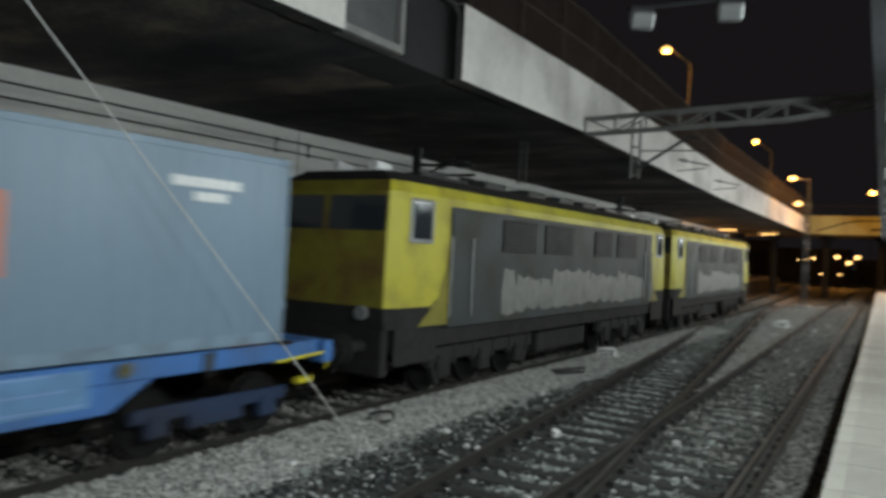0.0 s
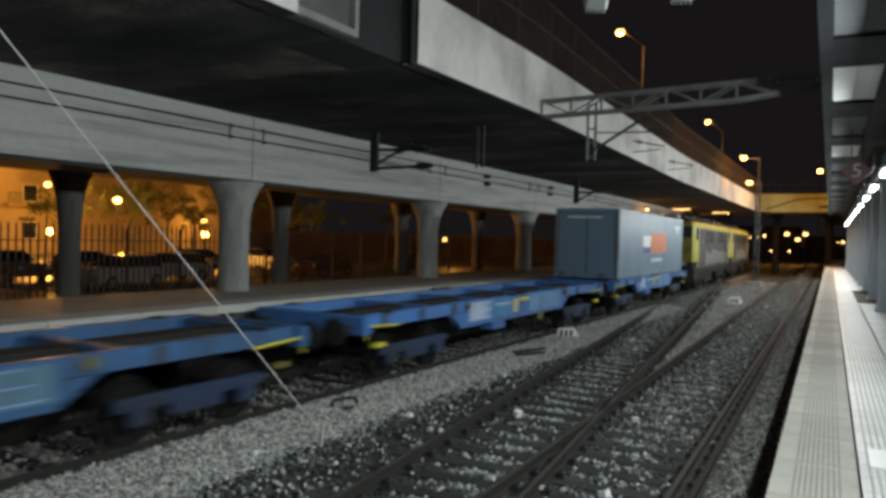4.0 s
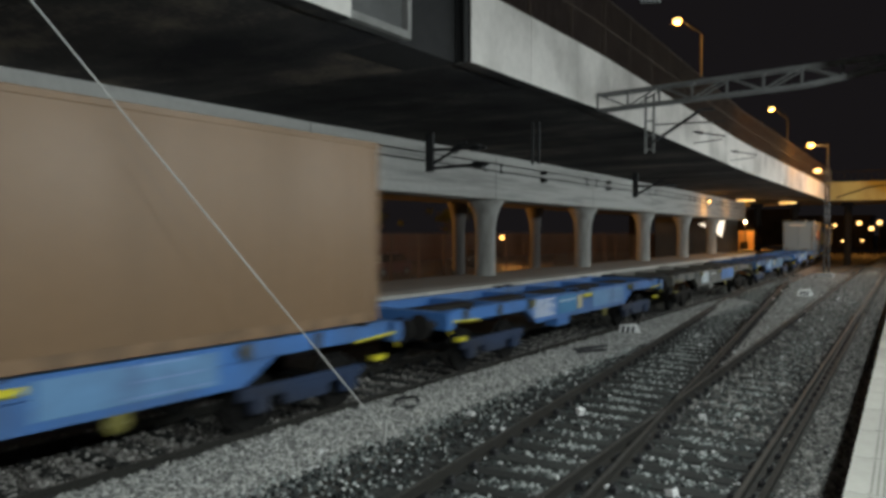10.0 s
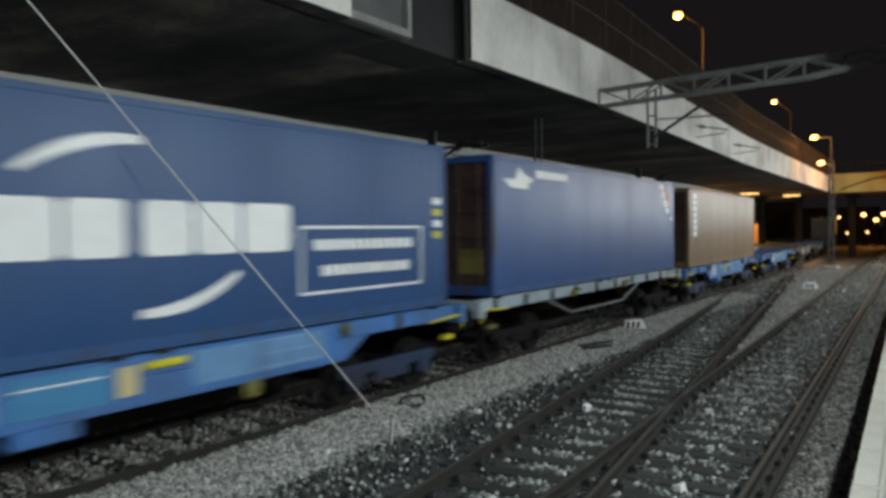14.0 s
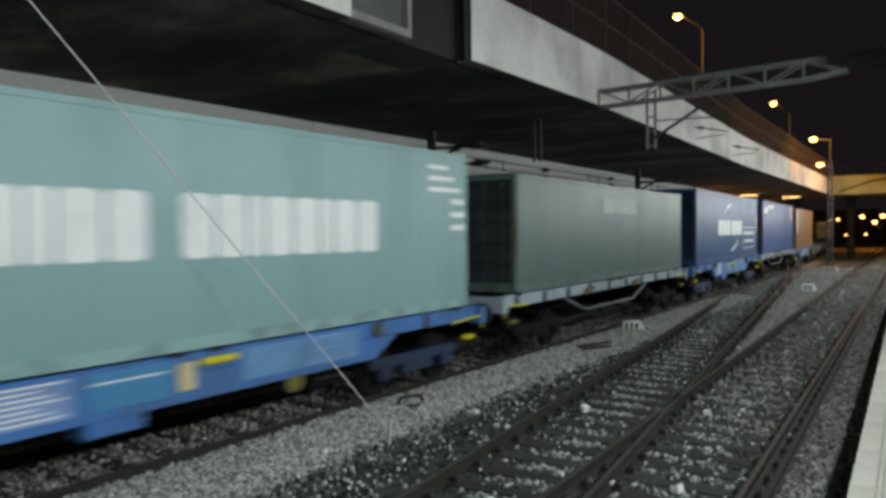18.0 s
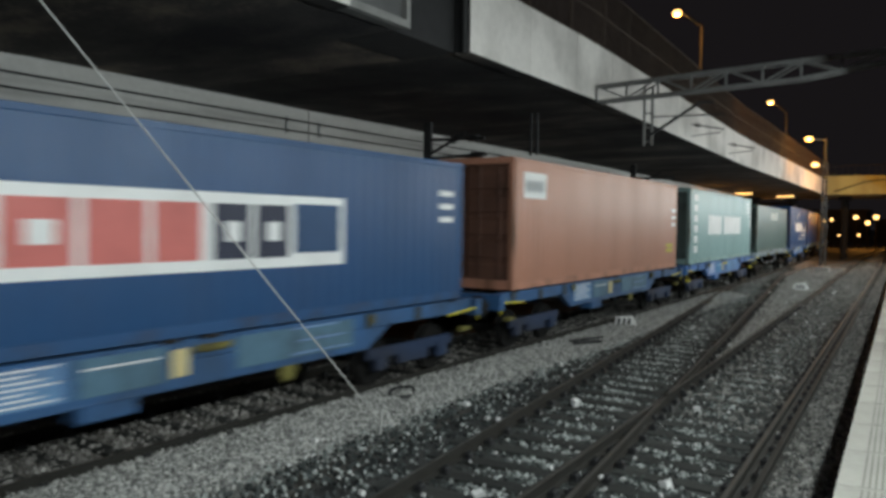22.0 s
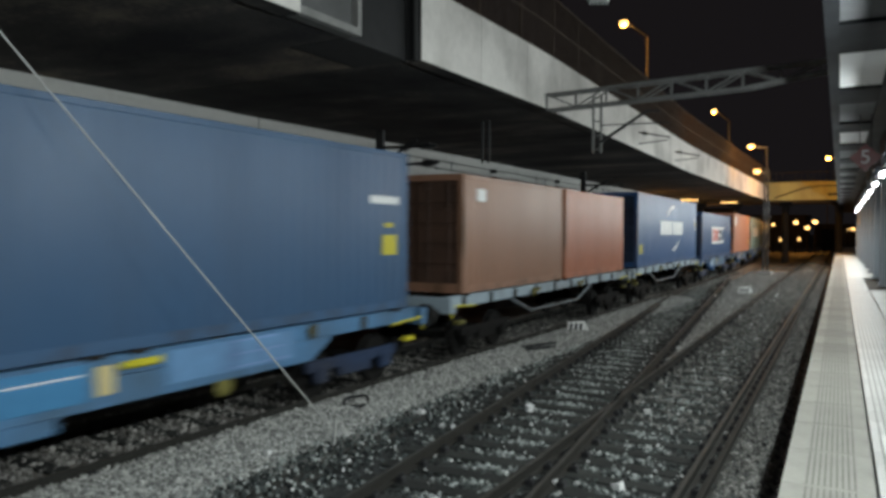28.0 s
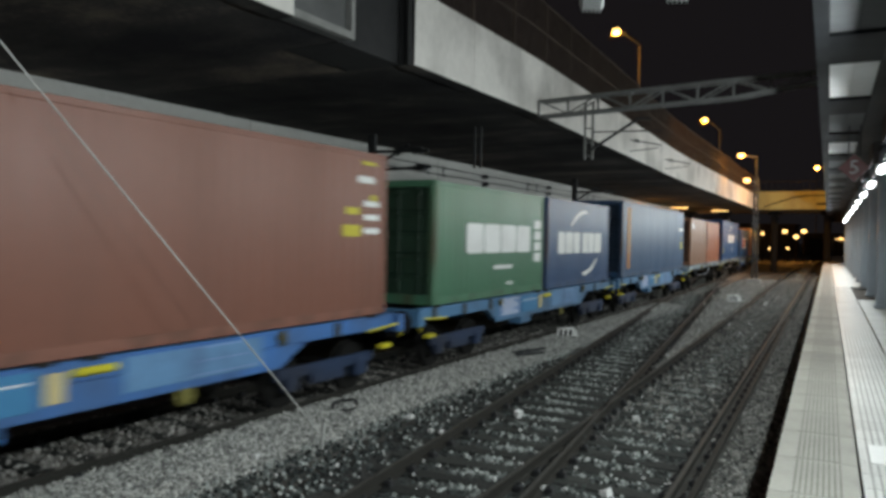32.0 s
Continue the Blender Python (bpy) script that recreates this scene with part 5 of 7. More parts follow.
for x, y, z in ((-14.5, 70, 5.8), (-12.0, 76, 5.75)):
    g = empty("deck_lamp", (x, y, z))
    bm = bmesh.new()
    box(bm, -0.75, -0.06, -0.03, 0.75, 0.06, 0.03, bevel=0.01)
    part("diffuser", bm, glow("warm_tube", (1.0, 0.62, 0.22), 4.0), g)
    bm = bmesh.new()
    rod(bm, (0, 0, 0.02), (0, 0, SOFFIT - z), 0.02, 6)
    part("hanger", bm, DARK_STEEL, g)
    bulb("warm_light", (x, y, z - 0.25), 60, SODIUM, 0.1)
    tagged(g, "small warm lamp below the far end of the deck", "lamp", "lamps below the deck")

# ---- the far end, beyond the crossing bridge ----
for k in range(9):
    c = empty("bridge_pier", (-30 + k * 4.6 if k < 4 else (-12.6 + (k - 4) * 4.9), 84, -0.3))
    bm = bmesh.new()
    rod(bm, (0, 0, 0), (0, 0, SOFFIT + 0.32), 0.35, 14)
    part("shaft", bm, NEAR_BLACK, c)
    bm = bmesh.new()
    box(bm, -0.6, -0.6, SOFFIT - 0.1, 0.6, 0.6, SOFFIT + 0.30, bevel=0.03)
    part("head", bm, NEAR_BLACK, c)
    tagged(c, "dark concrete pier under the crossing bridge", "pier", "piers of the bridge", "structure")
for x, y, z, s in ((-10.4, 130, 4.55, 0.36), (-8.75, 130, 3.7, 0.36), (-7.65, 130, 4.6, 0.38), (-13.7, 130, 4.2, 0.24), (-9.9, 130, 1.85, 0.2), (-12.6, 130, 1.75, 0.18), (-12.1, 130, 4.1, 0.16), (-5.95, 130, 14.6, 0.4), (-18, 160, 4.2, 0.2), (-19.5, 160, 4.1, 0.18), (-2.4, 128, 3.5, 0.25), (-0.4, 150, 3.2, 0.2), (0.8, 150, 3.4, 0.16), (1.6, 150, 3.1, 0.16), (-4, 170, 3.6, 0.15), (-2.6, 172, 3.5, 0.15)):
    l = empty("distant_lamp", (x, y, -0.3))
    bm = bmesh.new()
    rod(bm, (0, 0, 0), (0, 0, z + 0.3), 0.09, 6, 0.05)
    part("pole", bm, LAMP_POLE, l)
    bm = bmesh.new()
    bmesh.ops.create_icosphere(bm, subdivisions=2, radius=s)
    for v in bm.verts:
        v.co.z = v.co.z * 0.75 + z + 0.3
    part("bulb", bm, SODIUM_GLOW, l, "glowing orange bulb")
    tagged(l, "distant orange street lamp beyond the bridge", "street lamp", "distant street lamps")
bulb("far_sodium_light", (-8.5, 124, 4.4), 1500, SODIUM, 0.5)
for x0, x1, y, h in ((-30, -13, 190, 7.0), (-12, 4, 200, 5.0), (4, 30, 190, 8.0), (-60, -31, 200, 9.0)):
    b = empty("distant_shed", (0, y, -0.3))
    bm = bmesh.new()
    box(bm, x0, 0, 0, x1, 12, h, bevel=0.1)
    part("wall", bm, DARK_CONCRETE, b)
    bm = bmesh.new()
    box(bm, x0 - 0.4, -0.4, h, x1 + 0.4, 12.4, h + 0.5)
    part("roof", bm, DARK_CONCRETE, b)
    tagged(b, "dark distant shed against the night sky", "building", "distant sheds")
# a dark stabled wagon on the far line
bm = bmesh.new()
st = empty("stabled_wagon", (-4.6, 112, 0))
box(bm, -1.3, 0, 1.1, 1.3, 14, 3.4, bevel=0.06)
part("body", bm, DARK_STEEL, st)
bm = bmesh.new()
box(bm, -1.1, 0.4, 0.35, 1.1, 13.6, 1.1)
part("underframe", bm, DARK_STEEL, st)
for yy in (1.5, 3.3, 10.7, 12.5):
    for sx in (-GAUGE, GAUGE):
        bm = bmesh.new()
        rod(bm, (sx - 0.06, yy, 0.45), (sx + 0.06, yy, 0.45), 0.45, 16)
        part("wheel", bm, DARK_STEEL, st)
tagged(st, "dark stabled goods wagon on the far platform line", "wagon")

# ---- the train ----
LOCO_Y = mat("loco_yellow", (0.42, 0.38, 0.03), 0.55, vary=0.12, fine=6, coarse=1.3, bump=0.05, dirt=(0.14, 0.11, 0.04), dirt_amount=0.6)
# brown grime over the yellow, its base darkened for the less lit cab ends
GRIMY_SHADE = mat("nose_grime_and_shade", (0.19, 0.168, 0.022), 0.6, vary=0.4, fine=4, coarse=1.1, bump=0.1, dirt=(0.11, 0.050, 0.022), dirt_amount=1.0)
LOCO_G = mat("loco_grey", (0.050, 0.056, 0.056), 0.55, spec=0.12, vary=0.16, fine=6, coarse=0.9, bump=0.05, dirt=(0.034, 0.033, 0.021), dirt_amount=0.7)
LOCO_BELOW = mat("underframe_black", (0.024, 0.023, 0.022), 0.85, 0.0, spec=0.2, vary=0.4, fine=10, coarse=2)
WAGON_BLUE = mat("wagon_blue", (0.062, 0.175, 0.45), 0.42, vary=0.12, fine=8, coarse=1.2, bump=0.05, dirt=(0.06, 0.09, 0.14), dirt_amount=0.6)
BOGIE_BLUE = mat("bogie_blue", (0.014, 0.030, 0.072), 0.7, vary=0.25, fine=8, coarse=1.2, bump=0.05, dirt=(0.02, 0.02, 0.025), dirt_amount=0.8)
WAGON_DIRTY = mat("wagon_grimy", (0.10, 0.10, 0.09), 0.6, vary=0.25, fine=5, coarse=1.0, bump=0.05, dirt=(0.04, 0.038, 0.03), dirt_amount=0.9)
WAGON_NAVY = mat("wagon_navy", (0.040, 0.110, 0.25), 0.45, vary=0.15, fine=8, coarse=1.2, bump=0.05, dirt=(0.03, 0.05, 0.08), dirt_amount=0.7)
PLATE_DULL = mat("plate_dull_blue", (0.085, 0.17, 0.24), 0.55, vary=0.2, fine=10, coarse=2.0, bump=0.03, dirt=(0.05, 0.09, 0.12), dirt_amount=0.8)
WAGON_STEEL = mat("wagon_steel_blue", (0.085, 0.20, 0.36), 0.45, vary=0.15, fine=8, coarse=1.2, bump=0.05, dirt=(0.06, 0.09, 0.12), dirt_amount=0.7)
PLATE_MID = mat("plate_mid_blue", (0.13, 0.27, 0.47), 0.5, vary=0.15, fine=10, coarse=2.0, bump=0.03, dirt=(0.08, 0.14, 0.26), dirt_amount=0.7)
BOGIE_DARK = mat("bogie_black", (0.011, 0.0105, 0.010), 0.9, spec=0.12, vary=0.4, fine=10, coarse=2)
DULL_YELLOW = mat("dull_yellow", (0.15, 0.135, 0.03), 0.7, vary=0.3, fine=10, coarse=3.0, dirt=(0.06, 0.05, 0.02), dirt_amount=0.9)
PLATE_PALE = mat("plate_pale_blue", (0.22, 0.33, 0.58), 0.5, vary=0.15, fine=10, coarse=2.0, bump=0.03, dirt=(0.10, 0.16, 0.32), dirt_amount=0.7)
PLATE_CYAN = mat("plate_cyan", (0.06, 0.22, 0.42), 0.45, vary=0.12, fine=8, coarse=1.5, bump=0.03)
WAGON_GREY = mat("wagon_grey", (0.31, 0.38, 0.43), 0.55, vary=0.12, fine=8, coarse=1.2, bump=0.05, dirt=(0.12, 0.11, 0.10), dirt_amount=0.6)
YELLOW = mat("handrail_yellow", (0.62, 0.55, 0.03), 0.5, vary=0.1, fine=8, coarse=2, bump=0.02)
WHITE = mat("white_paint", (0.78, 0.79, 0.78), 0.5, vary=0.06, fine=8, coarse=1.5, bump=0.02, dirt=(0.5, 0.5, 0.48))
WINDOW = glass("cab_glass")
SPRAY = mat("silver_spray", (0.165, 0.165, 0.15), 0.5, vary=0.3, fine=4, coarse=1.6, bump=0.02, dirt=(0.12, 0.12, 0.105), dirt_amount=0.9)

PLATE_CREAM = mat("plate_cream", (0.62, 0.52, 0.26), 0.6, vary=0.1, fine=9, coarse=1.5, bump=0.02)
TRUSS = mat("truss_paint", (0.13, 0.15, 0.17), 0.6, vary=0.2, fine=8, coarse=1.5, dirt=(0.05, 0.05, 0.05), dirt_amount=0.8)
RIB_DARK = mat("sill_bracket", (0.05, 0.06, 0.06), 0.7, 0.1, vary=0.3, fine=10, coarse=2)
TRAIN = []   # (thing, place of its rear end at 0 s)


def container(name, length, height, colour, label, category="container", smooth=False, blank_end=False, shaded_end=None):
    """A corrugated box with its rear end at y = 0, base at z = 0, centred on x = 0."""
    c = empty(name)
    W = 2.438 / 2
    P = mat("paint_%s_%d" % (name, len(TRAIN)), colour, 0.40, spec=0.40 if smooth else 0.34, vary=0.07, fine=5, coarse=0.7, bump=0.04, dirt=tuple(k * 0.50 + d for k, d in zip(colour, (0.012, 0.009, 0.005))), dirt_amount=0.32, streak=True)
    RP = mat("rusty_%s_%d" % (name, len(TRAIN)), colour, 0.5, spec=0.3, vary=0.2, fine=12, coarse=2.6, bump=0.1, dirt=(0.07, 0.042, 0.022), dirt_amount=1.0, streak=True)
    BP = mat("rail_%s_%d" % (name, len(TRAIN)), tuple(min(0.6, k * 1.1 + 0.01) for k in colour), 0.45, spec=0.3, vary=0.15, fine=10, coarse=1.6, bump=0.06, dirt=(0.05, 0.04, 0.03), dirt_amount=0.8)
    for sx in (-1, 1):
        bm = bmesh.new()
        n = int(length / 0.278)
        prof = []
        for k in range(n):
            y0 = 0.16 + k * (length - 0.32) / n
            st = (length - 0.32) / n
            d = 0.008 if smooth else 0.015
            prof += [(W - 0.004, y0), (W - 0.004, y0 + st * 0.30), (W - d, y0 + st * 0.5), (W - d, y0 + st * 0.80)]
        prof.append((W - 0.004, length - 0.16))
        lo = [bm.verts.new((sx * x, y, 0.15)) for x, y in prof]
        hi = [bm.verts.new((sx * x, y, height - 0.10)) for x, y in prof]
        for k in range(len(prof) - 1):
            bm.faces.new((lo[k], lo[k + 1], hi[k + 1], hi[k]))
        part("side_panel", bm, P, c)
        bm = bmesh.new()
        box(bm, sx * W, 0.16, 0, sx * (W - 0.06), length - 0.16, 0.155, bevel=0.008)
        part("bottom_rail", bm, BP, c)
        bm = bmesh.new()
        box(bm, sx * W, 0.16, height - 0.10, sx * (W - 0.06), length - 0.16, height - 0.01, bevel=0.008)
        part("top_rail", bm, P, c)
    for y0, y1 in ((0, 0.17), (length - 0.17, length)):
        for sx in (-1, 1):
            bm = bmesh.new()
            box(bm, sx * W, y0, 0.118, sx * (W - 0.14), y1, height - 0.118, bevel=0.012)
            part("corner_post", bm, RP, c)
            for z in (0, height - 0.118):
                bm = bmesh.new()
                box(bm, sx * (W + 0.004), y0 - 0.003, z, sx * (W - 0.165), y1 + 0.003, z + 0.118, bevel=0.012)
                part("corner_casting", bm, RP, c)
    bm = bmesh.new()
    box(bm, -W + 0.05, 0.1, height - 0.04, W - 0.05, length - 0.1, height - 0.02)
    part("roof", bm, P, c)
    bm = bmesh.new()
    box(bm, -W + 0.05, 0.1, 0.05, W - 0.05, length - 0.1, 0.12)
    part("floor", bm, LOCO_BELOW, c)
    # rear doors
    # the shade between containers is put into this darker door colour
    EP = mat("shaded_end_paint_%d" % len(TRAIN), shaded_end, 0.5, vary=0.2, fine=5, coarse=1.2, bump=0.05, dirt=tuple(k * 0.4 for k in shaded_end), dirt_amount=0.8) if shaded_end else P
    for sx in (-1, 1):
        bm = bmesh.new()
        prof = []
        for k in range(5):
            z0, st = 0.20 + k * (height - 0.36) / 5, (height - 0.36) / 5
            prof += [(0.05, z0), (0.05, z0 + st * 0.62), (0.055 if blank_end else 0.08, z0 + st * 0.72), (0.055 if blank_end else 0.08, z0 + st * 0.9)]
        prof.append((0.05, height - 0.16))
        inn = [bm.verts.new((sx * 0.02, y, z)) for y, z in prof]
        out = [bm.verts.new((sx * (W - 0.14), y, z)) for y, z in prof]
        for k in range(len(prof) - 1):
            bm.faces.new((inn[k], out[k], out[k + 1], inn[k + 1]))
        d = part("end_panel" if blank_end else "door", bm, EP, c)
        for u in () if blank_end else (0.35, 0.85):
            bm = bmesh.new()
            rod(bm, (sx * u, 0.03, 0.16), (sx * u, 0.03, height - 0.14), 0.017, 6)
            part("locking_bar", bm, EP, d)
    bm = bmesh.new()
    box(bm, -W + 0.14, 0.0, 0.0, W - 0.14, 0.10, 0.20)
    part("sill", bm, RP, c)
    bm = bmesh.new()
    box(bm, -W + 0.14, 0.0, height - 0.14, W - 0.14, 0.10, height)
    part("header", bm, P, c)
    bm = bmesh.new()
    box(bm, -W + 0.14, length - 0.10, 0.0, W - 0.14, length - 0.03, height)
    part("end_wall", bm, P, c)
    return tagged(c, label, category, "containers on the train")


def mark(c, y0, y1, z0, z1, m, name="marking", bevel=0.0, off=0.0):
    """A flat painted mark on the near side."""
    bm = bmesh.new()
    x = 2.438 / 2
    box(bm, x - 0.002 + off, y0, z0, x + 0.004 + off, y1, z1)
    return part(name, bm, m, c)


def wheelset_mesh(r=0.42):
    bm = bmesh.new()
    for s in (-1, 1):
        prof = [(0.09, -0.07), (0.10, -0.04), (r - 0.06, -0.03), (r, -0.05), (r + 0.0, 0.05), (r + 0.03, 0.07), (r + 0.03, 0.085), (0.09, 0.085)]
        rings = []
        n = 20
        for rad, off in prof:
            x = s * (GAUGE - 0.02 + 0.0 - off)
            rings.append([bm.verts.new((x, rad * math.cos(math.tau * k / n), rad * math.sin(math.tau * k / n))) for k in range(n)])
        for a, b in zip(rings[:-1], rings[1:]):
            for k in range(n):
                bm.faces.new((a[k], a[(k + 1) % n], b[(k + 1) % n], b[k]))
        bm.faces.new(rings[0])
    rod(bm, (-0.9, 0, 0), (0.9, 0, 0), 0.08, 10)
    return bm


WHEEL_O = part("wheelset", wheelset_mesh(), BOGIE_DARK, None)
WHEEL_ME = WHEEL_O.data
bpy.data.objects.remove(WHEEL_O)


def bogie(parent, y, m):
    b = empty("bogie", (0, y, 0))
    b.parent = parent
    for sx in (-1, 1):
        bm = bmesh.new()
        box(bm, sx * 1.02, -1.25, 0.48, sx * 1.12, 1.25, 0.66, bevel=0.02)
        box(bm, sx * 1.02, -0.45, 0.32, sx * 1.14, 0.45, 0.60, bevel=0.02)
        for yy in (-0.9, 0.9):
            box(bm, sx * 1.0, yy - 0.16, 0.28, sx * 1.16, yy + 0.16, 0.58, bevel=0.03)
        part("bogie_frame", bm, m, b)
    for yy in (-0.9, 0.9):
        share("wheelset", WHEEL_ME, b, pose(0, yy, 0.42))
    return b


def wagon(length, m, label, style, deck=1.27):
    """A container flat with its rear end at y = 0 and rail level at z = 0."""
    w = empty("container_wagon")
    BRIGHT = DULL_YELLOW if m in (WAGON_DIRTY, WAGON_NAVY) or style == "plain" else YELLOW
    for sx in (-1, 1):
        bm = bmesh.new()
        x0, x1 = sx * 1.18, sx * 1.02
        box(bm, x0, 0.25, deck - 0.27, x1, length - 0.25, deck - 0.02, bevel=0.012)
        part("side_sill", bm, m, w)
        if style != "plain":
            y0, y1 = 3.9, min(length - 3.3, 10.3)
            bm = bmesh.new()
            pts = [(y0 - 0.5, deck - 0.272), (y1 + 0.5, deck - 0.272), (y1, deck - 0.57), (y0, deck - 0.57)]
            vs = [bm.verts.new((xx, y, z)) for xx in (x0 + sx * 0.012, x1) for y, z in pts]
            for f in ((0, 1, 2, 3), (7, 6, 5, 4), (0, 4, 5, 1), (1, 5, 6, 2), (2, 6, 7, 3), (3, 7, 4, 0)):
                bm.faces.new([vs[i] for i in f])
            part("side_girder", bm, m, w)
            o = (length - 13.6) / 2
            dirty = m == WAGON_DIRTY
            navy = m == WAGON_NAVY
            PL = WAGON_GREY if dirty else PLATE_MID if navy else PLATE_PALE
            for a, b, mm, lines in ((4.0, 5.2, PL, 7), (5.34, 6.42, m if dirty else PLATE_DULL if navy else PLATE_CYAN, 1), (7.5, 9.82, WAGON_BLUE if dirty else PLATE_DULL if navy else PLATE_MID, 3)):
                bm = bmesh.new()
                box(bm, sx * 1.188, a + o, deck - 0.50, sx * 1.206, b + o, deck - 0.07, bevel=0.006)
                pn = part("side_plate", bm, mm, w)
                for q in range(lines):
                    z = deck - 0.46 + q * (0.36 / max(1, lines - 1)) if lines > 1 else deck - 0.20
                    bm = bmesh.new()
                    box(bm, sx * 1.205, a + o + (1.0 if lines == 3 else 0.06) + 0.1 * (q % 2), z, sx * 1.209, b + o - 0.08 - 0.15 * (q % 3), z + 0.020)
                    part("line_of_writing", bm, PLATE_PALE if lines == 3 else WHITE, pn)
            if not dirty:
                bm = bmesh.new()
                box(bm, sx * 1.188, 6.52 + o, deck - 0.46, sx * 1.212, 6.74 + o, deck - 0.12, bevel=0.006)
                part("cream_plate", bm, PLATE_CREAM, w)
            bm = bmesh.new()
            box(bm, sx * 1.19, 6.82 + o, deck - 0.20, sx * 1.25, 7.40 + o, deck - 0.10, bevel=0.03)
            part("brake_handle", bm, BRIGHT, w, "yellow brake changeover handle")
            for yy in (3.94, 10.23):
                bm = bmesh.new()
                lathe(bm, [(0.07, 0.0), (0.09, 0.01), (0.09, 0.045), (0.05, 0.06)], 12)
                bmesh.ops.transform(bm, matrix=pose(sx * 1.206, yy + o, deck - 0.12, 0, 90 * sx, 0), verts=bm.verts)
                part("load_dial", bm, DULL_YELLOW, w, "round dull yellow load changeover dial")
            bm = bmesh.new()
            box(bm, sx * 0.80, 5.38 + o, deck - 0.80, sx * 1.16, 6.08 + o, deck - 0.571, bevel=0.02)
            part("brake_box", bm, m, w)
            bm = bmesh.new()
            lathe(bm, [(0.13, 0.0), (0.15, 0.012), (0.15, 0.025), (0.12, 0.035)], 16)
            bmesh.ops.transform(bm, matrix=pose(sx * 1.14, 8.46 + o, deck - 0.68, 0, 90 * sx, 0), verts=bm.verts)
            rod(bm, (sx * 1.02, 8.46 + o, deck - 0.68), (sx * 1.15, 8.46 + o, deck - 0.68), 0.03, 8)
            rod(bm, (sx * 1.10, 8.46 + o, deck - 0.68), (sx * 1.10, 8.46 + o, deck - 0.56), 0.03, 8)
            part("hand_wheel", bm, DULL_YELLOW, w, "dirty yellow brake hand wheel")
            bm = bmesh.new()
            rod(bm, (sx * 1.16, y0, deck - 0.590), (sx * 1.16, y1, deck - 0.590), 0.022, 6)
            part("brake_rod", bm, m, w)
        for k in range(int((length - 1.4) / 1.35)):
            bm = bmesh.new()
            y = 0.75 + k * 1.35
            if style != "plain" and 3.6 < y < length - 3.7:
                bm.free()
                continue
            box(bm, sx * 1.212, y, deck - 0.262, sx * 1.178, y + 0.16, deck - 0.03, bevel=0.006)
            part("rib", bm, RIB_DARK, w)
    for k in range(6):
        bm = bmesh.new()
        y = 0.3 + k * (length - 0.8) / 5
        box(bm, -1.03, y, deck - 0.26, 1.03, y + 0.2, deck - 0.06)
        part("cross_member", bm, m, w)
    bm = bmesh.new()
    box(bm, -0.22, 0.2, deck - 0.40, 0.22, length - 0.2, deck - 0.08)
    part("centre_sill", bm, LOCO_BELOW, w)
    for y in (0.05, length - 0.25):
        bm = bmesh.new()
        box(bm, -1.3, y, deck - 0.36, 1.3, y + 0.2, deck - 0.03, bevel=0.015)
        part("headstock", bm, m, w)
    for y, s in ((0.05, -1), (length - 0.05, 1)):
        for sx in (-0.95, 0.95):
            bm = bmesh.new()
            rod(bm, (sx, y, 1.04), (sx, y + s * 0.42, 1.04), 0.09, 10)
            rod(bm, (sx, y + s * 0.40, 1.04), (sx, y + s * 0.45, 1.04), 0.24, 14)
            part("buffer", bm, LOCO_BELOW, w)
        for sx in (-1, 1):
            bm = bmesh.new()
            x = sx * 1.27
            rod(bm, (x, y - s * 0.1, deck - 0.20), (x, y - s * 1.15, deck - 0.26), 0.022, 6)
            rod(bm, (x, y - s * 0.1, deck - 0.20), (x, y - s * 0.1, deck - 0.45), 0.018, 6)
            part("handrail", bm, DULL_YELLOW if m == WAGON_DIRTY else YELLOW, w, "bright yellow shunter's handrail")
            bm = bmesh.new()
            box(bm, sx * 1.15, y - s * 0.55 - 0.14, deck - 0.62, sx * 1.28, y - s * 0.55 + 0.14, deck - 0.54, bevel=0.01)
            part("step", bm, BRIGHT, w, "yellow step plate")
        bm = bmesh.new()
        rod(bm, (0, y, 0.95), (0, y + s * 0.5, 0.9), 0.05, 8)
        part("coupling", bm, LOCO_BELOW, w)
    for sx in (-1, 1):
        for yy in (length * 0.34, length * 0.60) if style == "plain" else ():
            bm = bmesh.new()
            lathe(bm, [(0.09, 0.0), (0.10, 0.01), (0.10, 0.035), (0.05, 0.05)], 12)
            bmesh.ops.transform(bm, matrix=pose(sx * 1.215, yy, deck - 0.20, 0, 90 * sx, 0), verts=bm.verts)
            bar(bm, (sx * 1.25, yy, deck - 0.20), (sx * 1.25, yy + 0.34, deck - 0.13), 0.07)
            part("brake_handle", bm, BRIGHT, w, "yellow brake changeover handle")
        for yy in (0.95, length / 2 - 0.3, length / 2 + 0.3, length - 0.95):
            bm = bmesh.new()
            box(bm, sx * 1.02, yy - 0.12, deck - 0.04, sx * 1.22, yy + 0.12, deck + (0.0 if yy in (0.95, length - 0.95) else 0.02), bevel=0.01)
            part("container_lock", bm, LOCO_BELOW, w)
    bm_ = BOGIE_DARK if style == "plain" or m == WAGON_DIRTY else BOGIE_BLUE
    bogie(w, 2.1, bm_)
    bogie(w, length - 2.1, bm_)
    if style == "plain":
        for sx in (-1, 1):
            bm = bmesh.new()
            a = (sx * 1.0, 3.6, deck - 0.3), (sx * 1.0, 5.0, deck - 0.72), (sx * 1.0, length - 5.0, deck - 0.72), (sx * 1.0, length - 3.6, deck - 0.3)
            for p0, p1 in zip(a[:-1], a[1:]):
                rod(bm, p0, p1, 0.04, 8)
            part("truss_rod", bm, TRUSS, w)
    return tagged(w, label, "wagon", "wagons of the train")


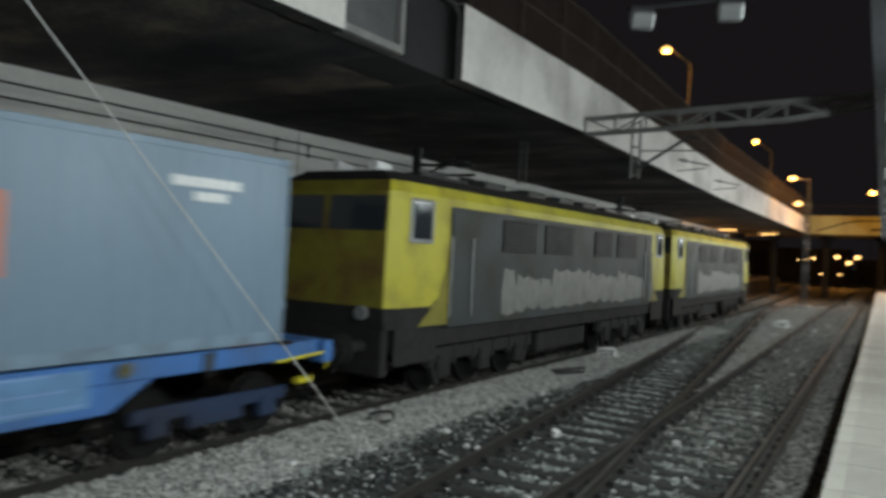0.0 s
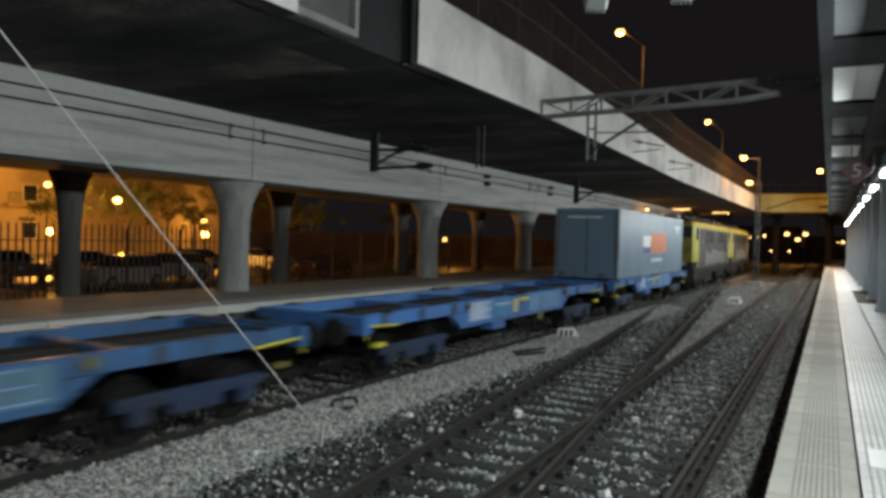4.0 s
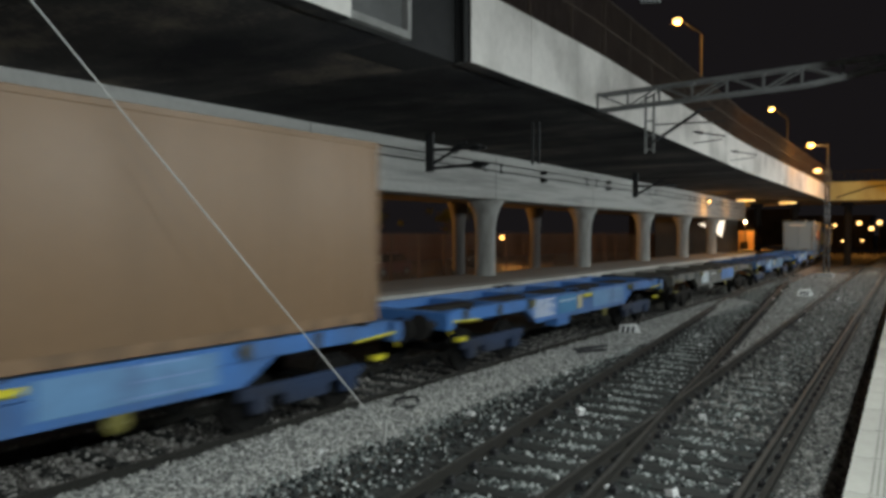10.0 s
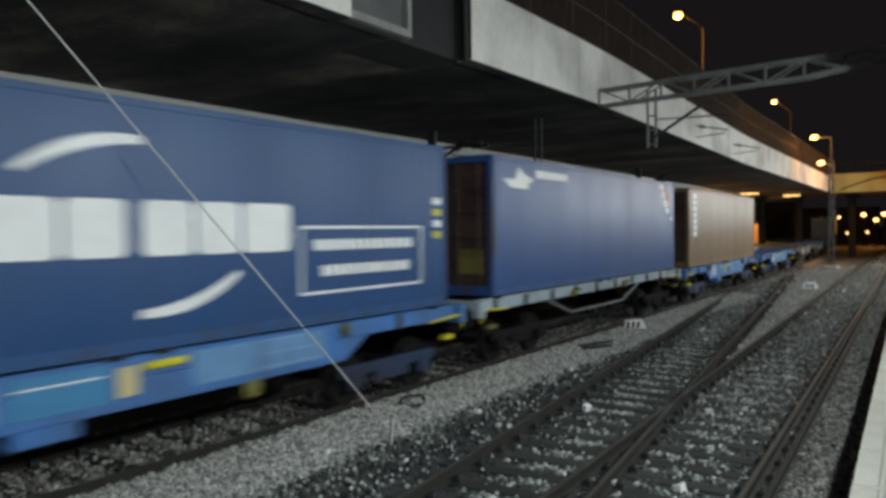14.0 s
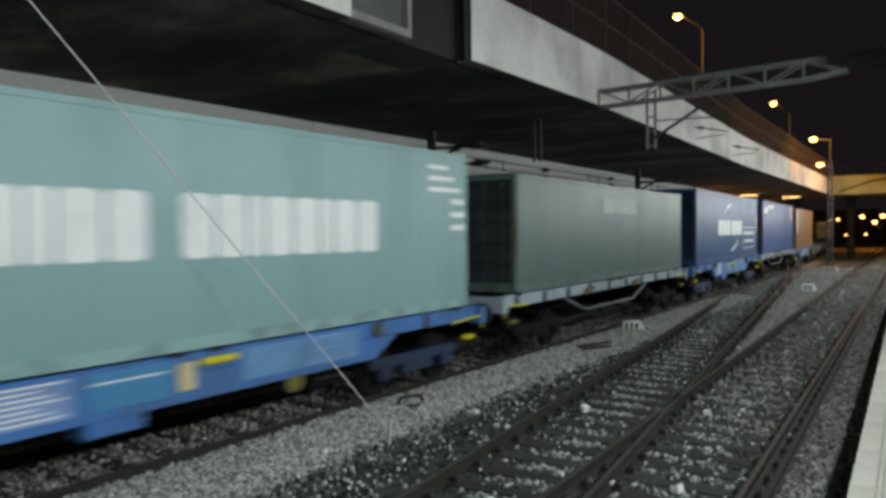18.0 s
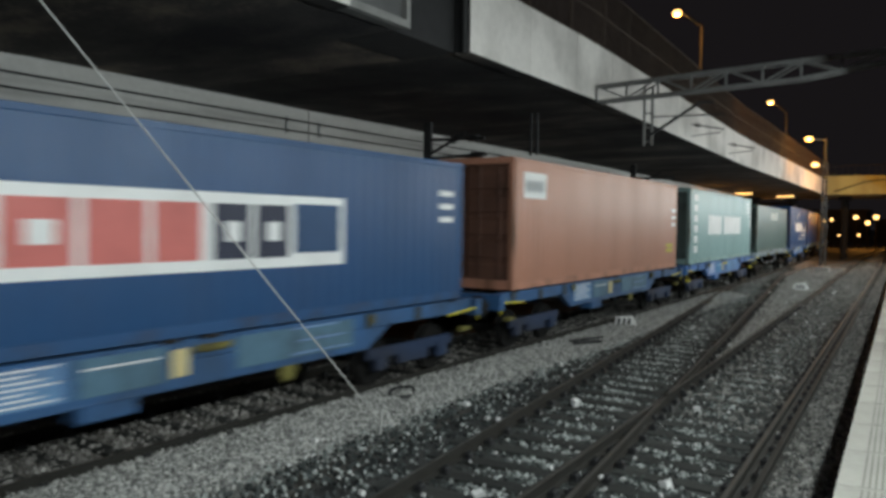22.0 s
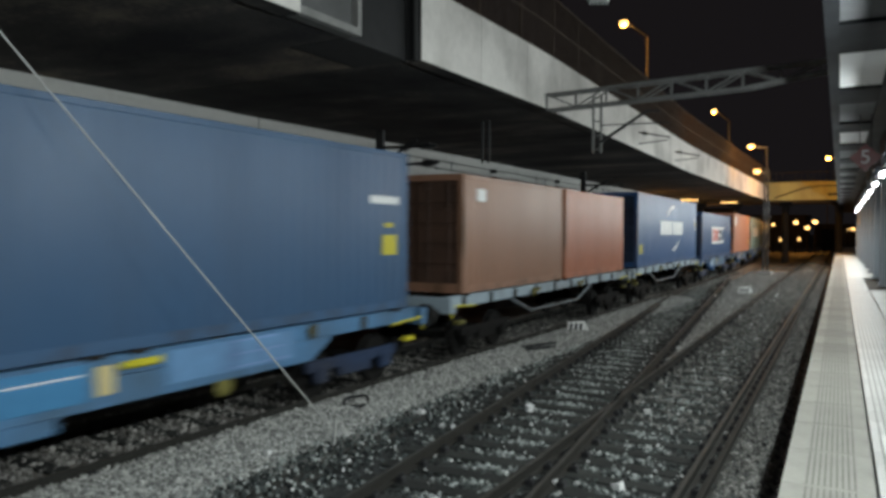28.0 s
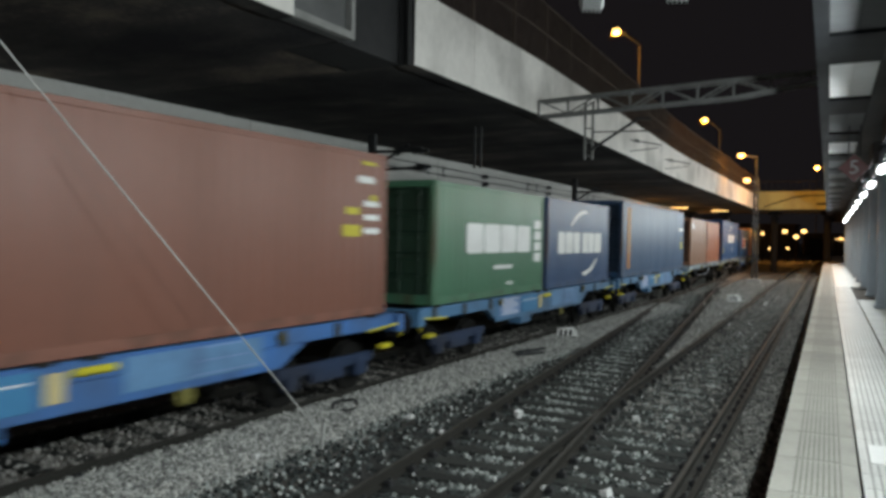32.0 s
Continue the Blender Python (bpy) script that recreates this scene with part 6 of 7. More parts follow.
def loco(label):
    """An electric locomotive, rear buffer beam at y = 0, rails at z = 0, centred on x = 0."""
    L, HW = 16.3, 1.48
    l = empty("electric_locomotive")
    # body shell with raked cab ends
    bm = bmesh.new()
    prof = [(0.05, 1.35), (0.0, 1.72), (0.0, 2.35), (0.09, 3.70), (0.22, 3.90)]
    sec = []
    for y, z in prof:
        sec.append((y, z))
    rows_ = []
    for y, z in sec:
        w = HW if z < 3.4 else (HW - 0.03 if z < 3.8 else HW - 0.12)
        wf = w - 0.10
        rows_.append([bm.verts.new(v) for v in ((-wf, y, z), (wf, y, z), (w, y + 0.28, z), (w, L - y - 0.28, z), (wf, L - y, z), (-wf, L - y, z), (-w, L - y - 0.28, z), (-w, y + 0.28, z))])
    for n, (a, b) in enumerate(zip(rows_[:-1], rows_[1:])):
        for k in range(8):
            f = bm.faces.new((a[k], a[(k + 1) % 8], b[(k + 1) % 8], b[k]))
            f.material_index = 3 if n == 0 else 1 if k in (0, 4) else 0
    top = [bm.verts.new((v.co.x * 0.72, v.co.y * 0.97 + L * 0.015, 4.10)) for v in rows_[-1]]
    for k in range(8):
        bm.faces.new((rows_[-1][k], rows_[-1][(k + 1) % 8], top[(k + 1) % 8], top[k])).material_index = 2
    bm.faces.new(top).material_index = 2
    bm.faces.new(rows_[0][::-1])
    part("body_shell", bm, [LOCO_Y, GRIMY_SHADE, LOCO_BELOW, LOCO_BELOW], l, "dirty yellow body shell with a dark roof")
    # grey flanks
    for sx in (-1, 1):
        bm = bmesh.new()
        box(bm, sx * (HW - 0.01), 1.88, 1.30, sx * (HW + 0.012), L - 1.88, 3.56, bevel=0.006)
        flank = part("grey_flank", bm, LOCO_G, l, "dark grey side panel, dirty")
        for y0, y1 in ((3.9, 5.55), (6.0, 7.75), (9.2, 10.6), (11.0, 12.8)):
            bm = bmesh.new()
            box(bm, sx * (HW + 0.012), y0, 2.76, sx * (HW + 0.03), y1, 3.44, bevel=0.006)
            part("grille", bm, LOCO_BELOW, flank)
            for k in range(9):
                bm = bmesh.new()
                z = 2.79 + k * 0.07
                box(bm, sx * (HW + 0.03), y0 + 0.04, z, sx * (HW + 0.045), y1 - 0.04, z + 0.03)
                part("louvre", bm, DARK_STEEL, flank)
        for y0 in (1.93, L - 2.58):
            bm = bmesh.new()
            box(bm, sx * (HW + 0.012), y0, 1.38, sx * (HW + 0.028), y0 + 0.65, 3.46, bevel=0.008)
            part("cab_door", bm, LOCO_G, flank)
            for d in (-0.07, 0.72):
                bm = bmesh.new()
                rod(bm, (sx * (HW + 0.05), y0 + d, 1.5), (sx * (HW + 0.05), y0 + d, 3.0), 0.016, 6)
                part("grab_rail", bm, STEEL, flank)
        for y0 in (0.55, L - 1.29):
            bm = bmesh.new()
            box(bm, sx * (HW - 0.03), y0, 2.84, sx * (HW + 0.012), y0 + 0.74, 3.62, bevel=0.03)
            part("side_window", bm, STEEL, l)
            bm = bmesh.new()
            box(bm, sx * (HW + 0.0), y0 + 0.08, 2.91, sx * (HW + 0.018), y0 + 0.66, 3.55, bevel=0.005)
            part("side_pane", bm, WINDOW, l)
    for y, s in ((0.12, -1), (L - 0.12, 1)):
        for x0, x1 in ((-1.32, -0.07), (0.07, 1.32)):
            bm = bmesh.new()
            z0, z1 = 3.02, 3.62
            ya = 0.0 + (z0 - 2.35) * 0.0667
            yb = 0.0 + (z1 - 2.35) * 0.0667
            a, b = (ya, yb) if s < 0 else (L - ya, L - yb)
            vs = [bm.verts.new(v) for v in ((x0, a + s * 0.012, z0), (x1, a + s * 0.012, z0), (x1, b + s * 0.012, z1), (x0, b + s * 0.012, z1), (x0, a - s * 0.05, z0), (x1, a - s * 0.05, z0), (x1, b - s * 0.05, z1), (x0, b - s * 0.05, z1))]
            for f in ((0, 1, 2, 3), (7, 6, 5, 4), (0, 4, 5, 1), (1, 5, 6, 2), (2, 6, 7, 3), (3, 7, 4, 0)):
                bm.faces.new([vs[i] for i in f])
            part("windscreen", bm, WINDOW, l)
        for x in (-0.95, 0.95):
            bm = bmesh.new()
            rod(bm, (x, y, 1.62), (x, y + s * 0.2, 1.62), 0.12, 14)
            part("headlight", bm, STEEL, l)
            bm = bmesh.new()
            yy = 0.0 if s < 0 else L
            rod(bm, (x, yy, 1.05), (x, yy + s * 0.5, 1.05), 0.10, 10)
            rod(bm, (x, yy + s * 0.5, 1.05), (x, yy + s * 0.55, 1.05), 0.26, 16)
            part("buffer", bm, LOCO_BELOW, l)
        bm = bmesh.new()
        yy = 0.05 if s < 0 else L - 0.05
        box(bm, -1.35, min(yy, yy - s * 0.2), 0.55, 1.35, max(yy, yy - s * 0.2), 1.36, bevel=0.02)
        part("buffer_beam", bm, LOCO_BELOW, l)
        yy = 0.02 if s < 0 else L - 0.02
        for k in range(3):
            bm = bmesh.new()
            rod(bm, (-0.5 + k * 0.5, yy, 1.0), (-0.5 + k * 0.5, yy + s * 0.18, 0.55), 0.03, 6)
            part("brake_hose", bm, LOCO_BELOW, l)
    bm = bmesh.new()
    box(bm, -1.40, 0.5, 0.95, 1.40, L - 0.5, 1.34, bevel=0.02)
    part("underframe", bm, LOCO_BELOW, l)
    for y in (3.7, L - 3.7):
        b = empty("bogie", (0, y, 0))
        b.parent = l
        for sx in (-1, 1):
            bm = bmesh.new()
            box(bm, sx * 1.12, -2.3, 0.62, sx * 1.28, 2.3, 0.90, bevel=0.03)
            for yy in (-1.6, 0, 1.6):
                box(bm, sx * 1.10, yy - 0.22, 0.30, sx * 1.34, yy + 0.22, 0.76, bevel=0.04)
                for d in (-0.42, 0.42):
                    rod(bm, (sx * 1.22, yy + d, 0.55), (sx * 1.22, yy + d, 0.95), 0.09, 8)
            for yy in (-2.15, 2.15):
                bar(bm, (sx * 1.25, yy, 0.9), (sx * 1.25, yy + (0.35 if yy < 0 else -0.35), 0.2), 0.10)
            part("bogie_frame", bm, LOCO_BELOW, b)
        for yy in (-1.6, 0, 1.6):
            share("wheelset", WHEEL_ME, b, pose(0, yy, 0.52) @ Matrix.Diagonal((1, 1.23, 1.23, 1)))
    bm = bmesh.new()
    box(bm, -1.15, 6.6, 0.35, 1.15, 9.7, 0.95, bevel=0.05)
    part("battery_box", bm, LOCO_BELOW, l)
    # roof gear
    bm = bmesh.new()
    box(bm, -0.8, 2.0, 4.08, 0.8, L - 2.0, 4.16, bevel=0.02)
    part("roof_deck", bm, LOCO_BELOW, l)
    for y in (3.0, L - 3.0):
        pg = empty("pantograph")
        pg.parent = l
        for nm, a, b, w in (("base_bar", (-0.55, y - 0.9, 4.22), (-0.55, y + 0.9, 4.22), 0.05), ("base_bar", (0.55, y - 0.9, 4.22), (0.55, y + 0.9, 4.22), 0.05),
                            ("base_bar", (-0.55, y - 0.9, 4.22), (0.55, y - 0.9, 4.22), 0.05), ("base_bar", (-0.55, y + 0.9, 4.22), (0.55, y + 0.9, 4.22), 0.05),
                            ("lower_arm", (-0.55, y - 0.9, 4.26), (-0.22, y + 0.8, 4.36), 0.04), ("lower_arm", (0.55, y - 0.9, 4.26), (0.22, y + 0.8, 4.36), 0.04),
                            ("collector", (-0.8, y + 0.8, 4.38), (0.8, y + 0.8, 4.38), 0.06)):
            bm = bmesh.new()
            bar(bm, a, b, w)
            part(nm, bm, DARK_STEEL, pg)
        for sx in (-0.55, 0.55):
            for k in (-0.9, 0.9):
                bm = bmesh.new()
                rod(bm, (sx, y + k, 4.04), (sx, y + k, 4.20), 0.06, 8)
                part("insulator", bm, LOCO_BELOW, pg)
    for y in (5.2, 7.4, 9.3, 11.0):
        bm = bmesh.new()
        box(bm, -0.6, y - 0.5, 4.14, 0.6, y + 0.5, 4.34, bevel=0.04)
        part("roof_box", bm, LOCO_G, l)
    for sx in (-0.45, 0.45):
        for y in (1.0, L - 1.0):
            bm = bmesh.new()
            rod(bm, (sx, y, 4.06), (sx, y, 4.26), 0.08, 10)
            rod(bm, (sx, y - 0.25, 4.24), (sx, y + 0.25, 4.24), 0.10, 10, 0.05)
            part("horn", bm, WHITE, l)
    # grey skirts under the cabs
    for y0 in (0.25, L - 1.55):
        for sx in (-1, 1):
            bm = bmesh.new()
            box(bm, sx * (HW - 0.05), y0, 0.72, sx * (HW - 0.02), y0 + 1.3, 1.36, bevel=0.01)
            part("skirt", bm, LOCO_BELOW, l)
    # dirt thrown up on the lower cab sides
    for y0, s in ((1.86, -1), (L - 1.86, 1)):
        for sx in (-1, 1):
            pts = [(0.0, 1.37), (0.95, 1.37), (0.80, 1.50), (0.62, 1.62), (0.50, 1.80), (0.33, 1.86), (0.20, 2.20), (0.08, 2.50), (0.0, 2.70)]
            bm = bmesh.new()
            fr = [bm.verts.new((sx * (HW + 0.008), y0 + s * a, b)) for a, b in pts]
            bk = [bm.verts.new((sx * (HW - 0.004), y0 + s * a, b)) for a, b in pts]
            bm.faces.new(fr)
            bm.faces.new(bk[::-1])
            for k in range(len(pts)):
                bm.faces.new((fr[k], bk[k], bk[(k + 1) % len(pts)], fr[(k + 1) % len(pts)]))
            part("grime_patch", bm, GRIMY_SHADE, l, "brown-grey grime on the cab side")
    # sprayed silver letters, faded, on the lower flank
    rng = random.Random(77)
    for sx in (-1, 1):
        y = 4.0
        while y < 14.6:
            w = rng.uniform(0.55, 1.05)
            za, zb = rng.uniform(1.42, 1.56), rng.uniform(2.15, 2.45)
            pts = [(y, za), (y + w * 0.5, za - 0.05), (y + w, za + rng.uniform(-0.02, 0.12)), (y + w * 1.04, (za + zb) / 2), (y + w * rng.uniform(0.8, 1.0), zb), (y + w * 0.55, zb - rng.uniform(0, 0.12)), (y + w * 0.1, zb + 0.04), (y - w * 0.05, (za + zb) / 2)]
            bm = bmesh.new()
            fr = [bm.verts.new((sx * (HW + 0.015 + 0.0008 * (int(y * 10) % 5)), a, b)) for a, b in pts]
            bk = [bm.verts.new((sx * (HW + 0.010), a, b)) for a, b in pts]
            bm.faces.new(fr)
            bm.faces.new(bk[::-1])
            for k in range(8):
                bm.faces.new((fr[k], bk[k], bk[(k + 1) % 8], fr[(k + 1) % 8]))
            part("graffiti", bm, SPRAY, l, "faded silver spray paint")
            y += w + rng.uniform(-0.12, 0.03)
    return tagged(l, label, "locomotive", "locomotives of the train")


# speed of the train over time, and the way it has gone
SPEEDS = [(0, 7.74), (2, 7.765), (4, 7.78), (6, 7.76), (8, 7.68), (11, 7.56), (14, 7.42), (17, 7.315), (20, 7.085), (23, 7.09), (26, 7.075), (29, 6.97), (32, 6.905)]


def gone(t):
    s = 0.0
    for (t0, v0), (t1, v1) in zip(SPEEDS[:-1], SPEEDS[1:]):
        if t <= t0:
            break
        e = min(t, t1)
        ve = v0 + (v1 - v0) * (e - t0) / (t1 - t0)
        s += (v0 + ve) / 2 * (e - t0)
    return s


def on_track(s, z):
    """The pose of a thing whose rear end lies s along the goods line."""
    a = max(0.0, s + 6 - 11.3) / 1038
    return pose(train_x(s), s, z, 0, 0, math.degrees(a))


def ride(thing, rear, z=0.0):
    TRAIN.append((thing, rear, z))


DECK = 1.33
STD, HIGH = 2.591, 2.896
BLUE_W = "blue skeleton container wagon with yellow handrails"
GREY_W = "pale grey flat wagon with a truss rod below the sill"
# name, rear, length, height, colour, label
LOADS = [
    ("grey_container", -4.55, 12.19, STD, (0.175, 0.25, 0.325), "pale grey-blue steel container with an orange and blue sign"),
    ("beige_container", -80.29, 12.31, HIGH, (0.20, 0.125, 0.070), "faded beige-brown steel container with white column lettering"),
    ("curtain_container", -94.49, 12.35, HIGH, (0.023, 0.073, 0.225), "dark blue smooth-sided container with a white emblem"),
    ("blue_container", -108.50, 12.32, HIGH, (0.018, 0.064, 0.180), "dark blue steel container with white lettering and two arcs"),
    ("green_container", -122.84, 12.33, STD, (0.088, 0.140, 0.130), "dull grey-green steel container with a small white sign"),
    ("teal_container", -137.06, 12.26, HIGH, (0.225, 0.365, 0.36), "pale teal steel container with large white lettering"),
    ("orange_container", -151.22, 12.35, HIGH, (0.44, 0.205, 0.135), "faded salmon-orange steel container with a white sign"),
    ("blue_container", -165.57, 12.29, STD, (0.017, 0.066, 0.168), "blue steel container with a white-framed red and black sign"),
    ("blue_container", -179.67, 12.28, HIGH, (0.022, 0.080, 0.205), "mid-blue steel container with white lettering and a yellow plate"),
    ("orange_container", -187.60, 6.06, STD, (0.36, 0.12, 0.06), "short orange-red steel container"),
    ("brown_container", -193.80, 6.06, STD, (0.26, 0.135, 0.085), "short brown steel container with a pale sign"),
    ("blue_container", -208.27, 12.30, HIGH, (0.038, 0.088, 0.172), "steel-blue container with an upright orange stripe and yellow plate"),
    ("blue_container", -216.09, 6.06, STD, (0.024, 0.068, 0.162), "short blue steel container with white lettering and two arcs"),
    ("green_container", -222.45, 6.10, STD, (0.065, 0.17, 0.10), "short dark green steel container with white block lettering"),
    ("brown_container", -236.50, 12.30, HIGH, (0.205, 0.088, 0.062), "rust-brown steel container with yellow plates at its end"),
]
HIGH_SET = {ld[5] for ld in LOADS if ld[1] in (-94.49, -108.50, -122.84, -179.67, -187.60, -193.80)}
CONT = []
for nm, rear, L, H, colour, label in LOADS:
    # doors get about a quarter of the side colour, as shade in the gaps
    c = container(nm, L, H, colour, label, smooth=nm == "curtain_container", blank_end=nm == "grey_container", shaded_end=(0.060, 0.036, 0.030) if nm == "curtain_container" else None if nm == "grey_container" else tuple(0.27 * k + 0.005 for k in colour))
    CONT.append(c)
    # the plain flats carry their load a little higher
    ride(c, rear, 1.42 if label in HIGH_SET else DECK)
WAGON_TONE = {-36.4: WAGON_NAVY, -151.95: WAGON_NAVY, -166.3: WAGON_NAVY, -208.95: WAGON_STEEL, -223.15: WAGON_STEEL}
for rear, L, style in ((-5.25, 13.95, "blue"), (-20.6, 14.0, "blue"), (-36.4, 14.4, "blue"), (-52.0, 14.35, "dirty"), (-66.1, 13.0, "blue"),
                       (-81.0, 13.6, "blue"), (-95.2, 13.6, "plain"), (-109.2, 13.6, "blue"), (-123.6, 13.6, "plain"), (-137.75, 13.55, "blue"),
                       (-151.95, 13.7, "blue"), (-166.3, 13.7, "blue"), (-180.4, 13.6, "plain"), (-194.5, 13.6, "plain"), (-208.95, 13.6, "blue"),
                       (-223.15, 13.75, "blue"), (-237.2, 13.6, "blue")):
    w = wagon(L, WAGON_TONE.get(rear, WAGON_BLUE) if style == "blue" else WAGON_DIRTY if style == "dirty" else WAGON_GREY, BLUE_W if style == "blue" else "grimy dark grey container wagon with a single blue plate" if style == "dirty" else GREY_W, "plain" if style == "plain" else "belly", 1.40 if style == "plain" or rear == -109.2 else 1.31)
    ride(w, rear)
l1 = loco("yellow and dark grey electric locomotive with graffiti and dirty flanks")
ride(l1, 9.75)
l2 = loco("yellow and grey electric locomotive leading the goods train")
ride(l2, 27.15)

# painted signs: plain shapes in their colours
SIGN_ORANGE = mat("sign_orange", (0.62, 0.17, 0.06), 0.5, vary=0.10, fine=9, coarse=1.2, bump=0.02, dirt=(0.42, 0.10, 0.05))
SIGN_BLUE = mat("sign_blue", (0.035, 0.035, 0.22), 0.5, vary=0.08, fine=9, coarse=1.2, bump=0.02)
SIGN_RED = mat("sign_letter_red", (0.58, 0.15, 0.13), 0.5, vary=0.10, fine=9, coarse=1.5, bump=0.02)
SIGN_DARK = mat("sign_letter_dark", (0.02, 0.025, 0.05), 0.5, vary=0.10, fine=9, coarse=1.5, bump=0.02)
PLATE_Y = mat("plate_yellow", (0.52, 0.45, 0.03), 0.5, vary=0.10, fine=9, coarse=1.5, bump=0.02)
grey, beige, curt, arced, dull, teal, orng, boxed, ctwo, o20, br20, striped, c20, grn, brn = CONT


def blocks(c, y0, y1, z0, z1, widths, m, gap=0.10):
    """A row of plain blocks the size of letters."""
    u = (y1 - y0) / sum(abs(w) for w in widths)
    y = y0
    big = z1 - z0 > 0.5
    for k, w in enumerate(widths):
        if w > 0:
            bm = bmesh.new()
            x = 2.438 / 2
            a, b = y, y + w * u - (0.05 if big else gap)
            e = min(0.06, (b - a) * 0.15)
            pts = [(a + e, z0), (b - e, z0), (b, z0 + e), (b, z1 - e), (b - e, z1), (a + e, z1), (a, z1 - e), (a, z0 + e)]
            fr = [bm.verts.new((x + 0.004, p, q)) for p, q in pts]
            bk = [bm.verts.new((x - 0.002, p, q)) for p, q in pts]
            bm.faces.new(fr)
            bm.faces.new(bk[::-1])
            for n in range(len(pts)):
                bm.faces.new((fr[n], bk[n], bk[(n + 1) % len(pts)], fr[(n + 1) % len(pts)]))
            part("lettering_block", bm, m, c)
        y += abs(w) * u


def arc(c, yc, zc, r, a0, a1, w, m):
    """A tapering arc of paint."""
    bm = bmesh.new()
    x = 2.438 / 2
    n = 12
    rows_ = []
    for k in range(n + 1):
        a = radians(a0 + (a1 - a0) * k / n)
        h = w * (0.35 + 0.65 * math.sin(math.pi * (0.15 + 0.75 * k / n)))
        ring_ = []
        for rr, xx in ((r - h / 2, x - 0.002), (r - h / 2, x + 0.004), (r + h / 2, x + 0.004), (r + h / 2, x - 0.002)):
            ring_.append(bm.verts.new((xx, yc + rr * math.cos(a), zc + rr * math.sin(a))))
        rows_.append(ring_)
    for p_, q_ in zip(rows_[:-1], rows_[1:]):
        for k in range(4):
            bm.faces.new((p_[k], p_[(k + 1) % 4], q_[(k + 1) % 4], q_[k]))
    bm.faces.new(rows_[0])
    bm.faces.new(rows_[-1][::-1])
    part("painted_arc", bm, m, c)


def frame_mark(c, y0, y1, z0, z1, w, m):
    bm = bmesh.new()
    x = 2.438 / 2
    for a in ((y0, y1, z0, z0 + w), (y0, y1, z1 - w, z1), (y0, y0 + w, z0 + w, z1 - w), (y1 - w, y1, z0 + w, z1 - w)):
        box(bm, x - 0.002, a[0], a[2], x + 0.004, a[1], a[3])
    part("painted_frame", bm, m, c)


bm = bmesh.new()
box(bm, -0.75, 0.040, 2.24, 0.55, 0.049, 2.31)
part("end_label", bm, WHITE, grey, "white strip on the end wall")
mark(grey, 3.80, 5.15, 1.18, 1.66, WHITE, "sign_white_field")
mark(grey, 3.80, 5.15, 0.93, 1.175, SIGN_BLUE, "sign_blue_field")
mark(grey, 5.16, 8.28, 0.93, 1.80, SIGN_ORANGE, "sign_orange_field")
blocks(grey, 5.34, 7.50, 0.56, 0.69, [1] * 12, WHITE, 0.03)
blocks(grey, 10.22, 11.30, 2.05, 2.18, [1] * 7, WHITE, 0.02)
blocks(grey, 10.56, 11.08, 1.88, 2.0, [1] * 4, WHITE, 0.02)
for k in range(7):
    mark(beige, 0.60, 1.14, 1.14 + k * 0.232, 1.14 + k * 0.232 + 0.19, WHITE, "lettering_block")
blocks(curt, 1.95, 3.65, 2.50, 2.68, [1] * 9, WHITE, 0.02)


def figure(c, pts, m):
    """A flat painted shape with the given outline (along, up)."""
    bm = bmesh.new()
    x = 2.438 / 2
    fr = [bm.verts.new((x + 0.004, a, b)) for a, b in pts]
    bk = [bm.verts.new((x - 0.002, a, b)) for a, b in pts]
    bm.faces.new(fr)
    bm.faces.new(bk[::-1])
    n = len(pts)
    for k in range(n):
        bm.faces.new((fr[k], bk[k], bk[(k + 1) % n], fr[(k + 1) % n]))
    return part("painted_emblem", bm, m, c)


figure(curt, [(10.75, 2.80), (11.15, 2.78), (11.30, 2.62), (10.85, 2.60)], WHITE)
figure(curt, [(10.88, 2.57), (11.28, 2.60), (11.48, 2.36), (11.02, 2.30)], WHITE)
figure(curt, [(11.32, 2.60), (11.55, 2.70), (11.66, 2.45), (11.52, 2.36)], SIGN_RED)
figure(curt, [(11.05, 2.27), (11.50, 2.33), (11.72, 2.10), (11.25, 2.02)], WHITE)
figure(curt, [(11.55, 2.33), (11.80, 2.40), (11.90, 2.15), (11.76, 2.08)], SIGN_RED)
figure(curt, [(11.30, 1.99), (11.70, 2.06), (11.75, 1.88), (11.45, 1.84)], WHITE)
figure(curt, [(0.45, 2.42), (0.95, 2.44), (1.15, 2.70), (1.38, 2.56), (1.85, 2.46), (1.60, 2.36), (1.55, 2.24), (0.75, 2.25)], WHITE)
mark(curt, 11.95, 12.10, 1.62, 1.72, WHITE, "data_plate")
bm = bmesh.new()
box(bm, 0.35, 0.030, 0.45, 0.95, 0.049, 0.95)
part("end_plate", bm, DULL_YELLOW, curt, "dull yellow plate on the end wall")
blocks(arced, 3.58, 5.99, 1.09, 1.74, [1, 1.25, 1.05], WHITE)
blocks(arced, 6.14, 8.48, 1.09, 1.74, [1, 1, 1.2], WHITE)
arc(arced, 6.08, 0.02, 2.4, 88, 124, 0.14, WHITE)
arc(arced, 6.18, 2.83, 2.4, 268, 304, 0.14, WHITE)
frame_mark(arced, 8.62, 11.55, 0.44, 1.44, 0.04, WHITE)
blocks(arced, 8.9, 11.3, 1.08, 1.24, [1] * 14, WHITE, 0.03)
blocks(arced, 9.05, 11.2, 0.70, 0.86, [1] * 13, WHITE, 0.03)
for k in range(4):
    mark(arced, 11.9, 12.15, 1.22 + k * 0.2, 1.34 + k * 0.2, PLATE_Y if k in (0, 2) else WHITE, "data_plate")
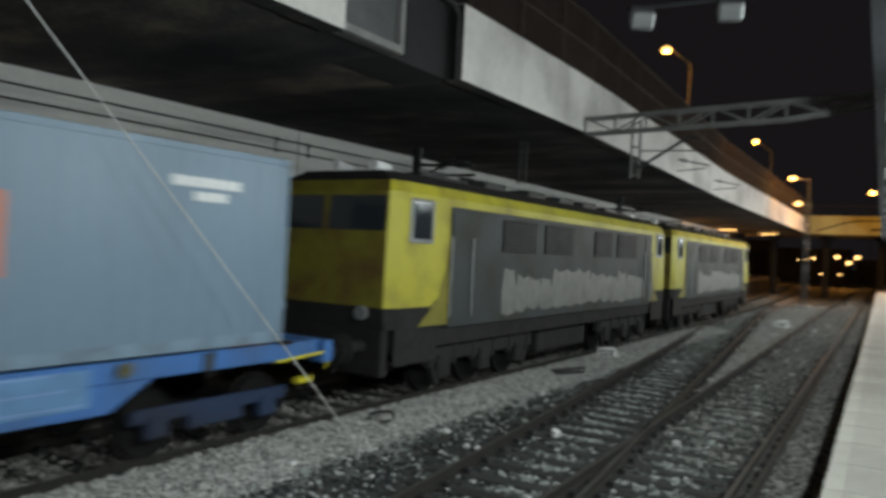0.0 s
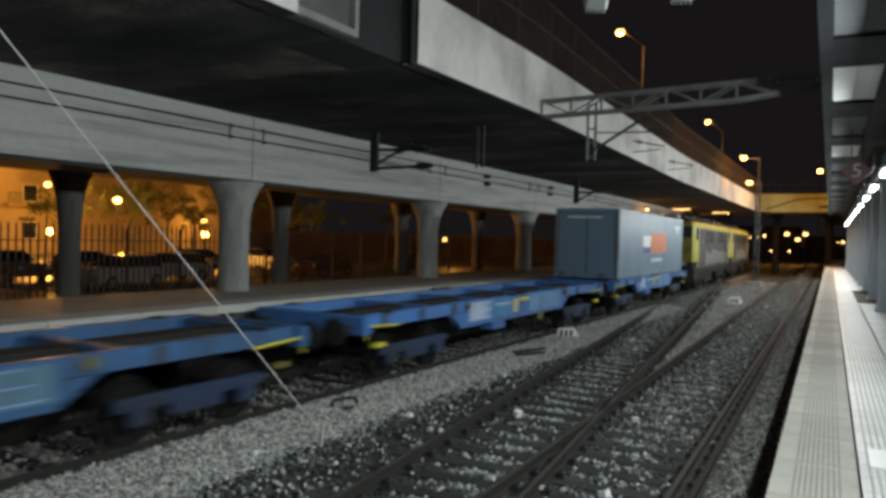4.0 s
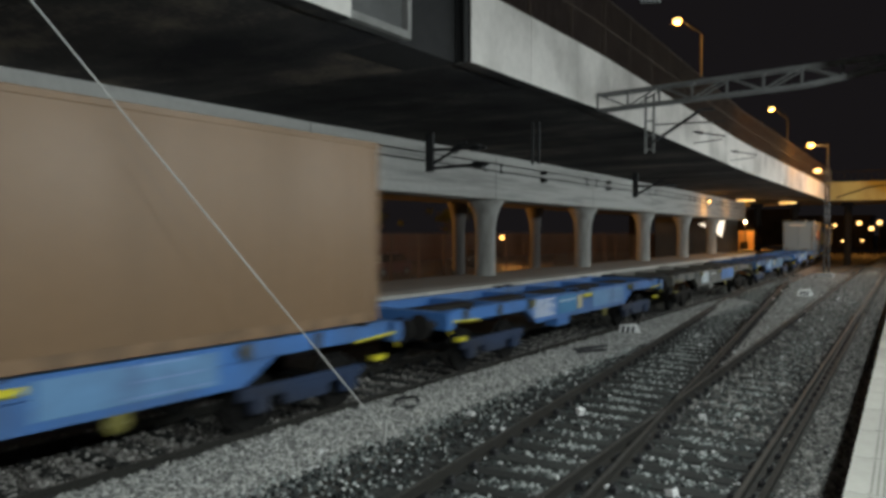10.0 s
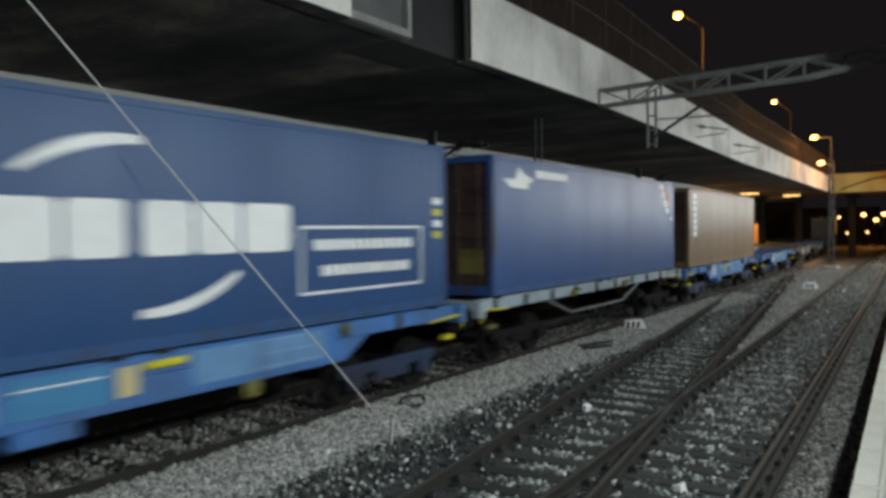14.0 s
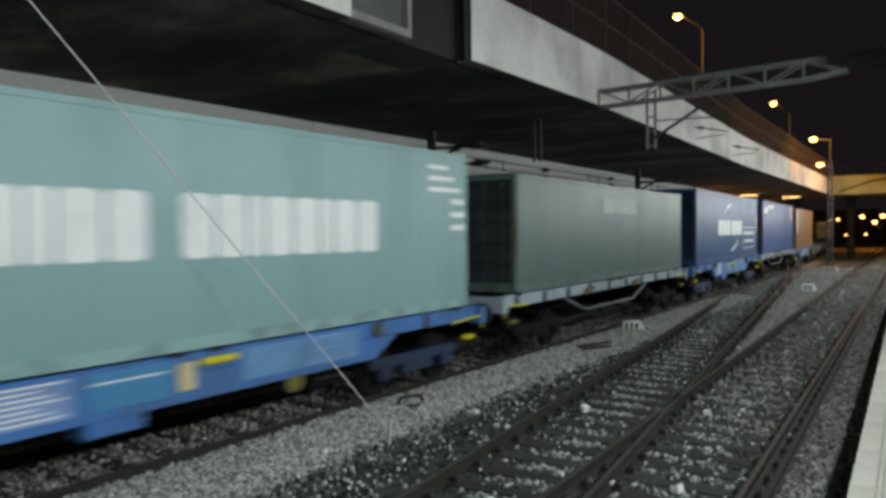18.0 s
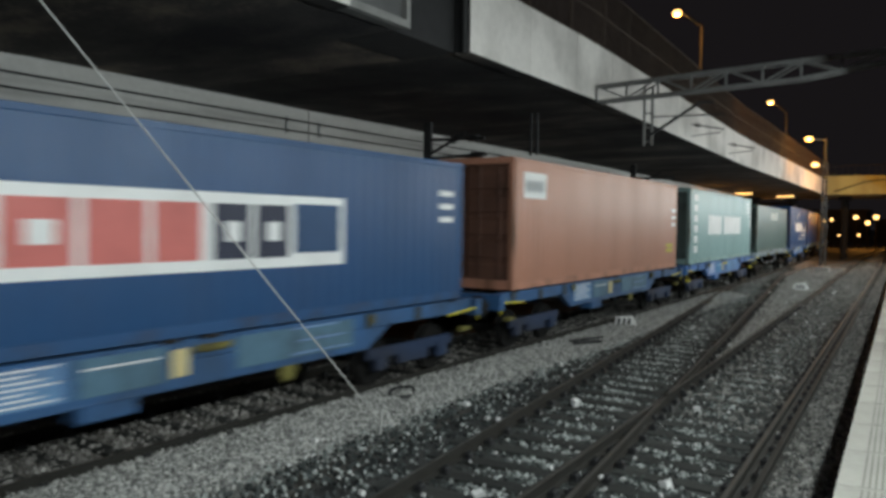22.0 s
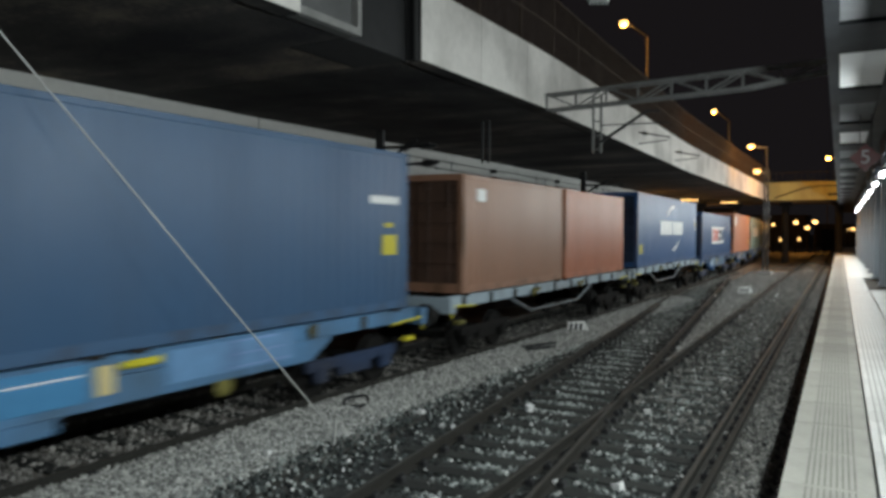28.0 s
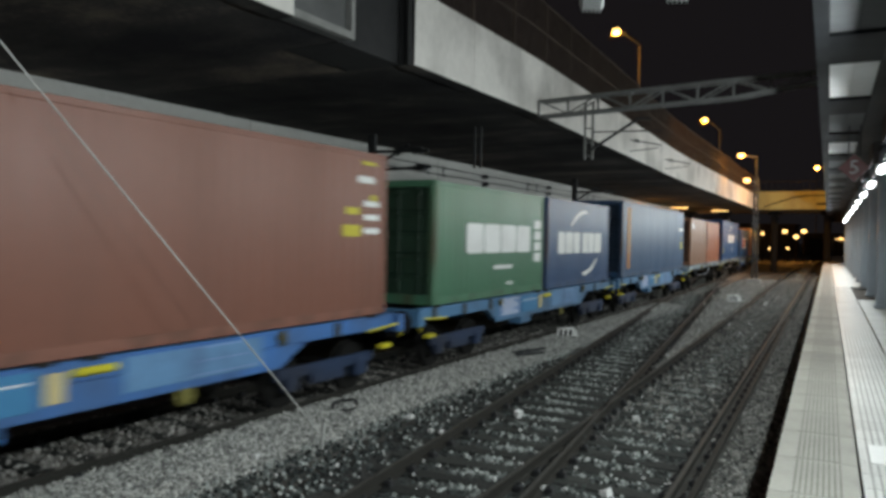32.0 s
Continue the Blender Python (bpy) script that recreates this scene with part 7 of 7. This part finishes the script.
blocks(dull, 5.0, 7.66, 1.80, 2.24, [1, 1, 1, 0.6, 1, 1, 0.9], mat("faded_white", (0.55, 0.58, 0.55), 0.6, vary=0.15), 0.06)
for k in range(6):
    mark(teal, 0.60, 1.16, 0.42 + k * 0.40, 0.42 + k * 0.40 + 0.27, WHITE, "lettering_block")
blocks(teal, 2.94, 5.45, 1.12, 1.92, [1, 1, 0.6, 1, 1], WHITE, 0.06)
blocks(teal, 5.86, 9.6, 1.12, 1.92, [1, 1, 0.6, 1, 1, 0.6, 1, 1], WHITE, 0.06)
for k in range(3):
    mark(teal, 11.0, 12.0 - 0.2 * k, 2.15 + k * 0.2, 2.23 + k * 0.2, WHITE, "data_line")
mark(orng, 0.46, 1.60, 2.02, 2.60, WHITE, "sign_board")
blocks(orng, 0.58, 1.46, 2.16, 2.42, [1, 1, 1], mat("sign_grey", (0.56, 0.60, 0.62), 0.5, vary=0.1), 0.05)
for k in range(2):
    mark(orng, 11.15, 11.85, 0.55 + k * 0.17, 0.67 + k * 0.17, PLATE_Y, "data_plate")
mark(boxed, 3.59, 8.88, 0.79, 1.79, WHITE, "sign_board")


def raised(c, y0, y1, z0, z1, m, name="lettering_block"):
    return mark(c, y0, y1, z0, z1, m, name, off=0.005)


for a, b, m2 in ((3.85, 4.62, SIGN_RED), (4.72, 5.48, SIGN_RED), (5.56, 6.24, SIGN_RED), (6.42, 7.02, SIGN_DARK), (7.12, 7.72, SIGN_DARK)):
    raised(boxed, a, b, 0.93, 1.65, m2)
raised(boxed, 7.84, 8.78, 0.98, 1.68, mat("sign_blue_faded", (0.019, 0.062, 0.145), 0.5, vary=0.1))
for a, b in ((4.10, 4.42), (6.62, 6.86), (7.32, 7.56)):
    mark(boxed, a, b, 1.16, 1.42, WHITE, "letter_gap", off=0.009)
blocks(ctwo, 3.92, 6.30, 1.25, 1.86, [1, 1.25, 1.05], WHITE)
blocks(ctwo, 6.45, 8.67, 1.25, 1.86, [1, 1, 1.2], WHITE)
arc(ctwo, 6.65, 0.12, 2.4, 88, 124, 0.14, WHITE)
arc(ctwo, 6.45, 2.98, 2.4, 268, 304, 0.14, WHITE)
mark(ctwo, 0.33, 0.80, 0.50, 0.86, PLATE_Y, "data_plate")
for k in range(3):
    mark(ctwo, 11.6, 12.0, 1.5 + k * 0.22, 1.6 + k * 0.22, PLATE_Y if k == 1 else WHITE, "data_plate")
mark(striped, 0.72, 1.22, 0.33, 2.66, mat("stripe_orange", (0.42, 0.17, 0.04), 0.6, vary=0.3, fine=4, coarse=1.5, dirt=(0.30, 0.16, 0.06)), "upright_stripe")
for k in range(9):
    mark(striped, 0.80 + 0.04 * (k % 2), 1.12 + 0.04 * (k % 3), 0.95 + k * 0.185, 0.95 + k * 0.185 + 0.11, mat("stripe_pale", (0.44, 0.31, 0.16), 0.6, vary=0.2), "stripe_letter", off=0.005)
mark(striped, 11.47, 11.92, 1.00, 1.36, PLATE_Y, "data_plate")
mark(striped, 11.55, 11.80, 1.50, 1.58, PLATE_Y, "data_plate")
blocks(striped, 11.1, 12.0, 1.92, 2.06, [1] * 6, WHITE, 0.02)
blocks(c20, 0.88, 2.95, 0.98, 1.63, [1, 1.25, 1.05], WHITE)
blocks(c20, 3.10, 5.20, 0.98, 1.63, [1, 1, 1.2], WHITE)
arc(c20, 3.45, -0.12, 2.4, 88, 126, 0.14, WHITE)
arc(c20, 3.25, 2.72, 2.4, 268, 306, 0.14, WHITE)
blocks(grn, 1.45, 5.2, 1.06, 1.74, [1, 1, 1, 1], WHITE, 0.12)
for k in range(4):
    mark(grn, 5.42, 5.90, 0.80 + k * 0.29, 1.03 + k * 0.29, WHITE, "lettering_block")
blocks(grn, 2.9, 4.0, 0.66, 0.76, [1] * 8, WHITE, 0.02)
blocks(grn, 3.66, 4.06, 0.26, 0.34, [1] * 3, WHITE, 0.02)
mark(br20, 0.66, 1.10, 2.02, 2.30, WHITE, "sign_board")
mark(brn, 11.0, 11.5, 1.40, 1.60, PLATE_Y, "data_plate")
mark(brn, 11.08, 11.46, 1.78, 1.90, PLATE_Y, "data_plate")
mark(brn, 11.42, 11.9, 2.34, 2.46, WHITE, "data_plate")
mark(brn, 11.80, 11.98, 2.02, 2.14, PLATE_Y, "data_plate")
mark(brn, 11.55, 11.95, 2.66, 2.72, PLATE_Y, "data_plate")
for c_, L_ in ((orng, 12.5), (brn, 12.35), (teal, 12.45), (boxed, 12.25)):
    for k in range(3):
        mark(c_, L_ - 0.75, L_ - 0.30, 1.45 + k * 0.24, 1.55 + k * 0.24, WHITE, "data_line")



def motions():
    for thing, rear, z in TRAIN:
        walk(thing, [(float(t), on_track(rear + gone(t), z)) for t in range(0, 33)])


motions()
